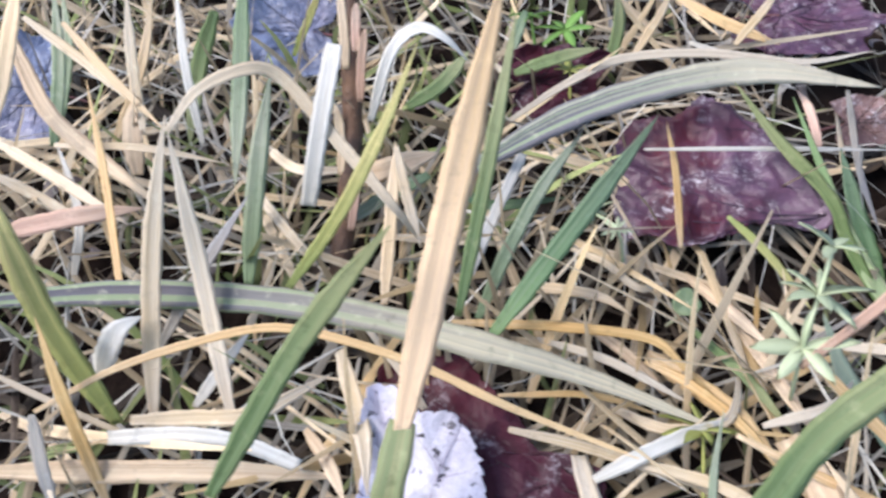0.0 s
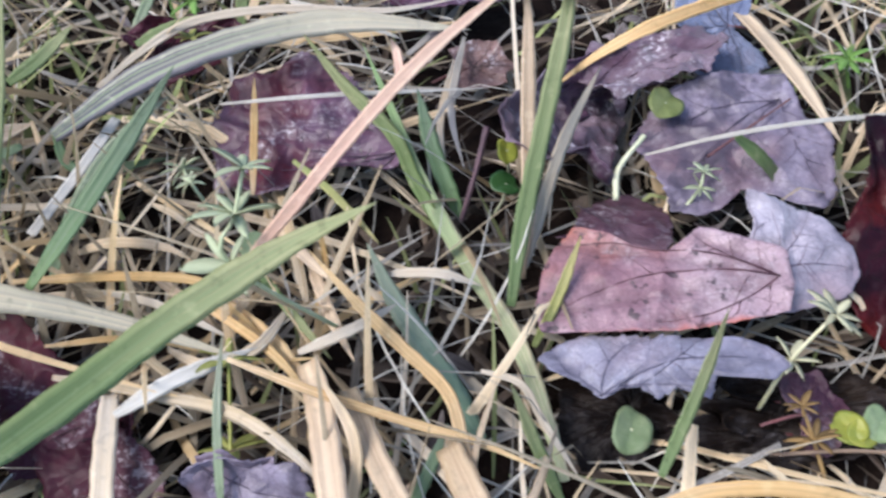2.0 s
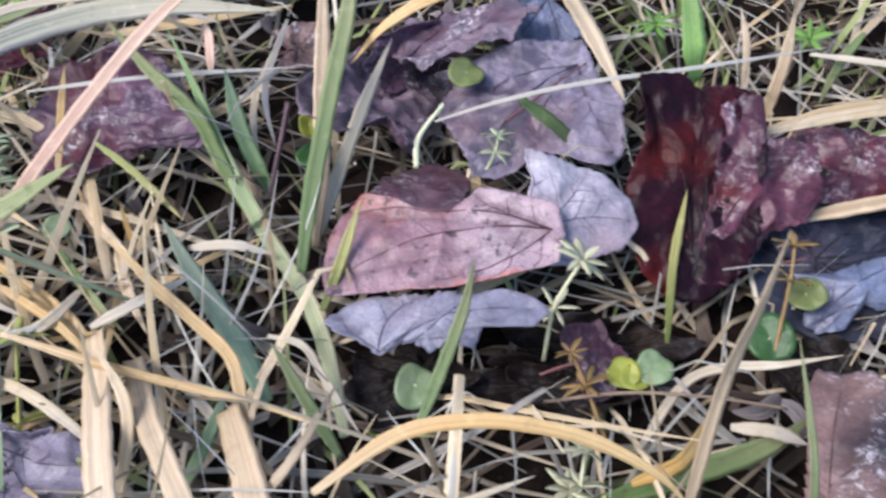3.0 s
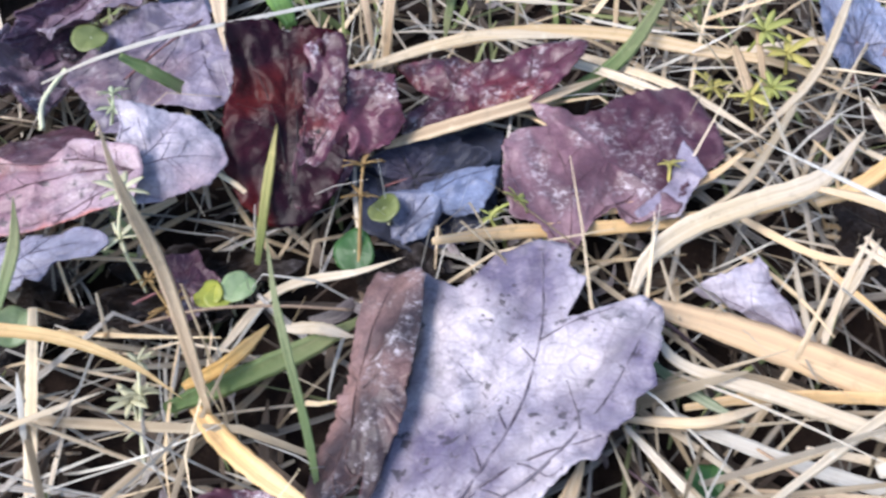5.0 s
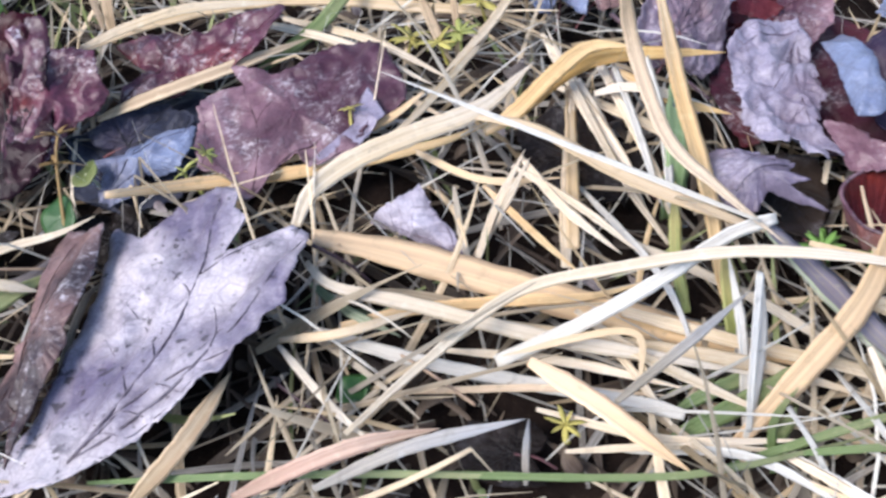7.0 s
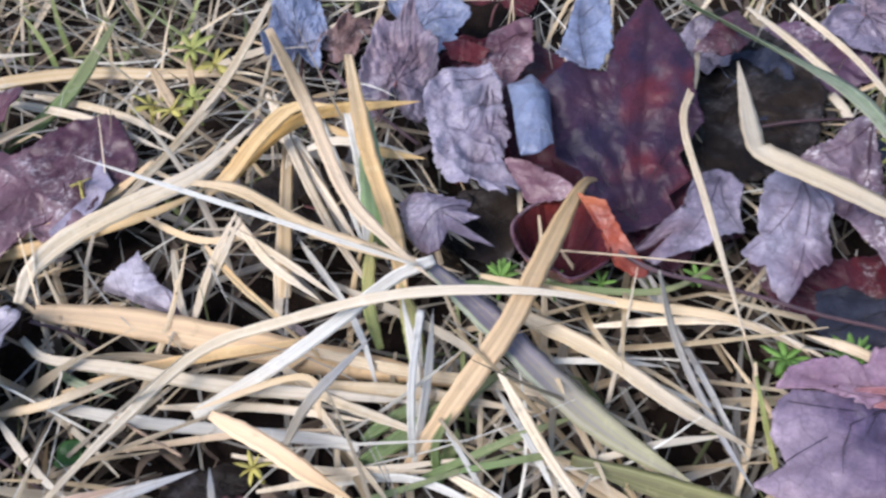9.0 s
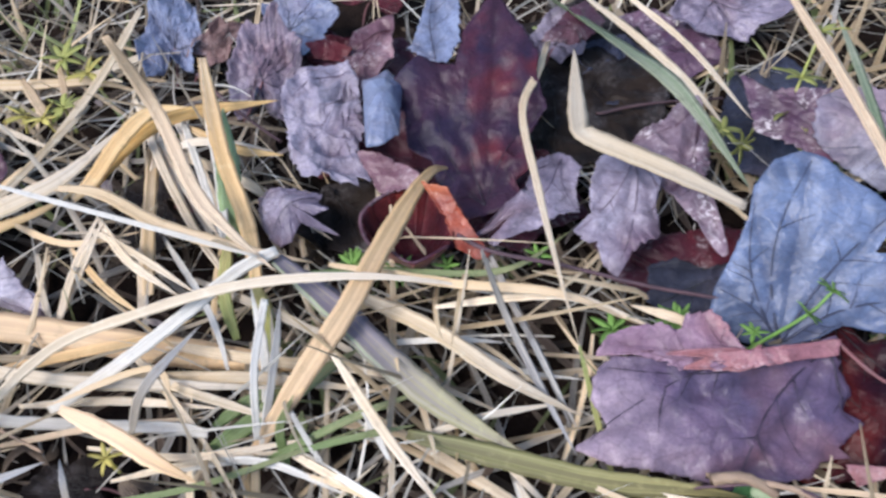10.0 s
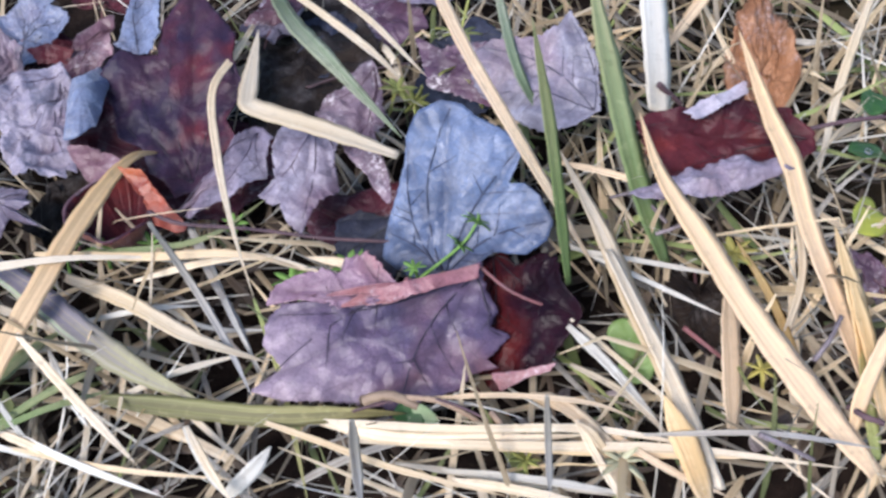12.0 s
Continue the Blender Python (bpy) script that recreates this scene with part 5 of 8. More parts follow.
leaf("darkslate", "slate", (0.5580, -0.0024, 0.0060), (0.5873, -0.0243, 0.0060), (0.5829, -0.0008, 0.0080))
leaf("orangebrown", "brown", (0.6674, -0.1457, 0.0080), (0.7156, -0.1016, 0.0160), (0.6798, -0.1176, 0.0120))
leaf("slate", "slate", (-0.0269, 0.2076, 0.0100), (-0.0664, 0.2039, 0.0140), (-0.0481, 0.2224, 0.0180))
leaf("slate", "slate", (-0.1107, 0.1802, 0.0080), (-0.1373, 0.1795, 0.0100), (-0.1284, 0.2011, 0.0140))
leaf("wine", "darkred", (0.0245, 0.1835, 0.0100), (0.0607, 0.1934, 0.0140), (0.0423, 0.1987, 0.0180))
leaf("plum", "slate", (0.1022, 0.2220, 0.0100), (0.1618, 0.2170, 0.0140), (0.1336, 0.2345, 0.0180))
leaf("brown", "brown", (0.1276, 0.1746, 0.0080), (0.1501, 0.1747, 0.0100), (0.1391, 0.1834, 0.0120))
leaf("plum", "plum", (0.1846, 0.1682, 0.0100), (0.1534, 0.1505, 0.0200), (0.1708, 0.1646, 0.0240))
leaf("lavender", "plum", (0.0541, 0.0386, 0.0060), (0.0851, 0.0409, 0.0120), (0.0672, 0.0477, 0.0140))
leaf("mauve", "plum", (0.1981, 0.0468, 0.0100), (0.2144, 0.0491, 0.0080), (0.2058, 0.0588, 0.0100))
leaf("gapshade", "gapshade", (0.6078, -0.1741, 0.0040), (0.5891, -0.1988, 0.0040), (0.6078, -0.1946, 0.0040))
leaf("plum", "plum", (0.6439, -0.2153, 0.0060), (0.6452, -0.1989, 0.0100), (0.6495, -0.1988, 0.0120))
leaf("winered", "wine", (0.4753, 0.0470, 0.0080), (0.5031, 0.0436, 0.0140), (0.4935, 0.0535, 0.0140), full=.85)
leaf("lavender", "plum", (0.5508, 0.0041, 0.0100), (0.5751, 0.0166, 0.0140), (0.5684, 0.0011, 0.0120), full=.85)
leaf("winered", "wine", (0.5082, 0.0714, 0.0060), (0.5291, 0.0863, 0.0100), (0.5279, 0.0641, 0.0080), full=.85)
# flat near-black sheets, added as the shade of gaps in the thatch
leaf("gapshade", "gapshade", (0.1836, 0.0548, 0.0010), (0.2388, 0.0512, 0.0020), (0.2131, 0.0630, 0.0030), wrinkle=1.4, edge=.2)
leaf("gapshade", "gapshade", (0.2722, 0.0332, 0.0010), (0.2496, 0.0503, 0.0020), (0.2676, 0.0509, 0.0020), wrinkle=1.4, edge=.2)
leaf("gapshade", "gapshade", (0.4120, 0.0144, 0.0010), (0.3933, 0.0341, 0.0020), (0.4127, 0.0421, 0.0030), wrinkle=.6)
leaf("gapshade", "gapshade", (0.2165, 0.0459, 0.0000), (0.1678, 0.0483, 0.0000), (0.1931, 0.0565, 0.0010), wrinkle=1.4, edge=.2)
leaf("gapshade", "gapshade", (0.4543, -0.0433, 0.0000), (0.4557, -0.0047, 0.0010), (0.4444, -0.0211, 0.0020), wrinkle=1.4, edge=.2)
leaf("gapshade", "gapshade", (0.1750, 0.0578, -0.0000), (0.1378, 0.0502, 0.0000), (0.1588, 0.0666, 0.0010), wrinkle=1.4, edge=.2)
leaf("gapshade", "gapshade", (0.3617, -0.0682, -0.0020), (0.3371, -0.0558, -0.0010), (0.3529, -0.0538, 0.0000), wrinkle=.5)
leaf("gapshade", "gapshade", (0.4219, 0.0015, 0.0000), (0.4079, 0.0212, 0.0010), (0.4199, 0.0259, 0.0020), wrinkle=1.4, edge=.2)
count[0] = 67

# ---- single grass blades ----
grass("peach", 5.89, (-0.0030, 0.0530, 0.0522), (0.0021, 0.0724, 0.0721), (0.0054, 0.0851, 0.0840), (0.0103, 0.1008, 0.1035), (0.0125, 0.1070, 0.1120))
grass("green", 3.55, (0.0087, 0.0909, 0.0287), (0.0152, 0.1204, 0.0540), (0.0198, 0.1424, 0.0739))
grass("stripe", 7.36, (0.0124, 0.1403, 0.0223), (0.0391, 0.1505, 0.0335), (0.0684, 0.1597, 0.0381), (0.0954, 0.1666, 0.0362), (0.1329, 0.1709, 0.0276))
grass("straw", 2.52, (0.0234, 0.1550, 0.0260), (0.0385, 0.1617, 0.0340), (0.0540, 0.1681, 0.0380), (0.0783, 0.1714, 0.0380), (0.1076, 0.1735, 0.0340), (0.1341, 0.1839, 0.0300))
grass("deepgreen", 4.76, (0.0168, 0.0883, 0.0243), (0.0349, 0.1094, 0.0374), (0.0547, 0.1315, 0.0539))
grass("white", 3.02, (0.0120, 0.1079, 0.0203), (0.0200, 0.1296, 0.0190), (0.0278, 0.1488, 0.0197), blunt=True)
grass("stripe", 6.63, (-0.1021, 0.0936, 0.0260), (-0.0701, 0.0943, 0.0300), (-0.0375, 0.0924, 0.0320), (-0.0118, 0.0886, 0.0320), (0.0136, 0.0828, 0.0300), (0.0391, 0.0770, 0.0260), (0.0706, 0.0679, 0.0180))
grass("gold", 1.92, (-0.0815, 0.0670, 0.0260), (-0.0640, 0.0734, 0.0340), (-0.0464, 0.0783, 0.0380), (-0.0311, 0.0809, 0.0400), (-0.0170, 0.0796, 0.0380), (0.0011, 0.0763, 0.0320), (0.0198, 0.0701, 0.0260), (0.0450, 0.0626, 0.0200), (0.0636, 0.0585, 0.0140))
grass("gold", 2.44, (0.0079, 0.0965, 0.0160), (0.0351, 0.0934, 0.0200), (0.0553, 0.0907, 0.0200), (0.0630, 0.0844, 0.0180), (0.0741, 0.0757, 0.0120))
grass("green", 4.15, (-0.0331, 0.0393, 0.0595), (-0.0224, 0.0581, 0.0685), (-0.0130, 0.0666, 0.0798), (-0.0047, 0.0693, 0.0933))
grass("olive", 5.83, (-0.0679, 0.0695, 0.0140), (-0.0764, 0.0799, 0.0400), (-0.0789, 0.0872, 0.0620), (-0.0839, 0.0971, 0.0700))
grass("gold", 3.01, (-0.0677, 0.0529, 0.0100), (-0.0729, 0.0675, 0.0340), (-0.0763, 0.0780, 0.0480))
grass("straw", 4.47, (-0.0608, 0.0712, 0.0120), (-0.0582, 0.0914, 0.0400), (-0.0529, 0.1031, 0.0640), (-0.0510, 0.1102, 0.0720))
grass("straw", 4.06, (-0.0431, 0.0722, 0.0120), (-0.0477, 0.0929, 0.0380), (-0.0492, 0.1021, 0.0600), (-0.0508, 0.1083, 0.0700))
grass("straw", 2.82, (-0.0511, 0.1086, 0.0689), (-0.0454, 0.1161, 0.0732), (-0.0360, 0.1222, 0.0737), (-0.0297, 0.1231, 0.0703), (-0.0203, 0.1159, 0.0629), (-0.0058, 0.1040, 0.0517), (-0.0001, 0.1058, 0.0366))
grass("white", 4.03, (-0.0247, 0.1052, 0.0504), (-0.0217, 0.1170, 0.0651), (-0.0189, 0.1281, 0.0757), blunt=True)
grass("white", 2.96, (-0.0133, 0.1366, 0.0440), (-0.0085, 0.1454, 0.0580), (-0.0020, 0.1500, 0.0620), (0.0048, 0.1486, 0.0600), (0.0105, 0.1476, 0.0540))
grass("olive", 2.89, (-0.0297, 0.0940, 0.0345), (-0.0169, 0.0973, 0.0581), (-0.0076, 0.1057, 0.0760), (-0.0015, 0.1150, 0.0883))
grass("greygreen", 4.66, (-0.0438, 0.1071, 0.0140), (-0.0403, 0.1254, 0.0380), (-0.0369, 0.1418, 0.0540))
grass("pink", 4.72, (-0.1043, 0.1127, 0.0260), (-0.0856, 0.1170, 0.0280), (-0.0700, 0.1219, 0.0260))
grass("tan", 4.11, (-0.1002, 0.1506, 0.0560), (-0.0913, 0.1364, 0.0460), (-0.0821, 0.1295, 0.0400), (-0.0700, 0.1224, 0.0340), (-0.0625, 0.1185, 0.0280))
grass("gold", 2.13, (-0.0733, 0.0982, 0.0140), (-0.0744, 0.1173, 0.0380), (-0.0770, 0.1341, 0.0580))
grass("white", 5.37, (-0.0717, 0.0776, 0.0220), (-0.0654, 0.0820, 0.0340), (-0.0601, 0.0852, 0.0360))
grass("white", 3.64, (-0.0664, 0.0631, 0.0220), (-0.0491, 0.0633, 0.0240), (-0.0374, 0.0624, 0.0220), (-0.0254, 0.0590, 0.0180), blunt=True)
grass("tan", 5.18, (-0.0933, 0.0580, 0.0140), (-0.0658, 0.0578, 0.0160), (-0.0390, 0.0582, 0.0160), (-0.0147, 0.0586, 0.0120))
grass("straw", 3.83, (-0.0655, 0.0703, 0.0140), (-0.0517, 0.0695, 0.0180), (-0.0363, 0.0701, 0.0200), (-0.0201, 0.0822, 0.0160))
grass("greygreen", 4.28, (-0.0457, 0.1650, 0.0600), (-0.0467, 0.1480, 0.0440), (-0.0479, 0.1279, 0.0280))
grass("green", 4.73, (-0.0576, 0.1756, 0.0440), (-0.0635, 0.1662, 0.0300), (-0.0671, 0.1531, 0.0140))
grass("greygreen", 3.97, (0.0017, 0.1416, 0.0180), (-0.0104, 0.1333, 0.0180), (-0.0237, 0.1245, 0.0140))
grass("tan", 6.30, (-0.0196, 0.1421, 0.0140), (-0.0076, 0.1426, 0.0200), (0.0040, 0.1481, 0.0200))
grass("straw", 3.50, (-0.0093, 0.1045, 0.0100), (-0.0080, 0.1231, 0.0240), (-0.0073, 0.1393, 0.0340))
grass("white", 2.35, (-0.0908, 0.1105, 0.0080), (-0.0887, 0.1237, 0.0200), (-0.0953, 0.1398, 0.0300))
grass("straw", 2.96, (-0.1101, 0.1313, 0.0260), (-0.1003, 0.1289, 0.0200), (-0.0879, 0.1245, 0.0140))
grass("straw", 2.74, (-0.1106, 0.1757, 0.0400), (-0.0919, 0.1630, 0.0360), (-0.0724, 0.1469, 0.0340))
grass("greygreen", 3.30, (-0.1073, 0.1575, 0.0100), (-0.1046, 0.1780, 0.0240), (-0.1075, 0.1958, 0.0340))
grass("straw", 2.78, (-0.0905, 0.1558, 0.0100), (-0.0775, 0.1636, 0.0340), (-0.0750, 0.1818, 0.0460))
grass("white", 2.22, (-0.0523, 0.1597, 0.0260), (-0.0506, 0.1762, 0.0360), (-0.0524, 0.1906, 0.0420))
grass("olive", 2.34, (-0.0401, 0.1852, 0.0200), (-0.0327, 0.1942, 0.0340), (-0.0301, 0.1969, 0.0380))
grass("green", 4.22, (-0.0051, 0.1632, 0.0220), (0.0045, 0.1686, 0.0260), (0.0127, 0.1809, 0.0280))
grass("gold", 3.99, (0.0805, 0.2177, 0.0220), (0.0948, 0.2044, 0.0220), (0.1134, 0.1991, 0.0180))
grass("straw", 2.72, (0.0951, 0.1915, 0.0240), (0.1011, 0.1954, 0.0340), (0.1061, 0.2010, 0.0380))
grass("white", 2.36, (0.0782, 0.1852, 0.0300), (0.0971, 0.1794, 0.0260), (0.1125, 0.1767, 0.0200))
grass("green", 4.30, (0.0595, 0.1956, 0.0120), (0.0610, 0.2028, 0.0220), (0.0591, 0.2091, 0.0300))
grass("deepgreen", 2.89, (0.0081, 0.1497, 0.0160), (0.0161, 0.1368, 0.0120), (0.0423, 0.1412, 0.0100))
grass("straw", 2.08, (0.0398, 0.1207, 0.0140), (0.0473, 0.1138, 0.0180), (0.0558, 0.1075, 0.0160), (0.0656, 0.1132, 0.0100))
grass("tan", 3.21, (0.0714, 0.1173, 0.0080), (0.0798, 0.1037, 0.0120), (0.0890, 0.0925, 0.0120))
grass("straw", 2.87, (0.0201, 0.1086, 0.0100), (0.0310, 0.1069, 0.0160), (0.0448, 0.1035, 0.0180), (0.0538, 0.1003, 0.0140))
grass("straw", 2.96, (0.0468, 0.0783, 0.0080), (0.0578, 0.0704, 0.0140), (0.0713, 0.0717, 0.0180), (0.0797, 0.0892, 0.0120))
grass("white", 3.75, (0.0390, 0.0575, 0.0160), (0.0540, 0.0640, 0.0200), (0.0713, 0.0717, 0.0180))
grass("greygreen", 3.81, (0.0148, 0.1009, 0.0099), (0.0222, 0.1155, 0.0209), (0.0314, 0.1322, 0.0259), (0.0440, 0.1526, 0.0247))
grass("white", 1.22, (0.0595, 0.1443, 0.0277), (0.0918, 0.1449, 0.0285), (0.1382, 0.1557, 0.0176))
grass("gold", 2.15, (0.0680, 0.1188, 0.0180), (0.0684, 0.1407, 0.0240), (0.0680, 0.1566, 0.0260))
grass("gold", 1.46, (0.0873, 0.0995, 0.0080), (0.0859, 0.1079, 0.0180))
grass("green", 5.96, (0.0375, 0.0194, 0.0757), (0.0536, 0.0372, 0.0709), (0.0674, 0.0498, 0.0707), (0.0869, 0.0602, 0.0751), (0.1033, 0.0619, 0.0841))
grass("pink", 2.80, (0.0721, 0.0671, 0.0537), (0.0854, 0.0753, 0.0653), (0.1001, 0.0872, 0.0756), (0.1144, 0.0971, 0.0846), (0.1308, 0.1065, 0.0923), (0.1380, 0.1077, 0.0988))
grass("green", 4.83, (0.1340, 0.0788, 0.0172), (0.1384, 0.0965, 0.0258), (0.1459, 0.1191, 0.0383), (0.1552, 0.1468, 0.0546), (0.1491, 0.1361, 0.0748))
grass("tan", 4.39, (0.1380, 0.0875, 0.0161), (0.1413, 0.1034, 0.0234), (0.1433, 0.1240, 0.0330), (0.1466, 0.1544, 0.0449), (0.1438, 0.1553, 0.0589))
grass("straw", 3.89, (0.1391, 0.0904, 0.0168), (0.1437, 0.1022, 0.0199), (0.1540, 0.1243, 0.0277), (0.1648, 0.1387, 0.0403))
grass("green", 4.02, (0.1193, 0.1041, 0.0136), (0.1121, 0.1207, 0.0199), (0.1072, 0.1307, 0.0262), (0.0940, 0.1456, 0.0323), (0.0837, 0.1599, 0.0384))
grass("greenstraw", 4.44, (0.1416, 0.0364, 0.0087), (0.1396, 0.0543, 0.0080), (0.1348, 0.0750, 0.0094), (0.1255, 0.0935, 0.0129), (0.1144, 0.1188, 0.0184), (0.1079, 0.1382, 0.0260), (0.1003, 0.1576, 0.0357))
grass("gold", 3.19, (0.1200, 0.0359, 0.0140), (0.1184, 0.0472, 0.0150), (0.1158, 0.0578, 0.0160), (0.1062, 0.0689, 0.0180), (0.0960, 0.0795, 0.0220), (0.0843, 0.0938, 0.0260))
grass("bluegreen", 5.96, (0.1235, 0.0481, 0.0080), (0.1153, 0.0673, 0.0080), (0.1055, 0.0850, 0.0116), (0.0988, 0.0979, 0.0214))
grass("gold", 2.27, (0.0672, 0.0628, 0.0300), (0.0867, 0.0558, 0.0240), (0.1043, 0.0507, 0.0180), (0.1233, 0.0446, 0.0140), (0.1389, 0.0368, 0.0120))
grass("tan", 6.83, (0.0836, 0.0670, 0.0180), (0.0871, 0.0521, 0.0220), (0.0897, 0.0316, 0.0220), (0.0935, 0.0018, 0.0160), blunt=True)
grass("tan", 5.72, (0.0927, 0.0599, 0.0160), (0.0983, 0.0427, 0.0200), (0.1032, 0.0311, 0.0200), (0.1149, 0.0035, 0.0140), blunt=True)
grass("straw", 5.09, (0.0366, 0.0638, 0.0140), (0.0401, 0.0369, 0.0180), (0.0440, 0.0072, 0.0120), blunt=True)
grass("green", 3.06, (0.1591, 0.0308, 0.0239), (0.1707, 0.0492, 0.0353), (0.1752, 0.0583, 0.0459))
grass("green", 3.01, (0.1402, 0.0318, 0.0080), (0.1345, 0.0412, 0.0197), (0.1288, 0.0501, 0.0338))
grass("olive", 2.76, (0.1386, 0.0686, 0.0140), (0.1452, 0.0775, 0.0240), (0.1513, 0.0887, 0.0320))
grass("gold", 2.87, (0.1375, 0.0118, 0.0443), (0.1537, 0.0183, 0.0503), (0.1669, 0.0182, 0.0533), (0.1787, 0.0157, 0.0534), (0.1907, 0.0117, 0.0506), (0.2020, 0.0055, 0.0448), (0.2087, 0.0005, 0.0360))
grass("orange", 3.69, (0.2319, 0.1780, 0.0352), (0.1869, 0.1470, 0.0498), (0.1650, 0.1368, 0.0480), (0.1524, 0.1412, 0.0299))
grass("tan", 6.16, (0.2287, 0.2068, 0.0080), (0.2271, 0.1530, 0.0249), (0.2272, 0.1140, 0.0312))
grass("brightgreen", 7.86, (0.2479, 0.1178, 0.0329), (0.2465, 0.1248, 0.0441), (0.2553, 0.1530, 0.0404))
grass("white", 1.22, (0.1735, 0.1145, 0.0306), (0.1914, 0.1141, 0.0364), (0.2142, 0.1149, 0.0394), (0.2459, 0.1165, 0.0396), (0.2886, 0.1225, 0.0369))
grass("green", 4.08, (0.1973, 0.1156, 0.0349), (0.2076, 0.1125, 0.0263), (0.2212, 0.1128, 0.0092))
grass("olive", 2.74, (0.2250, 0.0503, 0.0090), (0.2313, 0.0704, 0.0154), (0.2382, 0.0872, 0.0243))
grass("tan", 2.93, (0.2110, 0.0029, 0.0215), (0.2127, 0.0158, 0.0585), (0.2125, 0.0187, 0.0840), (0.2133, 0.0222, 0.0981))
grass("straw", 2.58, (0.2098, 0.0238, 0.0080), (0.2294, 0.0408, 0.0080), (0.2519, 0.0399, 0.0104), (0.2649, 0.0382, 0.0152))
grass("deepgreen", 4.93, (0.1251, 0.1146, 0.0080), (0.1187, 0.1305, 0.0180), (0.1152, 0.1483, 0.0260))
grass("deepgreen", 3.16, (0.1035, 0.0301, 0.0060), (0.1093, 0.0387, 0.0100), (0.1156, 0.0496, 0.0160))
grass("green", 2.59, (0.0688, 0.0983, 0.0120), (0.0789, 0.0821, 0.0160), (0.0885, 0.0701, 0.0120))
grass("olive", 2.19, (0.0797, 0.1251, 0.0240), (0.0892, 0.1171, 0.0200), (0.1018, 0.1040, 0.0120))
grass("straw", 2.70, (0.1039, 0.0929, 0.0140), (0.1164, 0.0895, 0.0180), (0.1277, 0.0874, 0.0140))
grass("greygreen", 2.07, (0.0639, 0.0335, 0.0100), (0.0635, 0.0539, 0.0200), (0.0657, 0.0688, 0.0300))
grass("straw", 2.82, (0.0440, 0.0634, 0.0140), (0.0658, 0.0550, 0.0200), (0.0809, 0.0436, 0.0200), (0.0913, 0.0328, 0.0140))
grass("gold", 5.12, (0.0571, 0.0919, 0.0100), (0.0733, 0.0756, 0.0140), (0.0834, 0.0643, 0.0120))
grass("straw", 2.82, (0.0806, 0.0715, 0.0140), (0.0957, 0.0744, 0.0200), (0.1056, 0.0837, 0.0140))
grass("tan", 2.27, (0.1185, 0.0184, 0.0140), (0.1309, 0.0285, 0.0200), (0.1413, 0.0483, 0.0140))
grass("straw", 2.82, (0.0906, 0.0238, 0.0120), (0.0946, 0.0433, 0.0220), (0.0865, 0.0602, 0.0260))
grass("tan", 7.55, (0.1152, 0.0451, 0.0140), (0.1205, 0.0270, 0.0180), (0.1234, 0.0151, 0.0180), (0.1305, -0.0140, 0.0120), blunt=True)
grass("straw", 1.96, (0.1247, 0.0632, 0.0140), (0.1336, 0.0581, 0.0160), (0.1382, 0.0499, 0.0120), (0.1453, 0.0368, 0.0080))
grass("tan", 1.56, (0.1261, 0.0274, 0.0060), (0.1203, 0.0386, 0.0140), (0.1284, 0.0595, 0.0200))
grass("white", 1.54, (0.1636, 0.0128, 0.0080), (0.1663, 0.0260, 0.0200))
grass("straw", 1.54, (0.1525, 0.0153, 0.0100), (0.1657, 0.0157, 0.0140), (0.1844, 0.0200, 0.0120))
grass("green", 2.86, (0.3072, 0.1345, 0.0300), (0.3018, 0.1314, 0.0200), (0.2981, 0.1267, 0.0080))
grass("straw", 3.29, (0.2684, 0.1059, 0.0220), (0.2879, 0.1055, 0.0260), (0.3073, 0.1038, 0.0280), (0.3367, 0.0975, 0.0260))
grass("straw", 2.12, (0.2921, 0.1336, 0.0240), (0.3149, 0.1258, 0.0240), (0.3436, 0.1191, 0.0200))
grass("tan", 3.80, (0.2763, 0.1204, 0.0100), (0.2803, 0.1278, 0.0260), (0.2860, 0.1411, 0.0360))
grass("tan", 2.51, (0.2734, 0.1287, 0.0100), (0.2737, 0.1393, 0.0240), (0.2743, 0.1511, 0.0300))
grass("green", 5.80, (0.1973, 0.0133, 0.0080), (0.2199, 0.0157, 0.0120), (0.2396, 0.0194, 0.0140), (0.2529, 0.0254, 0.0120))
grass("orange", 3.65, (0.2042, 0.0140, 0.0160), (0.2160, 0.0169, 0.0180), (0.2266, 0.0273, 0.0140))
grass("straw", 3.21, (0.2304, 0.0238, 0.0160), (0.2391, 0.0206, 0.0180), (0.2475, 0.0179, 0.0140))
grass("green", 2.00, (0.2316, -0.0184, 0.0100), (0.2325, -0.0087, 0.0240), (0.2325, 0.0035, 0.0400), (0.2324, 0.0135, 0.0480), (0.2333, 0.0264, 0.0540))
grass("orange", 5.10, (0.2061, 0.0089, 0.0140), (0.2149, -0.0065, 0.0200), (0.2257, -0.0197, 0.0220), (0.2343, -0.0272, 0.0200))
grass("straw", 4.51, (0.2675, 0.1073, 0.0204), (0.2947, 0.1144, 0.0184), (0.3240, 0.1151, 0.0165), (0.3519, 0.1085, 0.0146), (0.3776, 0.0959, 0.0129), (0.4028, 0.0835, 0.0112), (0.4194, 0.0639, 0.0097))
grass("tan", 4.19, (0.2679, 0.0815, 0.0120), (0.2868, 0.0808, 0.0160), (0.3143, 0.0823, 0.0180), (0.3418, 0.0890, 0.0160))
grass("gold", 4.13, (0.2718, 0.0333, 0.0271), (0.2932, 0.0384, 0.0165), (0.3258, 0.0353, 0.0119), (0.3666, 0.0298, 0.0133), (0.3889, 0.0268, 0.0208))
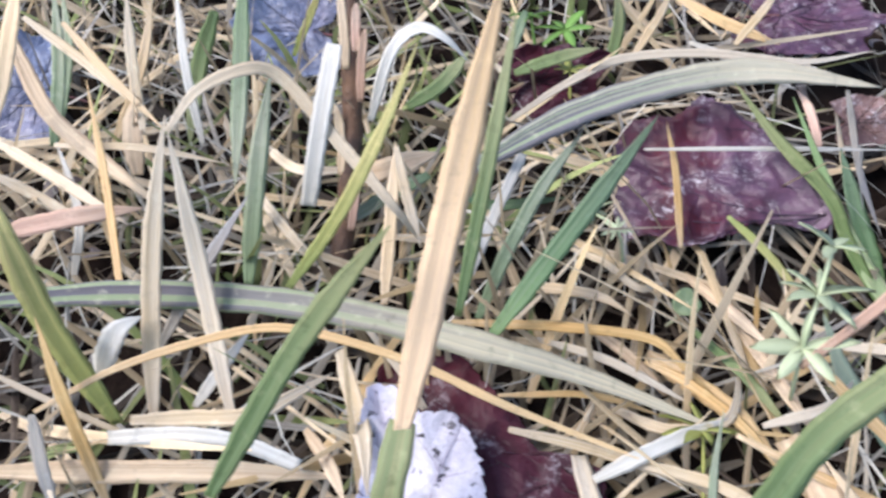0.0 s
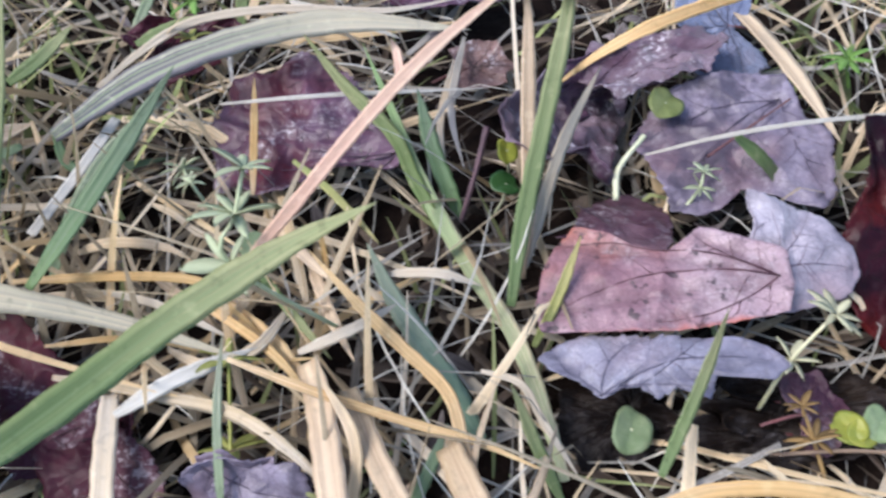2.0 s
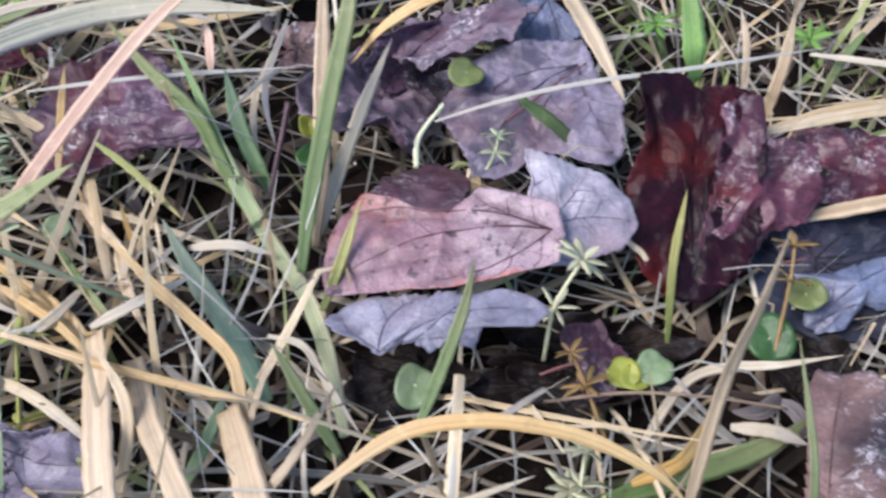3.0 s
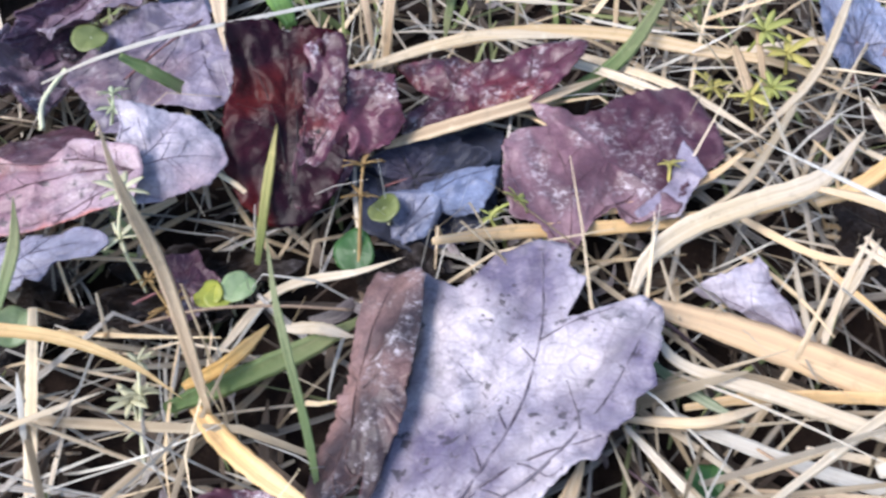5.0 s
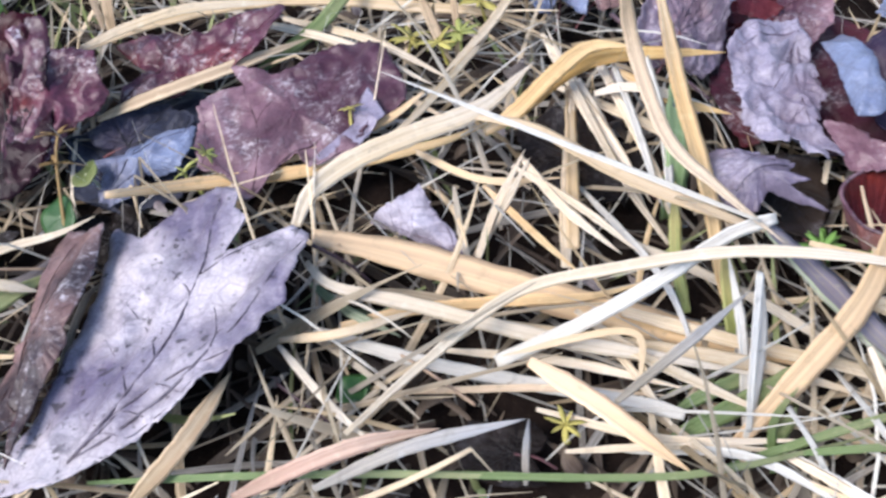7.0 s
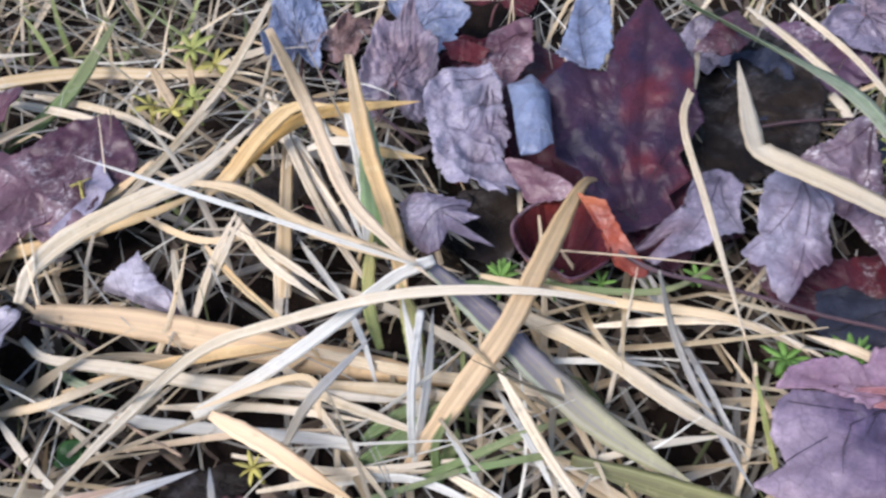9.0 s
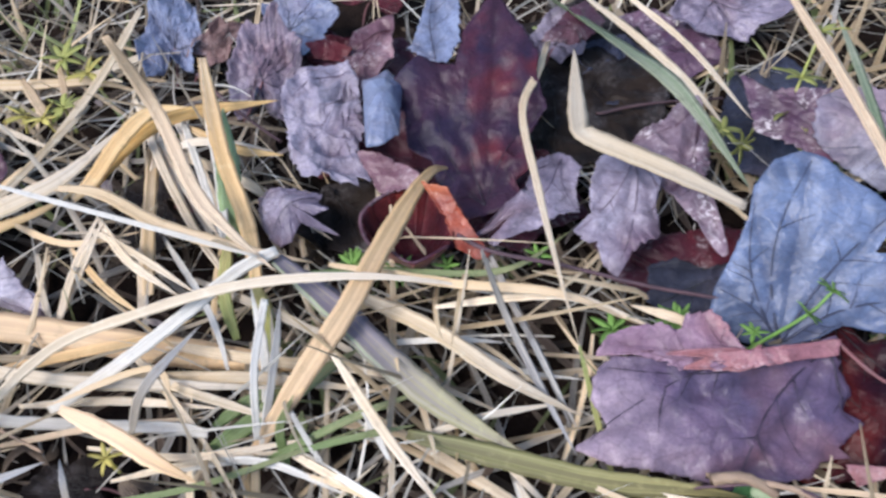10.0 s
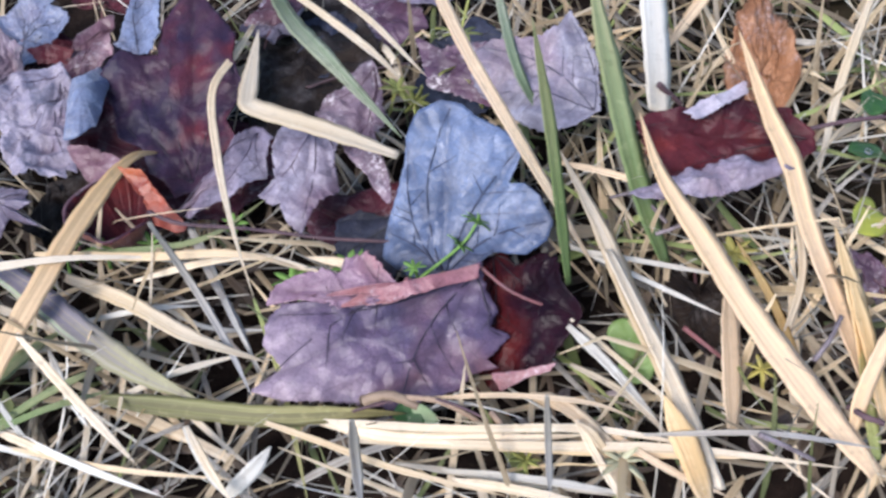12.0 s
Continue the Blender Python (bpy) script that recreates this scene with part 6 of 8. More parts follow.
grass("gold", 5.0, (0.3804, 0.0263, 0.0160), (0.3900, 0.0251, 0.0220), (0.4024, 0.0276, 0.0300), (0.4155, 0.0306, 0.0340), (0.4274, 0.0261, 0.0340))
grass("straw", 6.02, (0.3189, 0.0107, 0.0183), (0.3256, 0.0177, 0.0220), (0.3394, 0.0227, 0.0242), (0.3587, 0.0254, 0.0247), (0.3810, 0.0291, 0.0236), (0.4044, 0.0443, 0.0209))
grass("white", 1.60, (0.4256, -0.0435, 0.0359), (0.4006, -0.0194, 0.0405), (0.3763, 0.0040, 0.0449), (0.3521, 0.0273, 0.0493))
grass("straw", 4.16, (0.3770, 0.0279, 0.0227), (0.3907, 0.0127, 0.0268), (0.4041, -0.0103, 0.0275), (0.4199, -0.0267, 0.0248), (0.4401, -0.0415, 0.0188))
grass("peach", 9.17, (0.3226, 0.0059, 0.0175), (0.3431, -0.0047, 0.0128), (0.3684, -0.0230, 0.0097), (0.3920, -0.0415, 0.0081), (0.4142, -0.0583, 0.0080), (0.4325, -0.0743, 0.0095))
grass("gold", 3.24, (0.3225, -0.0189, 0.0090), (0.3422, -0.0208, 0.0085), (0.3664, -0.0276, 0.0093), (0.3865, -0.0352, 0.0115), (0.4014, -0.0386, 0.0151))
grass("straw", 3.92, (0.3187, -0.0034, 0.0200), (0.3237, -0.0121, 0.0180), (0.3434, -0.0255, 0.0170), (0.3663, -0.0428, 0.0170), (0.3893, -0.0567, 0.0160), (0.4162, -0.0726, 0.0140))
grass("white", 3.58, (0.3151, -0.0183, 0.0100), (0.3394, -0.0367, 0.0093), (0.3630, -0.0523, 0.0097), (0.3850, -0.0667, 0.0111), (0.3930, -0.0743, 0.0137), blunt=True)
grass("straw", 2.99, (0.3159, -0.0519, 0.0160), (0.3375, -0.0443, 0.0220), (0.3643, -0.0368, 0.0280), (0.3878, -0.0409, 0.0320), (0.4174, -0.0484, 0.0340), (0.4450, -0.0599, 0.0320), (0.4656, -0.0697, 0.0260), (0.4845, -0.0799, 0.0180))
grass("white", 3.78, (0.3561, -0.0463, 0.0150), (0.3778, -0.0475, 0.0224), (0.3997, -0.0455, 0.0279), (0.4187, -0.0419, 0.0316), (0.4314, -0.0425, 0.0334), blunt=True)
grass("greystem", 3.18, (0.3060, -0.0631, 0.0187), (0.3292, -0.0633, 0.0238), (0.3553, -0.0666, 0.0252))
grass("greystem", 2.53, (0.3764, -0.0690, 0.0224), (0.3874, -0.0700, 0.0414), (0.4058, -0.0654, 0.0486))
grass("pink", 3.95, (0.2878, -0.0578, 0.0160), (0.3050, -0.0584, 0.0220), (0.3204, -0.0591, 0.0240), (0.3372, -0.0600, 0.0200))
grass("peach", 4.8, (0.3618, -0.0531, 0.0240), (0.3722, -0.0667, 0.0220), (0.3798, -0.0788, 0.0200), (0.3868, -0.0876, 0.0160))
grass("tan", 4.65, (0.2641, -0.0491, 0.0120), (0.2798, -0.0415, 0.0180), (0.2934, -0.0261, 0.0160))
grass("straw", 2.15, (0.3057, -0.0206, 0.0120), (0.3143, -0.0425, 0.0140), (0.3222, -0.0569, 0.0140))
grass("straw", 2.59, (0.3061, -0.0191, 0.0120), (0.3223, -0.0265, 0.0180), (0.3438, -0.0246, 0.0140))
grass("greygreen", 2.67, (0.3180, -0.0009, 0.0060), (0.3252, -0.0155, 0.0100), (0.3367, -0.0273, 0.0080))
grass("green", 1.78, (0.2542, -0.0396, 0.0100), (0.2924, -0.0532, 0.0140), (0.3285, -0.0660, 0.0140), (0.3642, -0.0792, 0.0100))
grass("gold", 2.38, (0.3687, 0.0476, 0.0180), (0.3540, 0.0422, 0.0160), (0.3318, 0.0400, 0.0140), (0.3074, 0.0412, 0.0120))
grass("straw", 2.75, (0.3862, 0.0116, 0.0180), (0.3900, -0.0093, 0.0180), (0.3997, -0.0275, 0.0140))
grass("white", 2.59, (0.4242, 0.0333, 0.0260), (0.4214, 0.0085, 0.0200), (0.4183, -0.0165, 0.0120))
grass("white", 3.17, (0.4325, 0.0291, 0.0280), (0.4270, 0.0046, 0.0240), (0.4185, -0.0199, 0.0160), blunt=True)
grass("straw", 2.26, (0.3578, 0.0325, 0.0120), (0.3741, 0.0107, 0.0140), (0.3966, 0.0026, 0.0140))
grass("straw", 2.51, (0.3625, -0.0106, 0.0060), (0.3760, -0.0009, 0.0140), (0.3882, 0.0090, 0.0200))
grass("straw", 3.55, (0.4130, 0.0337, 0.0180), (0.3974, 0.0018, 0.0120), (0.3863, -0.0248, 0.0060))
grass("straw", 2.71, (0.4121, 0.0566, 0.0200), (0.4113, 0.0266, 0.0180), (0.4131, -0.0038, 0.0120))
grass("straw", 2.65, (0.3965, 0.0652, 0.0180), (0.3623, 0.0353, 0.0220), (0.3462, 0.0289, 0.0200))
grass("tan", 3.68, (0.3793, 0.0822, 0.0260), (0.3811, 0.0710, 0.0180), (0.3833, 0.0654, 0.0100))
grass("gold", 5.37, (0.4379, 0.0339, 0.0440), (0.4305, 0.0042, 0.0340), (0.4271, -0.0219, 0.0220), (0.4205, -0.0423, 0.0140), (0.4186, -0.0539, 0.0080))
grass("olive", 3.84, (0.4098, -0.0473, 0.0080), (0.4125, -0.0339, 0.0140), (0.4230, -0.0127, 0.0180))
grass("white", 2.38, (0.4040, -0.0843, 0.0100), (0.4166, -0.0672, 0.0180), (0.4266, -0.0500, 0.0220))
grass("straw", 1.85, (0.3869, -0.0636, 0.0160), (0.3871, -0.0541, 0.0240), (0.3564, -0.0475, 0.0200))
grass("tan", 4.27, (0.4146, 0.0201, 0.0737), (0.4180, 0.0132, 0.0488), (0.4179, -0.0109, 0.0360), (0.4219, -0.0307, 0.0354), (0.4285, -0.0500, 0.0340))
grass("mauvegrey", 8.44, (0.4302, -0.0422, 0.0295), (0.4384, -0.0602, 0.0227), (0.4453, -0.0822, 0.0183), (0.4533, -0.1027, 0.0162), (0.4639, -0.1235, 0.0165))
grass("peach", 6.42, (0.4024, -0.0835, 0.0091), (0.4234, -0.0755, 0.0215), (0.4411, -0.0672, 0.0282), (0.4620, -0.0513, 0.0292), (0.4839, -0.0335, 0.0245), (0.4955, -0.0270, 0.0141))
grass("straw", 4.76, (0.4466, -0.0499, 0.0084), (0.4603, -0.0797, 0.0183), (0.4707, -0.1035, 0.0187), (0.4850, -0.1203, 0.0096))
grass("straw", 2.44, (0.4649, -0.0724, 0.0160), (0.4846, -0.0832, 0.0200), (0.4987, -0.0913, 0.0200), (0.5089, -0.1027, 0.0180), (0.5165, -0.1110, 0.0140))
grass("straw", 2.60, (0.5560, 0.0072, 0.0197), (0.5355, -0.0160, 0.0280), (0.5192, -0.0323, 0.0324), (0.5068, -0.0606, 0.0329), (0.4982, -0.0844, 0.0293), (0.4916, -0.1065, 0.0217))
grass("olive", 1.65, (0.4916, -0.1065, 0.0218), (0.4850, -0.1291, 0.0100), (0.4733, -0.1627, 0.0080))
grass("straw", 6.09, (0.5509, -0.0989, 0.0349), (0.5377, -0.0810, 0.0406), (0.5253, -0.0633, 0.0437), (0.5230, -0.0588, 0.0444), (0.5258, -0.0522, 0.0427), (0.5445, -0.0228, 0.0385))
grass("greygreen", 7.63, (0.5730, 0.0381, 0.0086), (0.5527, -0.0335, 0.0449), (0.5487, -0.0678, 0.0540), (0.5555, -0.0944, 0.0359))
grass("straw", 2.53, (0.5694, -0.0139, 0.0440), (0.5776, -0.0404, 0.0360), (0.5830, -0.0679, 0.0240))
grass("straw", 3.03, (0.5611, -0.0051, 0.0400), (0.5667, -0.0281, 0.0360), (0.5734, -0.0486, 0.0280), (0.5771, -0.0636, 0.0200))
grass("tan", 4.28, (0.5924, -0.0576, 0.0633), (0.5797, -0.0955, 0.0615), (0.5760, -0.1198, 0.0525), (0.5772, -0.1373, 0.0363), (0.5789, -0.1623, 0.0131))
grass("green", 4.21, (0.5668, -0.1604, 0.0209), (0.5782, -0.1379, 0.0558), (0.5831, -0.1233, 0.0859))
grass("greygreen", 3.80, (0.6004, -0.1065, 0.0264), (0.6005, -0.0941, 0.0400), (0.6211, -0.0572, 0.0416))
grass("green", 8.60, (0.5996, -0.1693, 0.0087), (0.5998, -0.1582, 0.0234), (0.6047, -0.1431, 0.0356), (0.6159, -0.1216, 0.0453), (0.6383, -0.0859, 0.0524))
grass("white", 10.34, (0.6267, -0.1337, 0.0300), (0.6438, -0.1130, 0.0380), (0.6721, -0.0751, 0.0600), blunt=True)
grass("peach", 7.20, (0.6080, -0.2386, 0.0100), (0.6184, -0.2144, 0.0200), (0.6275, -0.1916, 0.0300), (0.6346, -0.1767, 0.0380), (0.6393, -0.1624, 0.0440), (0.6508, -0.1385, 0.0520))
grass("peach", 9.20, (0.5939, -0.2477, 0.0120), (0.5929, -0.2279, 0.0200), (0.5949, -0.2011, 0.0280), (0.5994, -0.1770, 0.0340), (0.6026, -0.1574, 0.0400), (0.6087, -0.1411, 0.0480))
grass("tan", 6.25, (0.5756, -0.2173, 0.0100), (0.5910, -0.2000, 0.0180), (0.6043, -0.1857, 0.0220))
grass("straw", 6.60, (0.5591, -0.2257, 0.0100), (0.5691, -0.2000, 0.0180), (0.5750, -0.1777, 0.0240), (0.5848, -0.1528, 0.0260), (0.5940, -0.1243, 0.0280))
grass("gold", 7.00, (0.6043, -0.2397, 0.0100), (0.6205, -0.2175, 0.0220), (0.6331, -0.1962, 0.0300))
grass("straw", 4.04, (0.7122, -0.1449, 0.0360), (0.6841, -0.1591, 0.0260), (0.6571, -0.1767, 0.0120))
grass("white", 1.67, (0.5760, -0.1508, 0.0200), (0.5916, -0.1683, 0.0180), (0.6081, -0.1849, 0.0140))
grass("white", 1.66, (0.5770, -0.1472, 0.0180), (0.5879, -0.1725, 0.0160), (0.5985, -0.1933, 0.0120))
grass("straw", 1.57, (0.5602, -0.1688, 0.0200), (0.5639, -0.1861, 0.0160), (0.5691, -0.2122, 0.0100))
grass("gold", 3.51, (0.5976, -0.2233, 0.0120), (0.6084, -0.2002, 0.0180), (0.6158, -0.1782, 0.0200))
grass("darkolive", 5.96, (0.4404, -0.1021, 0.0140), (0.4609, -0.1232, 0.0160), (0.4774, -0.1388, 0.0160), (0.4967, -0.1518, 0.0140), (0.5089, -0.1584, 0.0080))
grass("straw", 2.73, (0.4319, -0.0798, 0.0313), (0.4351, -0.1005, 0.0173), (0.4400, -0.1251, 0.0080))
grass("straw", 2.43, (0.4100, -0.0881, 0.0096), (0.4191, -0.1032, 0.0121), (0.4296, -0.1188, 0.0080))
grass("greystem", 2.35, (0.4785, -0.0775, 0.0413), (0.4791, -0.0888, 0.0234), (0.4783, -0.1080, 0.0143), (0.4760, -0.1298, 0.0139))
grass("straw", 1.80, (0.4713, -0.1325, 0.0140), (0.4840, -0.1536, 0.0180), (0.4967, -0.1724, 0.0160), (0.5163, -0.1953, 0.0120))
grass("straw", 2.41, (0.4870, -0.1469, 0.0140), (0.5146, -0.1735, 0.0180), (0.5446, -0.1960, 0.0160), (0.5683, -0.2204, 0.0120))
grass("straw", 2.68, (0.4916, -0.1568, 0.0120), (0.5240, -0.1858, 0.0160), (0.5589, -0.2130, 0.0140), (0.5906, -0.2425, 0.0100))
grass("tan", 1.52, (0.5150, -0.1626, 0.0180), (0.5320, -0.1760, 0.0200), (0.5488, -0.1912, 0.0180), (0.5576, -0.2022, 0.0120))
grass("straw", 2.09, (0.4578, -0.1301, 0.0220), (0.4572, -0.1435, 0.0200), (0.4574, -0.1534, 0.0160))
grass("greystem", 2.29, (0.5341, -0.1885, 0.0400), (0.5302, -0.1943, 0.0240), (0.5239, -0.2034, 0.0080))
grass("greystem", 3.17, (0.4929, -0.1645, 0.0400), (0.4888, -0.1678, 0.0240), (0.4841, -0.1729, 0.0080))
grass("straw", 2.33, (0.5415, -0.1925, 0.0200), (0.5394, -0.2084, 0.0140), (0.5390, -0.2157, 0.0100))
grass("greystem", 1.42, (0.5518, -0.2064, 0.0220), (0.5754, -0.2253, 0.0240), (0.5970, -0.2444, 0.0180))
grass("tan", 2.39, (0.5908, -0.1255, 0.0260), (0.6028, -0.1478, 0.0280), (0.6127, -0.1713, 0.0240))
grass("straw", 1.79, (0.4982, -0.1683, 0.0080), (0.5191, -0.1919, 0.0120), (0.5399, -0.2127, 0.0100))
grass("straw", 1.93, (0.4465, -0.0694, 0.0100), (0.4582, -0.1190, 0.0140), (0.4676, -0.1533, 0.0100))
grass("straw", 1.55, (0.4101, -0.0946, 0.0100), (0.4351, -0.1239, 0.0140), (0.4609, -0.1462, 0.0100))
grass("green", 1.96, (0.4125, -0.0909, 0.0120), (0.4265, -0.0963, 0.0160), (0.4441, -0.1002, 0.0120))
grass("dewgreen", 7.65, (0.4225, -0.0140, 0.0020), (0.4249, -0.0097, 0.0180), (0.4312, 0.0054, 0.0271), (0.4369, 0.0190, 0.0344))
grass("orange", 4.39, (0.3873, 0.0236, 0.0192), (0.4064, 0.0304, 0.0253), (0.4245, 0.0301, 0.0282), (0.4550, 0.0192, 0.0280))
grass("gold", 3.27, (0.4242, 0.0288, 0.0238), (0.4345, 0.0128, 0.0220), (0.4482, 0.0013, 0.0214))
grass("straw", 2.93, (0.4106, 0.0470, 0.0200), (0.4144, 0.0146, 0.0160), (0.4184, -0.0115, 0.0080))
grass("straw", 3.31, (0.4140, 0.0332, 0.0200), (0.4154, 0.0132, 0.0140), (0.4160, -0.0127, 0.0080))
grass("straw", 2.41, (0.3621, -0.0144, 0.0080), (0.3729, -0.0016, 0.0140), (0.3879, 0.0122, 0.0200))
grass("straw", 3.60, (0.3863, -0.0213, 0.0060), (0.3987, 0.0057, 0.0120), (0.4157, 0.0381, 0.0200))
grass("straw", 3.18, (0.4285, 0.0969, 0.0260), (0.4014, 0.0687, 0.0220), (0.3749, 0.0531, 0.0160))
grass("straw", 2.37, (0.3827, 0.0092, 0.0180), (0.3944, -0.0113, 0.0180), (0.4048, -0.0297, 0.0140))
grass("white", 2.78, (0.4070, -0.0803, 0.0080), (0.4156, -0.0611, 0.0160), (0.4204, -0.0426, 0.0240))
grass("straw", 2.16, (0.3843, -0.0467, 0.0120), (0.3871, -0.0576, 0.0120), (0.3917, -0.0777, 0.0080))
grass("white", 2.04, (0.4332, -0.0756, 0.0120), (0.4332, -0.0943, 0.0140), (0.4332, -0.1092, 0.0100))
grass("green", 3.66, (0.3946, -0.0705, 0.0080), (0.4051, -0.0704, 0.0120), (0.4226, -0.0691, 0.0100))
grass("green", 2.35, (0.3973, -0.0873, 0.0080), (0.4288, -0.0904, 0.0140), (0.4521, -0.0916, 0.0100))
grass("green", 2.64, (0.4080, -0.0919, 0.0060), (0.4111, -0.0832, 0.0140), (0.4183, -0.0792, 0.0200))
grass("straw", 2.04, (0.4389, -0.1023, 0.0100), (0.4601, -0.1079, 0.0140), (0.4826, -0.1141, 0.0100))
grass("greystem", 2.16, (0.4885, -0.0619, 0.0160), (0.4852, -0.0841, 0.0140), (0.4841, -0.1024, 0.0100), (0.4804, -0.1232, 0.0060))
grass("white", 1.87, (0.4446, -0.0707, 0.0100), (0.4640, -0.0830, 0.0140), (0.4782, -0.0900, 0.0100))
grass("tan", 2.45, (0.3927, 0.0904, 0.0220), (0.3884, 0.0724, 0.0140), (0.3846, 0.0642, 0.0060))
grass("green", 4.87, (0.3208, 0.0858, 0.0100), (0.3480, 0.0936, 0.0180), (0.3748, 0.1167, 0.0260))
grass("straw", 3.17, (0.3238, 0.1084, 0.0140), (0.3514, 0.0789, 0.0180), (0.3740, 0.0526, 0.0140))
grass("straw", 2.32, (0.6069, -0.1297, 0.0160), (0.6018, -0.1412, 0.0160), (0.6012, -0.1541, 0.0120))
grass("straw", 2.22, (0.3616, -0.0594, 0.0100), (0.3870, -0.0778, 0.0120), (0.4192, -0.0891, 0.0100))
grass("green", 2.10, (0.4329, -0.0382, 0.0140), (0.4547, -0.0528, 0.0180), (0.4879, -0.0714, 0.0160), (0.5168, -0.0675, 0.0120))
grass("straw", 2.88, (-0.0733, 0.1426, 0.0300), (-0.0746, 0.1529, 0.0440), (-0.0742, 0.1636, 0.0600))
grass("greygreen", 3.77, (-0.1039, 0.1501, 0.0160), (-0.1019, 0.1669, 0.0300), (-0.1028, 0.1830, 0.0440))
grass("straw", 3.82, (-0.0924, 0.1497, 0.0700), (-0.0947, 0.1349, 0.0600), (-0.0981, 0.1251, 0.0500))
grass("white", 2.30, (-0.0573, 0.1392, 0.0300), (-0.0607, 0.1514, 0.0440), (-0.0632, 0.1668, 0.0580))
grass("straw", 2.35, (-0.0968, 0.1693, 0.0440), (-0.0827, 0.1548, 0.0400), (-0.0660, 0.1393, 0.0360))
grass("tan", 5.39, (-0.0755, 0.1357, 0.0220), (-0.0762, 0.1425, 0.0300), (-0.0767, 0.1529, 0.0340))
grass("straw", 1.99, (-0.0931, 0.1348, 0.0340), (-0.0704, 0.1330, 0.0360), (-0.0506, 0.1337, 0.0300))
grass("straw", 3.20, (-0.1138, 0.1428, 0.0260), (-0.0959, 0.1318, 0.0260), (-0.0741, 0.1191, 0.0220))
grass("greystem", 2.89, (-0.0606, 0.0852, 0.0200), (-0.0518, 0.0993, 0.0300), (-0.0407, 0.1160, 0.0400))
grass("white", 2.87, (-0.0514, 0.0740, 0.0140), (-0.0445, 0.0827, 0.0200), (-0.0399, 0.0891, 0.0220))
grass("straw", 4.19, (-0.0192, 0.0882, 0.0160), (-0.0122, 0.0660, 0.0220), (-0.0101, 0.0512, 0.0220))
grass("tan", 3.27, (-0.0259, 0.0697, 0.0120), (-0.0198, 0.0611, 0.0140), (-0.0154, 0.0524, 0.0140))
grass("straw", 2.14, (-0.0832, 0.0673, 0.0220), (-0.0789, 0.0586, 0.0220), (-0.0745, 0.0486, 0.0200))
grass("greystem", 2.77, (-0.0779, 0.0631, 0.0340), (-0.0763, 0.0548, 0.0260), (-0.0762, 0.0491, 0.0140))
grass("straw", 2.75, (-0.0439, 0.1486, 0.0200), (-0.0325, 0.1357, 0.0260), (-0.0166, 0.1396, 0.0220))
grass("straw", 2.61, (-0.0269, 0.1123, 0.0160), (-0.0352, 0.1188, 0.0240), (-0.0481, 0.1335, 0.0280))
grass("straw", 2.90, (-0.0072, 0.1374, 0.0340), (-0.0048, 0.1293, 0.0280), (-0.0001, 0.1155, 0.0200))
grass("greygreen", 3.58, (0.0319, 0.2094, 0.0200), (0.0271, 0.1950, 0.0160), (0.0245, 0.1835, 0.0100))
grass("green", 3.85, (0.0275, 0.1848, 0.0160), (0.0394, 0.1872, 0.0200), (0.0540, 0.1930, 0.0200))
grass("straw", 2.77, (0.0634, 0.1873, 0.0220), (0.0706, 0.1962, 0.0300), (0.0752, 0.2047, 0.0340))
grass("pink", 2.92, (0.1107, 0.1504, 0.0240), (0.1101, 0.1636, 0.0260), (0.1085, 0.1704, 0.0260))
grass("straw", 2.27, (0.1293, 0.1776, 0.0100), (0.1216, 0.1446, 0.0140), (0.1227, 0.1201, 0.0100))
grass("greystem", 2.28, (0.1328, 0.1836, 0.0140), (0.1254, 0.1493, 0.0160), (0.1274, 0.1283, 0.0120))
grass("tan", 2.78, (0.0605, 0.0807, 0.0100), (0.0498, 0.0907, 0.0140), (0.0384, 0.1011, 0.0120))
grass("straw", 2.18, (0.0293, 0.0944, 0.0120), (0.0461, 0.0865, 0.0160), (0.0654, 0.0761, 0.0140))
grass("gold", 2.37, (0.0550, 0.0877, 0.0140), (0.0636, 0.0800, 0.0180), (0.0756, 0.0699, 0.0160), (0.0848, 0.0582, 0.0120))
grass("straw", 2.55, (0.0212, 0.0705, 0.0120), (0.0372, 0.0652, 0.0160), (0.0562, 0.0597, 0.0140), (0.0696, 0.0560, 0.0100))
grass("gold", 1.60, (0.0187, 0.0781, 0.0140), (0.0410, 0.0776, 0.0160), (0.0589, 0.0740, 0.0120))
grass("tan", 3.31, (0.0824, 0.1027, 0.0080), (0.0882, 0.0833, 0.0120), (0.0942, 0.0690, 0.0120))
grass("straw", 2.67, (0.3808, -0.0392, 0.0140), (0.3893, -0.0567, 0.0160), (0.4006, -0.0688, 0.0140), (0.4141, -0.0828, 0.0120))
grass("gold", 2.14, (0.3741, 0.0102, 0.0120), (0.3806, -0.0129, 0.0140), (0.3887, -0.0284, 0.0100))
grass("straw", 2.17, (0.3650, 0.0099, 0.0160), (0.3620, -0.0047, 0.0120), (0.3612, -0.0174, 0.0080))
grass("straw", 2.96, (0.4158, 0.0253, 0.0200), (0.4263, 0.0194, 0.0240), (0.4458, 0.0067, 0.0200))
grass("straw", 2.81, (0.3351, 0.1078, 0.0120), (0.3607, 0.0791, 0.0160), (0.3816, 0.0535, 0.0120))
grass("tan", 3.09, (0.3451, 0.0923, 0.0120), (0.3611, 0.0568, 0.0140), (0.3751, 0.0388, 0.0100))
grass("straw", 3.52, (0.6011, -0.2100, 0.0140), (0.6203, -0.1986, 0.0220), (0.6364, -0.1787, 0.0280))
grass("tan", 3.58, (0.6682, -0.1049, 0.0260), (0.6779, -0.1067, 0.0340), (0.6535, -0.1079, 0.0160))
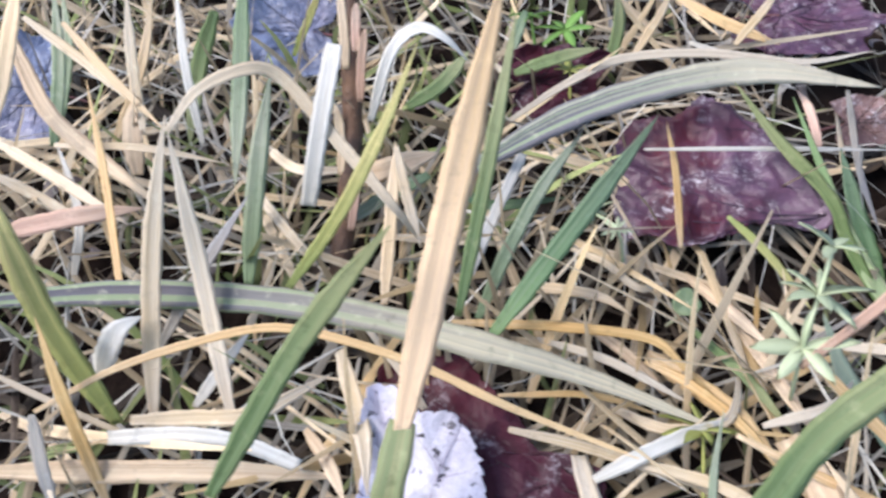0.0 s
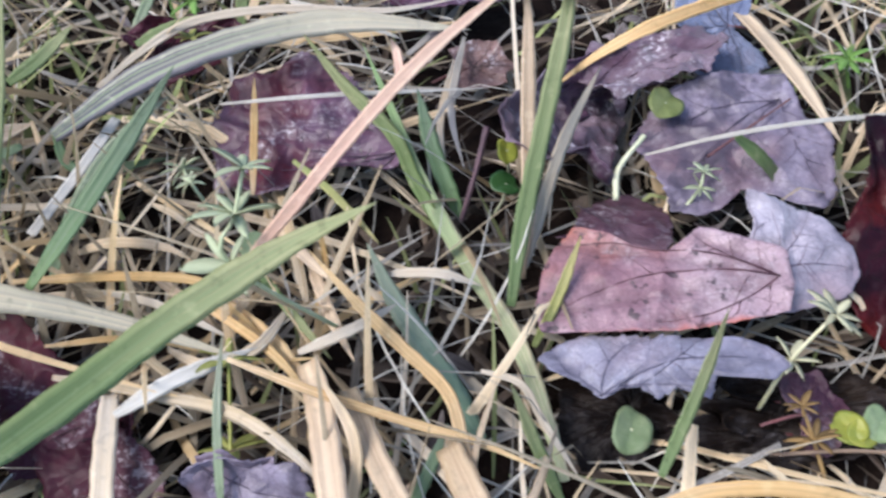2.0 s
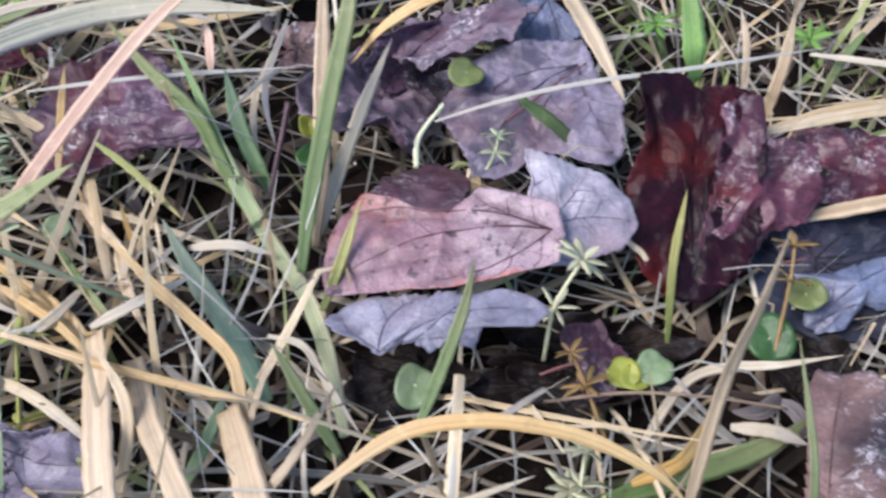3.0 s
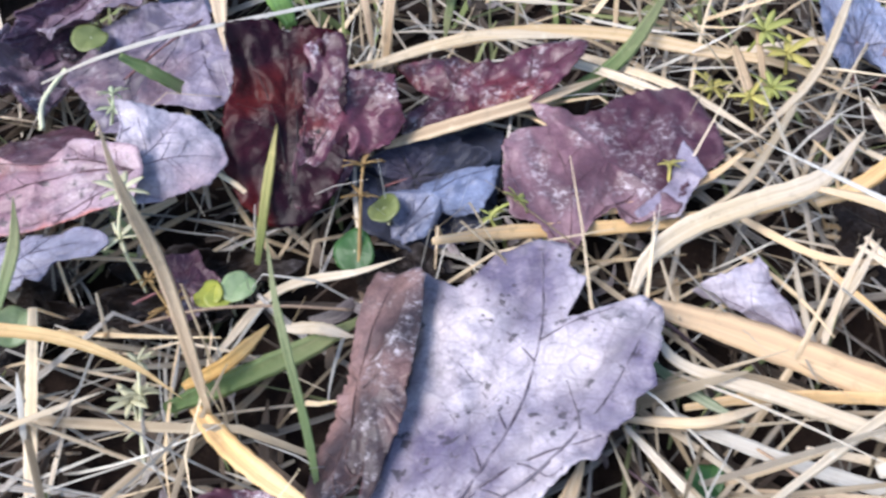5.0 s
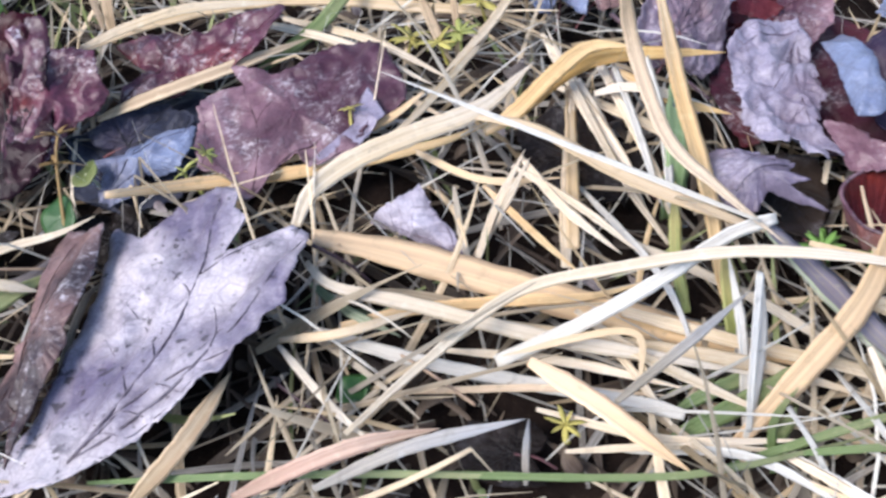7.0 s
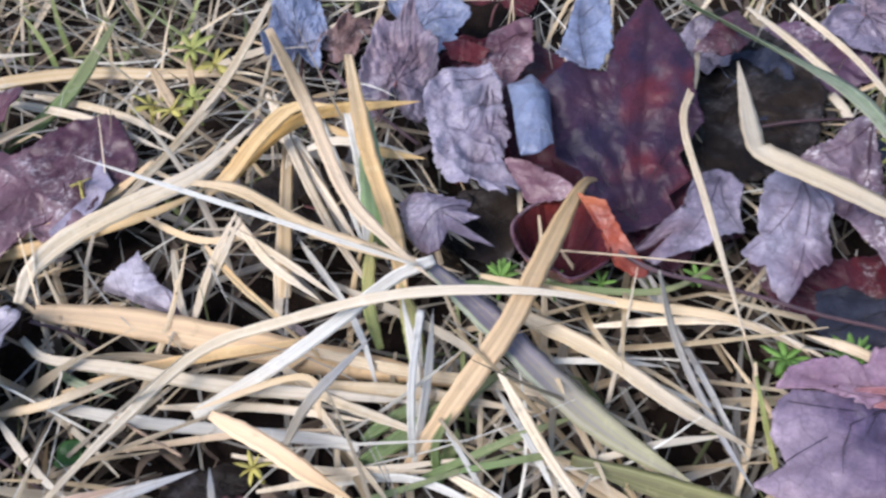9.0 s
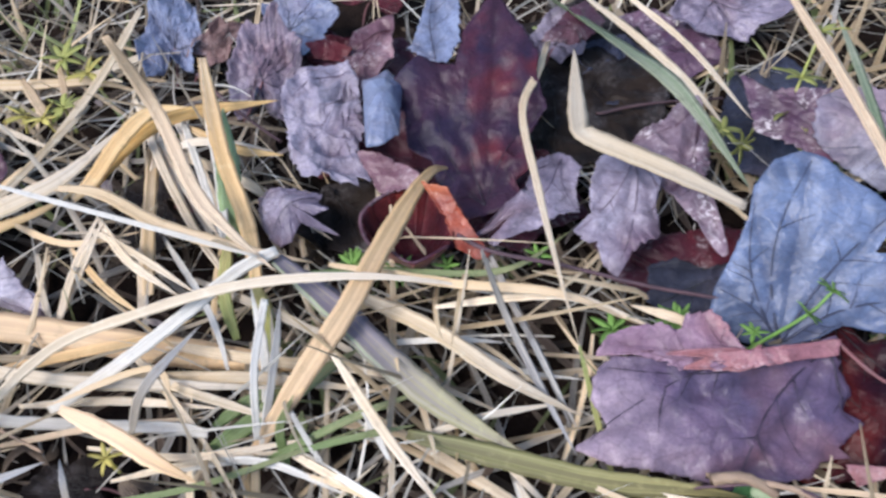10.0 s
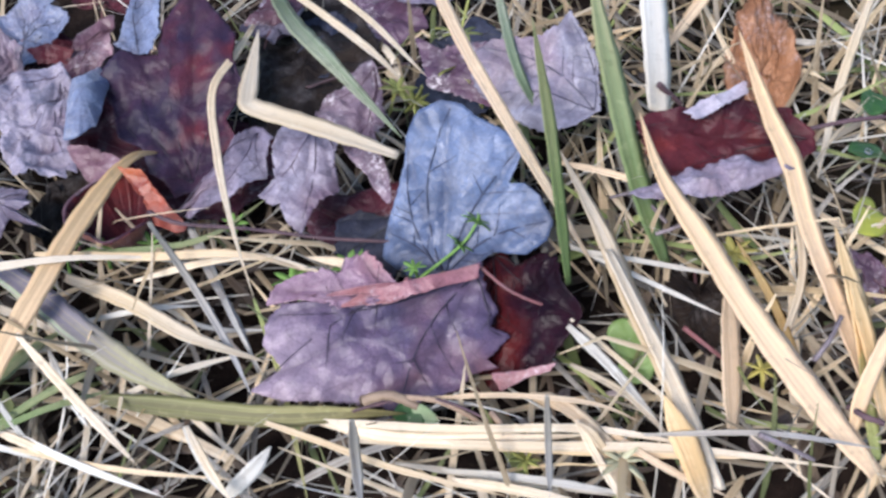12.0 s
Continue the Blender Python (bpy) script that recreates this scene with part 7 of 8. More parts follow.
grass("gold", 3.56, (0.5666, -0.2020, 0.0100), (0.5617, -0.2143, 0.0140), (0.5562, -0.2260, 0.0120))
grass("tan", 2.05, (0.5476, -0.1974, 0.0140), (0.5529, -0.2150, 0.0140), (0.5614, -0.2293, 0.0100))
grass("straw", 2.78, (0.4436, -0.0452, 0.0200), (0.4710, -0.0723, 0.0240), (0.4951, -0.0906, 0.0240), (0.5117, -0.1068, 0.0160))
grass("gold", 7.24, (0.5559, -0.2278, 0.0100), (0.5588, -0.2147, 0.0200), (0.5617, -0.2026, 0.0260))
grass("gold", 5.44, (0.6059, -0.2419, 0.0120), (0.6159, -0.2255, 0.0200), (0.6283, -0.2059, 0.0260))
grass("tan", 3.94, (0.5384, -0.1778, 0.0140), (0.5423, -0.1872, 0.0180), (0.5469, -0.2046, 0.0140))
grass("peach", 4.99, (0.6226, -0.2247, 0.0300), (0.6055, -0.2318, 0.0200), (0.5931, -0.2397, 0.0120))
grass("straw", 3.66, (0.4870, -0.1460, 0.0120), (0.5016, -0.1650, 0.0150), (0.5254, -0.1841, 0.0150), (0.5436, -0.1953, 0.0120))
grass("straw", 2.60, (0.5070, -0.1833, 0.0140), (0.5199, -0.1978, 0.0160), (0.5328, -0.2116, 0.0120))
grass("straw", 3.09, (0.5278, -0.1238, 0.0160), (0.5208, -0.1135, 0.0200), (0.5115, -0.1020, 0.0200))
grass("green", 5.76, (-0.0100, 0.0330, 0.0020), (-0.0080, 0.0385, 0.0300), (-0.0052, 0.0440, 0.0465), (-0.0026, 0.0550, 0.0538), blunt=True)
grass("straw", 3.92, (0.3484, -0.0280, 0.0120), (0.3819, -0.0490, 0.0140), (0.4139, -0.0679, 0.0140), (0.4421, -0.0862, 0.0080))
grass("straw", 2.56, (0.3465, -0.0358, 0.0090), (0.3732, -0.0504, 0.0110), (0.3992, -0.0673, 0.0090))
grass("green", 1.83, (0.3168, -0.0592, 0.0080), (0.3347, -0.0676, 0.0120), (0.3747, -0.0841, 0.0150), (0.3981, -0.0900, 0.0150), (0.4404, -0.0931, 0.0080))
grass("olive", 5.83, (0.4165, -0.0598, 0.0080), (0.4180, -0.0555, 0.0100), (0.4205, -0.0466, 0.0160), (0.4221, -0.0383, 0.0220))
grass("green", 5.17, (0.3865, -0.0777, 0.0060), (0.3936, -0.0766, 0.0080), (0.4106, -0.0755, 0.0120), (0.4246, -0.0741, 0.0140), (0.4403, -0.0711, 0.0120))
grass("white", 2.24, (0.4044, -0.0832, 0.0140), (0.4118, -0.0688, 0.0240), (0.4224, -0.0522, 0.0280), blunt=True)
grass("straw", 4.30, (0.3906, -0.0175, 0.0080), (0.3998, 0.0047, 0.0140), (0.4110, 0.0324, 0.0180), blunt=True)
grass("straw", 3.01, (0.4150, -0.0268, 0.0100), (0.4120, -0.0056, 0.0140), (0.4113, 0.0282, 0.0200), (0.4147, 0.0593, 0.0200))
grass("straw", 2.98, (0.4220, -0.0164, 0.0080), (0.4221, -0.0004, 0.0140), (0.4221, 0.0379, 0.0220), blunt=True)
grass("white", 1.55, (0.4174, -0.1019, 0.0080), (0.4164, -0.0912, 0.0140), (0.4152, -0.0783, 0.0160), blunt=True)
grass("greystem", 1.83, (0.3523, -0.0754, 0.0080), (0.3544, -0.0698, 0.0140), (0.3571, -0.0647, 0.0200))
grass("green", 4.06, (0.4102, -0.0863, 0.0040), (0.4151, -0.0838, 0.0080), (0.4183, -0.0816, 0.0140))
grass("straw", 1.86, (0.3643, -0.0710, 0.0080), (0.3885, -0.0801, 0.0120), (0.4163, -0.0902, 0.0080))
grass("tan", 1.85, (0.3315, -0.0414, 0.0060), (0.3648, -0.0545, 0.0100), (0.3958, -0.0675, 0.0080))
grass("white", 1.88, (0.4893, -0.0571, 0.0060), (0.4874, -0.0766, 0.0100), (0.4838, -0.0996, 0.0120), (0.4817, -0.1230, 0.0080))
grass("white", 1.37, (0.4660, -0.0754, 0.0060), (0.4761, -0.0983, 0.0100), (0.4926, -0.1112, 0.0080))
grass("straw", 2.79, (0.4053, -0.0194, 0.0080), (0.4267, -0.0522, 0.0120), (0.4454, -0.0811, 0.0080))
grass("straw", 3.37, (0.3849, -0.0330, 0.0080), (0.4147, -0.0604, 0.0120), (0.4469, -0.0833, 0.0100), (0.4688, -0.1090, 0.0060))
grass("white", 2.09, (0.4016, 0.0024, 0.0080), (0.4061, -0.0394, 0.0140), (0.4029, -0.0668, 0.0100))
grass("straw", 3.51, (0.4096, 0.0444, 0.0100), (0.4332, 0.0042, 0.0140), (0.4497, -0.0284, 0.0080))
grass("white", 2.20, (0.3775, -0.0756, 0.0080), (0.4022, -0.0878, 0.0120), (0.4201, -0.1076, 0.0080))
grass("straw", 5.11, (0.5602, -0.2266, 0.0100), (0.5661, -0.2082, 0.0180), (0.5706, -0.1914, 0.0240), (0.5791, -0.1621, 0.0300), blunt=True)
grass("olive", 3.88, (0.5993, -0.2456, 0.0080), (0.6073, -0.2330, 0.0160), (0.6168, -0.2209, 0.0200))
grass("straw", 2.38, (0.5112, -0.1733, 0.0120), (0.5411, -0.2001, 0.0140), (0.5729, -0.2255, 0.0100))
grass("white", 2.06, (0.5069, -0.1792, 0.0120), (0.5245, -0.1968, 0.0140), (0.5444, -0.2162, 0.0100))
grass("straw", 2.64, (0.5444, -0.2060, 0.0080), (0.5423, -0.1981, 0.0200), (0.5391, -0.1936, 0.0260))
grass("white", 1.57, (0.5841, -0.1798, 0.0100), (0.5745, -0.1955, 0.0140), (0.5711, -0.2087, 0.0080))
grass("straw", 2.16, (0.5545, -0.1761, 0.0100), (0.5590, -0.1939, 0.0140), (0.5617, -0.2116, 0.0080))
grass("white", 3.10, (0.5574, -0.1707, 0.0220), (0.5596, -0.1860, 0.0180), (0.5611, -0.2039, 0.0120))
grass("white", 4.59, (0.4562, -0.1484, 0.0100), (0.4664, -0.1481, 0.0140), (0.4733, -0.1464, 0.0160))
grass("white", 2.11, (0.4572, -0.1296, 0.0220), (0.4563, -0.1420, 0.0180), (0.4572, -0.1525, 0.0140))
grass("white", 2.03, (0.4132, -0.0905, 0.0100), (0.4267, -0.1154, 0.0140), (0.4424, -0.1378, 0.0100))
grass("straw", 1.91, (0.4362, -0.0997, 0.0100), (0.4300, -0.1130, 0.0120), (0.4227, -0.1226, 0.0100))

# ---- small herbs, stalks ----
bedstraw("lightgreen", (0.0102, 0.0093, 0.0074,), (0.0934, 0.0813, 0.0030), (0.0727, 0.0705, 0.0554), (0.0746, 0.0775, 0.0628), (0.0768, 0.0847, 0.0683))
bedstraw("yellowgreen", (0.0093, 0.0101,), (0.0636, 0.0432, 0.0040), (0.0644, 0.0499, 0.0080), (0.0648, 0.0685, 0.0180))
bedstraw("lightgreen", (0.0045, 0.0071,), (0.0556, 0.1208, 0.0060), (0.0513, 0.1229, 0.0200), (0.0471, 0.1328, 0.0141))
bedstraw("pale", (0.0069, 0.0073,), (0.1935, 0.0517, 0.0050), (0.1940, 0.0538, 0.0277), (0.1994, 0.0571, 0.0418))
bedstraw("lightgreen", (0.0054, 0.0054,), (0.1868, 0.1084, 0.0120), (0.1904, 0.1106, 0.0200), (0.1914, 0.1135, 0.0232))
bedstraw("dried", (0.0061, 0.0067,), (0.2523, 0.0439, 0.0050), (0.2570, 0.0581, 0.0200), (0.2595, 0.0655, 0.0241))
bedstraw("yellowgreen", (0.0045, 0.0051,), (0.2948, 0.0413, 0.0080), (0.2917, 0.0465, 0.0140), (0.2994, 0.0475, 0.0180))
bedstraw("yellow", (0.0046,), (0.3426, 0.0408, 0.0120), (0.3446, 0.0470, 0.0200))
bedstraw("green", (0.0054, 0.0054,), (0.5332, -0.1276, 0.0140), (0.5509, -0.1291, 0.0199), (0.5582, -0.1285, 0.0251))
bedstraw("yellowgreen", (0.0114, 0.0090, 0.0085,), (0.5954, -0.0823, 0.0120), (0.5934, -0.0730, 0.0260), (0.5971, -0.0695, 0.0360), (0.6061, -0.0640, 0.0460))
bedstraw("green", (0.0075,), (0.5035, -0.1073, 0.0080), (0.5043, -0.1045, 0.0160))
bedstraw("green", (0.0049,), (0.5221, -0.1137, 0.0100), (0.5210, -0.1128, 0.0180))
bedstraw("green", (0.0045,), (0.5352, -0.1286, 0.0100), (0.5360, -0.1256, 0.0180))
bedstraw("yellow", (0.0077,), (0.6129, -0.1866, 0.0080), (0.6127, -0.1812, 0.0180))
bedstraw("yellow", (0.0056,), (0.5919, -0.2150, 0.0050), (0.5927, -0.2110, 0.0140))
bedstraw("pale", (0.0065, 0.0059, 0.0056,), (0.1904, 0.0026, 0.0030), (0.1916, 0.0094, 0.0080), (0.1933, 0.0156, 0.0140), (0.1949, 0.0213, 0.0200))
bedstraw("green", (0.0112,), (0.0480, 0.1989, 0.0060), (0.0445, 0.2028, 0.0180))
bedstraw("green", (0.0084,), (0.0369, 0.2012, 0.0060), (0.0343, 0.2116, 0.0160))
bedstraw("yellowgreen", (0.0071,), (0.0459, 0.1822, 0.0080), (0.0450, 0.1864, 0.0160))
bedstraw("green", (0.0068,), (0.4483, -0.0471, 0.0060), (0.4510, -0.0437, 0.0120))
bedstraw("green", (0.0068,), (0.4600, -0.0545, 0.0060), (0.4622, -0.0504, 0.0120))
bedstraw("yellowgreen", (0.0091,), (0.3923, 0.0919, 0.0100), (0.3947, 0.0899, 0.0220))
bedstraw("yellow", (0.0081,), (0.3713, 0.0757, 0.0080), (0.3736, 0.0775, 0.0140))
bedstraw("pale", (0.0077,), (0.5415, -0.2118, 0.0040), (0.5450, -0.2066, 0.0140))
bedstraw("yellowgreen", (0.0054,), (0.5236, -0.1946, 0.0050), (0.5257, -0.1908, 0.0120))
bedstraw("yellow", (0.0050,), (0.3665, -0.0682, 0.0050), (0.3661, -0.0663, 0.0120))
bedstraw("yellowgreen", (0.0081,), (0.3877, 0.0662, 0.0080), (0.3882, 0.0689, 0.0180))
bedstraw("dried", (0.0066, 0.0052,), (0.2042, 0.0292, 0.0040), (0.2008, 0.0402, 0.0120), (0.1978, 0.0464, 0.0180))
bedstraw("pale", (0.0071,), (0.1906, 0.0096, 0.0040), (0.1909, 0.0155, 0.0120))
bedstraw("green", (0.0089,), (0.3069, 0.1455, 0.0060), (0.2979, 0.1444, 0.0200))
bedstraw("green", (0.0091,), (0.2560, 0.1573, 0.0080), (0.2520, 0.1600, 0.0180))
bedstraw("yellowgreen", (0.0080, 0.0065,), (0.5659, -0.0668, 0.0160), (0.5707, -0.0677, 0.0260), (0.5727, -0.0742, 0.0240))
bedstraw("green", (0.0057,), (0.4526, -0.0440, 0.0050), (0.4521, -0.0430, 0.0120))
bedstraw("yellow", (0.0074,), (0.3822, 0.0649, 0.0100), (0.3803, 0.0674, 0.0180))
bedstraw("yellow", (0.0088,), (0.4019, 0.0809, 0.0100), (0.4000, 0.0819, 0.0180))
bedstraw("green", (0.0055,), (0.4516, -0.0413, 0.0020), (0.4508, -0.0447, 0.0130))
bedstraw("green", (0.0060,), (0.4645, -0.0510, 0.0020), (0.4633, -0.0540, 0.0130))
bedstraw("green", (0.0050,), (0.4772, -0.0572, 0.0020), (0.4754, -0.0600, 0.0130))
bedstraw("green", (0.0045,), (0.5041, -0.0681, 0.0020), (0.5013, -0.0705, 0.0130))
bedstraw("green", (0.0060,), (0.5104, -0.1033, 0.0020), (0.5073, -0.1045, 0.0130))
bedstraw("green", (0.0070,), (0.5261, -0.1100, 0.0020), (0.5224, -0.1109, 0.0130))
bedstraw("green", (0.0050,), (0.5135, -0.1108, 0.0020), (0.5102, -0.1117, 0.0130))
round_leaf("palegreen", (0.0683, 0.1048, 0.0140), 0.0041)
round_leaf("palegreen", (0.1597, 0.0477, 0.0080), 0.0061)
round_leaf("yellowleaf", (0.2114, 0.0431, 0.0100), 0.0047)
round_leaf("yellowleaf", (0.1387, 0.1262, 0.0220), 0.0039)
round_leaf("deepleaf", (0.1383, 0.1208, 0.0140), 0.0049)
round_leaf("oliveleaf", (0.1859, 0.1374, 0.0260), 0.0060)
round_leaf("palegreen", (0.2195, 0.0437, 0.0100), 0.0053)
round_leaf("deepleaf", (0.2523, 0.0484, 0.0080), 0.0069)
round_leaf("midleaf", (0.5720, -0.1810, 0.0120), 0.0064)
round_leaf("midleaf", (0.5692, -0.1882, 0.0080), 0.0056)
round_leaf("deepleaf", (0.6746, -0.1812, 0.0160), 0.0072)
round_leaf("deepleaf", (0.6916, -0.1686, 0.0180), 0.0056)
round_leaf("yellowleaf", (0.6577, -0.1960, 0.0120), 0.0073)
round_leaf("palegreen", (0.5107, -0.1625, 0.0060), 0.0058)
round_leaf("deepleaf", (0.3205, -0.0367, 0.0060), 0.0050)
round_leaf("deepleaf", (0.3222, -0.0365, 0.0060), 0.0040)
round_leaf("oliveleaf", (0.2631, 0.0567, 0.0140), 0.0055)
round_leaf("yellowleaf", (0.2139, 0.0415, 0.0100), 0.0040)
round_leaf("deepleaf", (0.2369, 0.0937, 0.0100), 0.0072)
round_leaf("deepleaf", (0.5087, -0.1592, 0.0060), 0.0054)
twig("bark", 6.10, (-0.0222, 0.1154, 0.0030), (-0.0186, 0.1389, 0.0340), (-0.0186, 0.1542, 0.0560), (-0.0200, 0.1671, 0.0660))
twig("darktwig", 1.51, (0.4800, -0.0596, 0.0260), (0.4864, -0.0688, 0.0240), (0.5031, -0.0835, 0.0220), (0.5220, -0.1002, 0.0180), (0.5458, -0.1183, 0.0140))
twig("redtwig", 0.81, (0.1945, 0.1198, 0.0220), (0.2069, 0.1261, 0.0260), (0.2213, 0.1346, 0.0280))
twig("darktwig", 1.57, (0.4355, 0.0543, 0.0220), (0.4413, 0.0332, 0.0200), (0.4506, 0.0147, 0.0140))
twig("darktwig", 1.71, (0.6556, -0.1666, 0.0280), (0.6650, -0.1742, 0.0320), (0.6813, -0.1826, 0.0300))
twig("darktwig", 2.03, (0.6008, -0.2320, 0.0160), (0.6013, -0.2377, 0.0180), (0.6068, -0.2445, 0.0160))
twig("darktwig", 2.20, (0.6319, -0.1277, 0.0340), (0.6375, -0.1338, 0.0260))
twig("darktwig", 1.90, (0.1336, 0.1319, 0.0260), (0.1294, 0.1214, 0.0180), (0.1248, 0.1124, 0.0080))
twig("palestalk", 1.89, (0.1678, 0.1111, 0.0160), (0.1695, 0.1188, 0.0200), (0.1778, 0.1273, 0.0240))
twig("darktwig", 0.81, (0.3030, -0.0303, 0.0100), (0.3151, -0.0485, 0.0100))
twig("tantwig", 1.10, (0.1901, 0.0383, 0.0100), (0.2093, 0.0362, 0.0140), (0.2283, 0.0326, 0.0140), (0.2481, 0.0286, 0.0100))
twig("darktwig", 1.07, (0.4871, -0.1450, 0.0100), (0.5135, -0.1625, 0.0200), (0.5274, -0.1816, 0.0140))
twig("tantwig", 1.84, (0.5004, -0.1501, 0.0160), (0.5123, -0.1615, 0.0200), (0.5184, -0.1684, 0.0180), (0.5263, -0.1829, 0.0100))
twig("redtwig", 1.21, (0.5503, -0.1395, 0.0220), (0.5532, -0.1523, 0.0200), (0.5646, -0.1677, 0.0140))
twig("darktwig", 1.22, (0.3216, 0.0014, 0.0200), (0.3294, -0.0022, 0.0120), (0.3342, -0.0066, 0.0060))
twig("tantwig", 1.08, (0.3487, -0.0516, 0.0060), (0.3391, -0.0392, 0.0100), (0.3325, -0.0291, 0.0080))
twig("greybract", 1.65, (0.5726, -0.2245, 0.0260), (0.5771, -0.2298, 0.0220), (0.5827, -0.2361, 0.0160))
twig("greybract", 1.47, (0.5953, -0.1653, 0.0260), (0.5992, -0.1678, 0.0280), (0.6090, -0.1687, 0.0260))
twig("greybract", 1.40, (0.6019, -0.1637, 0.0240), (0.6028, -0.1508, 0.0240), (0.5979, -0.1442, 0.0200))
twig("greybract", 1.60, (0.6006, -0.2189, 0.0220), (0.6067, -0.2178, 0.0260), (0.6143, -0.2153, 0.0260))
twig("greybract", 1.31, (0.5587, -0.2109, 0.0200), (0.5587, -0.2148, 0.0160), (0.5571, -0.2167, 0.0100))
twig("tantwig", 2.12, (0.5263, -0.1756, 0.0160), (0.5257, -0.1813, 0.0160), (0.5234, -0.1816, 0.0120))
twig("tantwig", 3.39, (0.4998, -0.1517, 0.0180), (0.5066, -0.1560, 0.0200), (0.5112, -0.1627, 0.0180))
twig("redtwig", 1.58, (0.5847, -0.1892, 0.0160), (0.5867, -0.1985, 0.0140), (0.5907, -0.2048, 0.0080))
twig("darktwig", 1.33, (0.5529, -0.0276, 0.0080), (0.5698, -0.0346, 0.0100), (0.5949, -0.0448, 0.0080))

# ---- thatch: dead grass lying all over the strip ----
LINE = [Vector((x, y, 0)) for x, y in ((-0.3, 0.13), (0.0, 0.14), (0.12, 0.12), (0.2, 0.09), (0.3, 0.04), (0.38, 0.0), (0.45, -0.02), (0.52, -0.08), (0.58, -0.14), (0.7, -0.27))]
RUNS = np.cumsum([0.0] + [(q - p).length for p, q in zip(LINE, LINE[1:])])


def strip_place(low, high):
    """A random place beside the line of the walk."""
    d = rng.uniform(0, RUNS[-1])
    i = min(int(np.searchsorted(RUNS, d)) - 1, len(LINE) - 2)
    a, b = LINE[max(i, 0)], LINE[max(i, 0) + 1]
    way = (b - a).normalized()
    p = a + way * (d - RUNS[max(i, 0)]) + Vector((-way.y, way.x, 0)) * rng.uniform(low, high)
    return p.x, p.y


def tuck_under(line):
    """Pushes the middle of a strand under the fallen leaves that cover it; False where there is no room."""
    mids = np.array([tuple(q[0]) for q in FOOTPRINTS])
    along = np.array([tuple(q[1]) for q in FOOTPRINTS])
    over = np.array([tuple(q[2]) for q in FOOTPRINTS])
    sizes = np.array([q[3:] for q in FOOTPRINTS])
    up = np.cross(along, over)
    for c in line:
        d = c - mids
        plane = mids[:, 2] - (d[:, 0] * up[:, 0] + d[:, 1] * up[:, 1]) / up[:, 2]
        d[:, 2] = plane - mids[:, 2]
        u, v = (d * along).sum(1) / sizes[:, 0], (d * over).sum(1) / sizes[:, 1]
        under_it = (u * u + v * v < 0.95) & (c[2] > plane - 0.004)
        if under_it.any():
            c[2] = plane[under_it].min() - 0.004
            if c[2] < -0.0095:
                return False
    return True


def thatch(name, label, mat, number, length, width, height, lean, low=-0.19, high=0.3, curl=0.18, area=None):
    """Many small dead blades in one mesh: each a bent strip with a keel."""
    verts, faces, uvs = [], [], []
    for _ in range(number):
        if area == "ring":
            r, a = 0.3 + 0.9 * float(rng.random()), float(rng.uniform(0, 2 * math.pi))
            x, y = 0.28 + r * math.cos(a), 0.02 + r * math.sin(a)
        elif area:
            x, y = float(rng.uniform(area[0], area[1])), float(rng.uniform(area[2], area[3]))
        else:
            x, y = strip_place(low, high)
        z = float(rng.uniform(*height))
        ln, w = float(rng.uniform(*length)), float(rng.uniform(*width)) / 2
        a = float(rng.uniform(0, 2 * math.pi))
        up = float(rng.uniform(*lean))
        d = np.array((math.cos(a) * math.cos(up), math.sin(a) * math.cos(up), math.sin(up)))
        s = np.array((-math.sin(a), math.cos(a), float(rng.normal() * 0.4)))
        bow = float(rng.normal() * curl)
        droop = float(rng.uniform(0.0, 0.16))
        seg = 7 if w > 0.0008 else 5
        middle = []
        for i in range(seg + 1):
            u = i / seg
            c = np.array((x, y, z)) + d * ln * (u - 0.3) + s * ln * bow * (u * u - u) + np.array((0, 0, -droop * ln * (u - 0.4) ** 2))
            c[2] = max(c[2], -0.009)
            middle.append(c)
        if not tuck_under(middle):
            continue
        o = len(verts)
        for i, c in enumerate(middle):
            u = i / seg
            ww = w * min(1, 0.5 + 3 * u) * (1 - u ** 3 * 0.85)
            for q, h in ((-1, 0.0), (0, 0.35), (1, 0.0)):
                verts.append(tuple(c + s * q * ww + np.array((0, 0, h * ww))))
                uvs.append((0.5 + q / 2, u))
        for i in range(seg):
            for j in range(2):
                p = o + i * 3 + j
                faces.append((p, p + 1, p + 4, p + 3))
    return tagged(link_mesh(name, verts, faces, [mat], uvs), label, "grass", kind="stuff")


THATCH_STRAW = blade_material("thatch_straw", (0.81, 0.69, 0.53), (0.77, 0.59, 0.37), (0.76, 0.61, 0.39), (0.47, 0.32, 0.16), island=True)
THATCH_GREY = blade_material("thatch_grey", (0.4, 0.36, 0.32), (0.53, 0.49, 0.44), (0.63, 0.6, 0.56), (0.16, 0.12, 0.09), island=True)
THATCH_WHITE = blade_material("thatch_white", (0.56, 0.51, 0.42), (0.71, 0.67, 0.59), (0.73, 0.71, 0.66), (0.52, 0.46, 0.37), island=True)
THATCH_BROWN = blade_material("thatch_brown", (0.06, 0.036, 0.024), (0.11, 0.07, 0.045), (0.2, 0.135, 0.08), (0.08, 0.05, 0.035), island=True)
THATCH_MAUVE = blade_material("thatch_mauve", (0.2, 0.15, 0.16), (0.3, 0.24, 0.25), (0.42, 0.35, 0.33), (0.1, 0.07, 0.08), island=True)
THATCH_TAN = blade_material("thatch_tan", (0.6, 0.42, 0.2), (0.72, 0.52, 0.28), (0.78, 0.6, 0.36), (0.42, 0.27, 0.12), island=True)
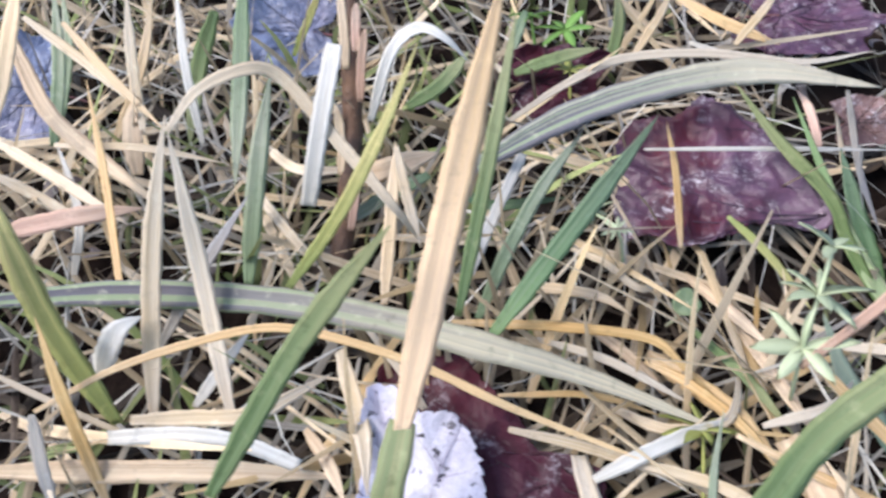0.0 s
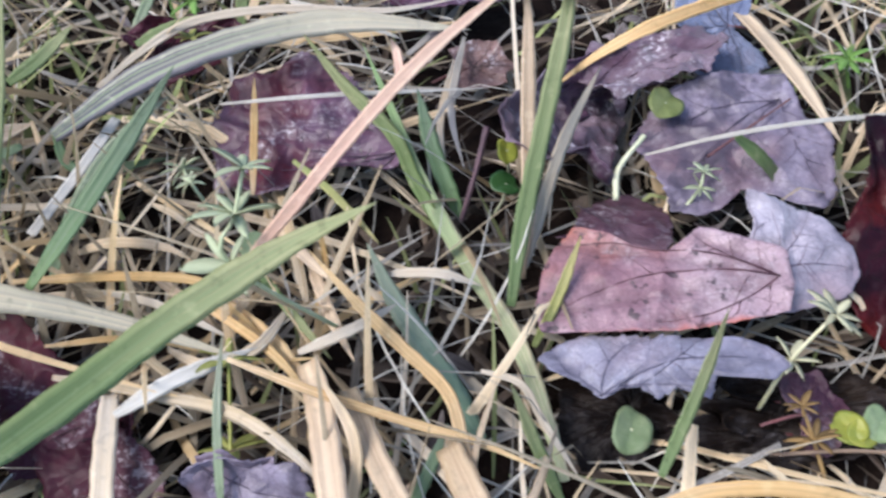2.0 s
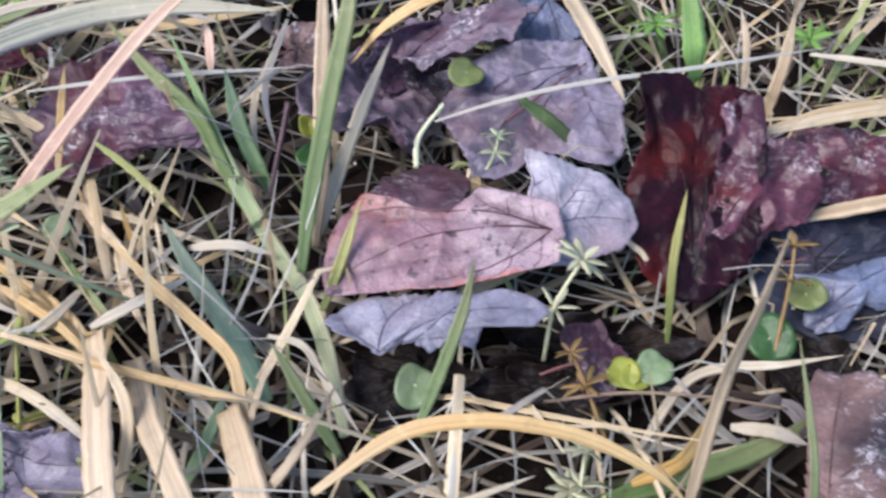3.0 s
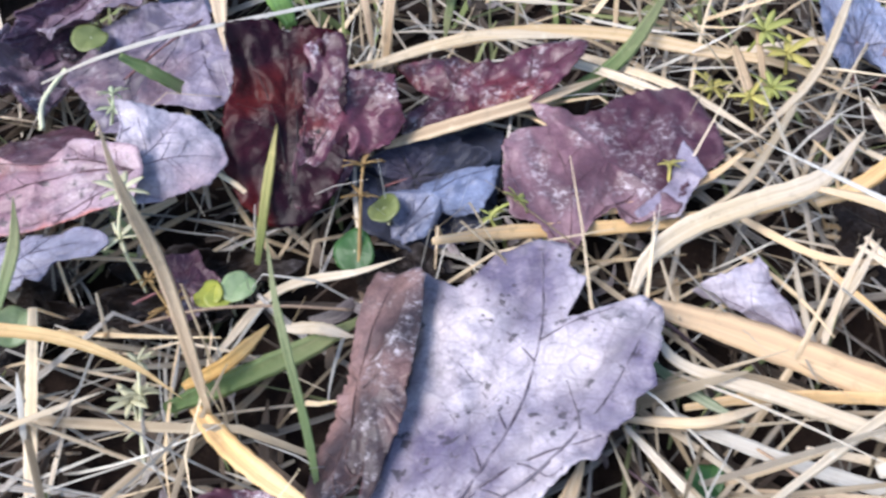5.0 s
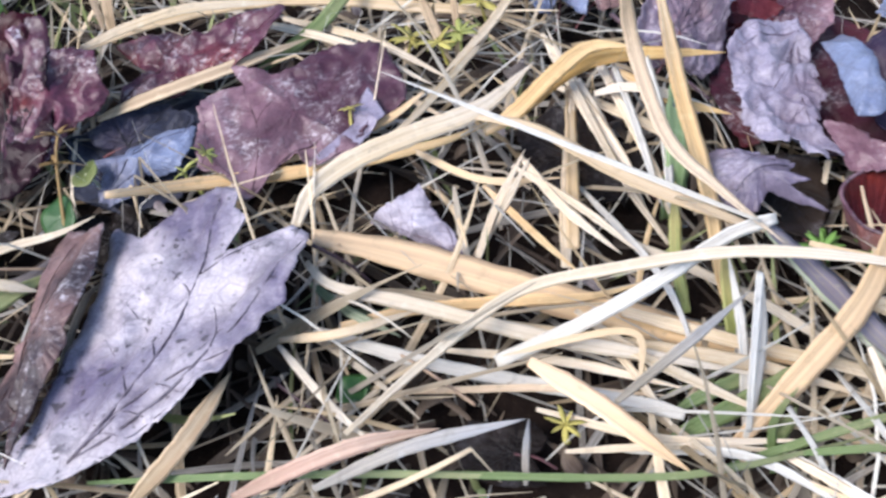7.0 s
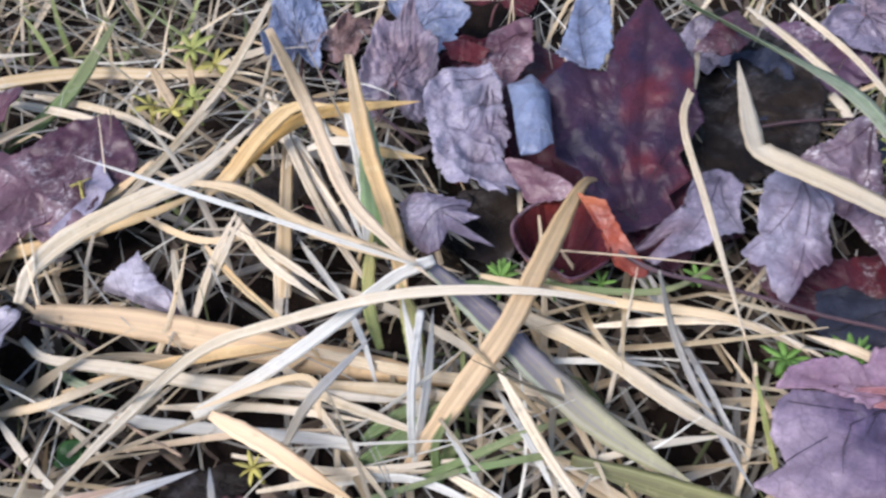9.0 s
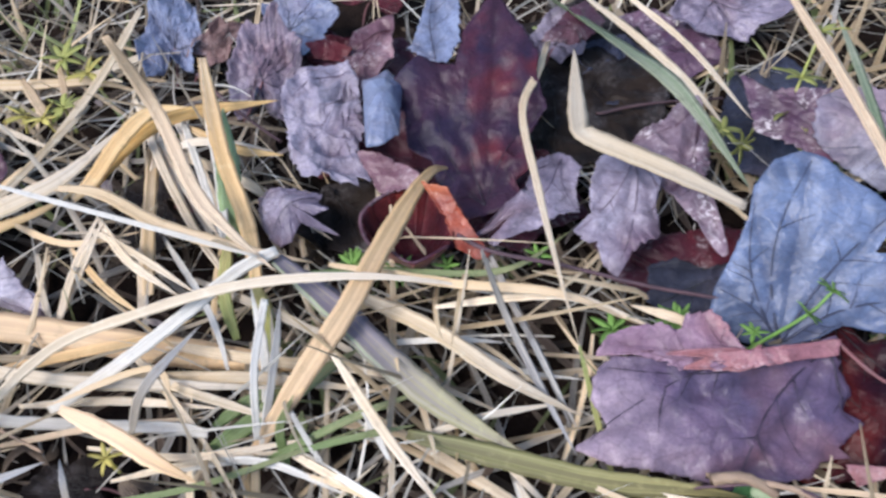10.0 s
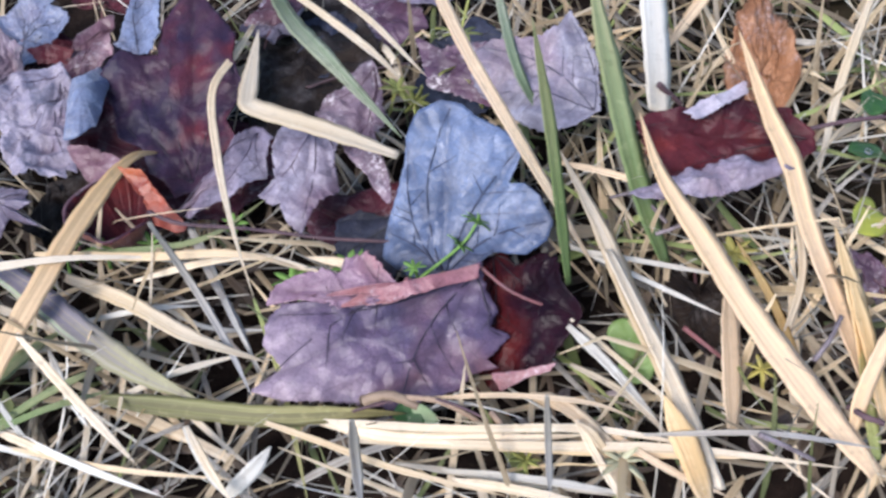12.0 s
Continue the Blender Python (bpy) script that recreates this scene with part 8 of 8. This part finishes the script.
THATCH_GREEN = blade_material("thatch_green", (0.17, 0.25, 0.05), (0.27, 0.35, 0.08), (0.4, 0.42, 0.13), (0.3, 0.36, 0.14), island=True)
thatch("dead_grass_litter", "brown rotting grass litter on the soil", THATCH_BROWN, 3400, (0.012, 0.045), (0.0008, 0.0036), (-0.01, -0.001), (-0.1, 0.25))
thatch("grey_thatch", "weathered grey dead grass in the thatch", THATCH_GREY, 800, (0.025, 0.085), (0.0007, 0.0024), (-0.007, 0.004), (-0.15, 0.6))
thatch("broad_straw", "broad cream dead grass blades in the thatch", THATCH_STRAW, 270, (0.04, 0.12), (0.0016, 0.0036), (-0.004, 0.008), (-0.1, 0.75), curl=0.12)
thatch("straw_thatch", "cream straw-coloured dead grass in the thatch", THATCH_STRAW, 950, (0.035, 0.11), (0.0008, 0.0019), (-0.004, 0.01), (-0.1, 0.9), curl=0.1)
thatch("upright_straw", "thin upright dead grass in the lawn", THATCH_STRAW, 420, (0.018, 0.05), (0.0007, 0.002), (-0.004, 0.003), (0.45, 1.25), curl=0.1)
thatch("brown_straw", "tan withered grass in the thatch", THATCH_TAN, 420, (0.02, 0.055), (0.0008, 0.0026), (-0.004, 0.007), (-0.1, 0.7), curl=0.1)
thatch("litter_scraps", "crumbled brown and grey leaf scraps in the thatch", THATCH_BROWN, 900, (0.004, 0.013), (0.002, 0.0055), (-0.009, 0.004), (-0.5, 0.9), curl=0.6)
thatch("leaf_crumbs", "crumbled mauve-grey leaf scraps caught in the thatch", THATCH_MAUVE, 420, (0.004, 0.014), (0.0015, 0.0045), (-0.003, 0.008), (-0.6, 0.9), curl=0.8)
thatch("pale_straw", "broad bleached straw lying before the leaf heap", THATCH_STRAW, 80, (0.03, 0.08), (0.001, 0.0026), (-0.002, 0.012), (-0.1, 0.8), area=(0.3, 0.5, -0.14, 0.02), curl=0.1)
thatch("bleached_straw", "bleached straw among the tall green blades", THATCH_STRAW, 110, (0.03, 0.08), (0.0012, 0.003), (-0.002, 0.014), (0.0, 1.0), area=(-0.02, 0.1, 0.04, 0.2), curl=0.1)
thatch("fine_straw", "fine bleached white grass fibres", THATCH_WHITE, 1900, (0.02, 0.075), (0.0004, 0.001), (-0.003, 0.013), (-0.15, 0.8), curl=0.17)
thatch("green_sward", "short living green grass low in the thatch", THATCH_GREEN, 700, (0.015, 0.05), (0.0008, 0.0024), (-0.009, 0.003), (0.1, 1.1))
thatch("outer_sward", "winter lawn of straw and grass further out", THATCH_STRAW, 3500, (0.03, 0.09), (0.001, 0.0036), (-0.008, 0.01), (-0.1, 0.7), area="ring")
thatch("outer_grass", "green grass of the lawn further out", THATCH_GREEN, 1800, (0.03, 0.08), (0.001, 0.0036), (-0.008, 0.004), (0.2, 1.1), area="ring")
thatch("standing_straw", "dense upright dead grass behind the tall blades", THATCH_STRAW, 150, (0.03, 0.075), (0.001, 0.0028), (-0.004, 0.004), (0.6, 1.35), area=(-0.2, 0.03, 0.09, 0.27))
thatch("standing_grass", "upright green and grey grass behind the tall blades", THATCH_GREEN, 60, (0.03, 0.07), (0.001, 0.003), (-0.004, 0.004), (0.7, 1.3), area=(-0.2, 0.04, 0.1, 0.27))
thatch("far_straw", "upright straw and grass beyond the leaves", THATCH_STRAW, 90, (0.02, 0.05), (0.001, 0.0026), (-0.004, 0.004), (0.5, 1.3), area=(0.24, 0.42, 0.12, 0.24))
thatch("far_grass", "upright green grass beyond the leaves", THATCH_GREEN, 90, (0.02, 0.05), (0.001, 0.003), (-0.004, 0.004), (0.5, 1.3), area=(0.22, 0.42, 0.13, 0.25))
thatch("tan_straw", "upright tan dead grass past the blue leaf", THATCH_TAN, 200, (0.03, 0.07), (0.001, 0.003), (-0.004, 0.004), (0.5, 1.3), area=(0.58, 0.76, -0.24, -0.02))


# ---- dewdrops ----
def dewdrop(centre, radius):
    bm = bmesh.new()
    bmesh.ops.create_icosphere(bm, subdivisions=3, radius=radius)
    bmesh.ops.scale(bm, vec=(1, 1, 0.75), verts=bm.verts)
    me = bpy.data.meshes.new("dewdrop")
    bm.to_mesh(me)
    bm.free()
    me.materials.append(WATER)
    me.polygons.foreach_set("use_smooth", [True] * len(me.polygons))
    ob = new("dewdrop", me)
    ob.location = centre
    return tagged(ob, "clear dewdrop resting on a green blade", "water drop", "dewdrops")


WATER, wnt, wout = graph("water")
glass = node(wnt, "ShaderNodeBsdfPrincipled", Roughness=0.02, IOR=1.33)
glass.inputs["Transmission Weight"].default_value = 1.0
wnt.links.new(glass.outputs[0], wout.inputs[0])
dewdrop((0.4312, 0.0054, 0.0281), 0.00110)
dewdrop((0.4278, -0.0026, 0.0206), 0.00120)
dewdrop((0.6715, -0.1818, 0.0200), 0.00120)
dewdrop((0.4246, -0.0201, 0.0060), 0.00100)
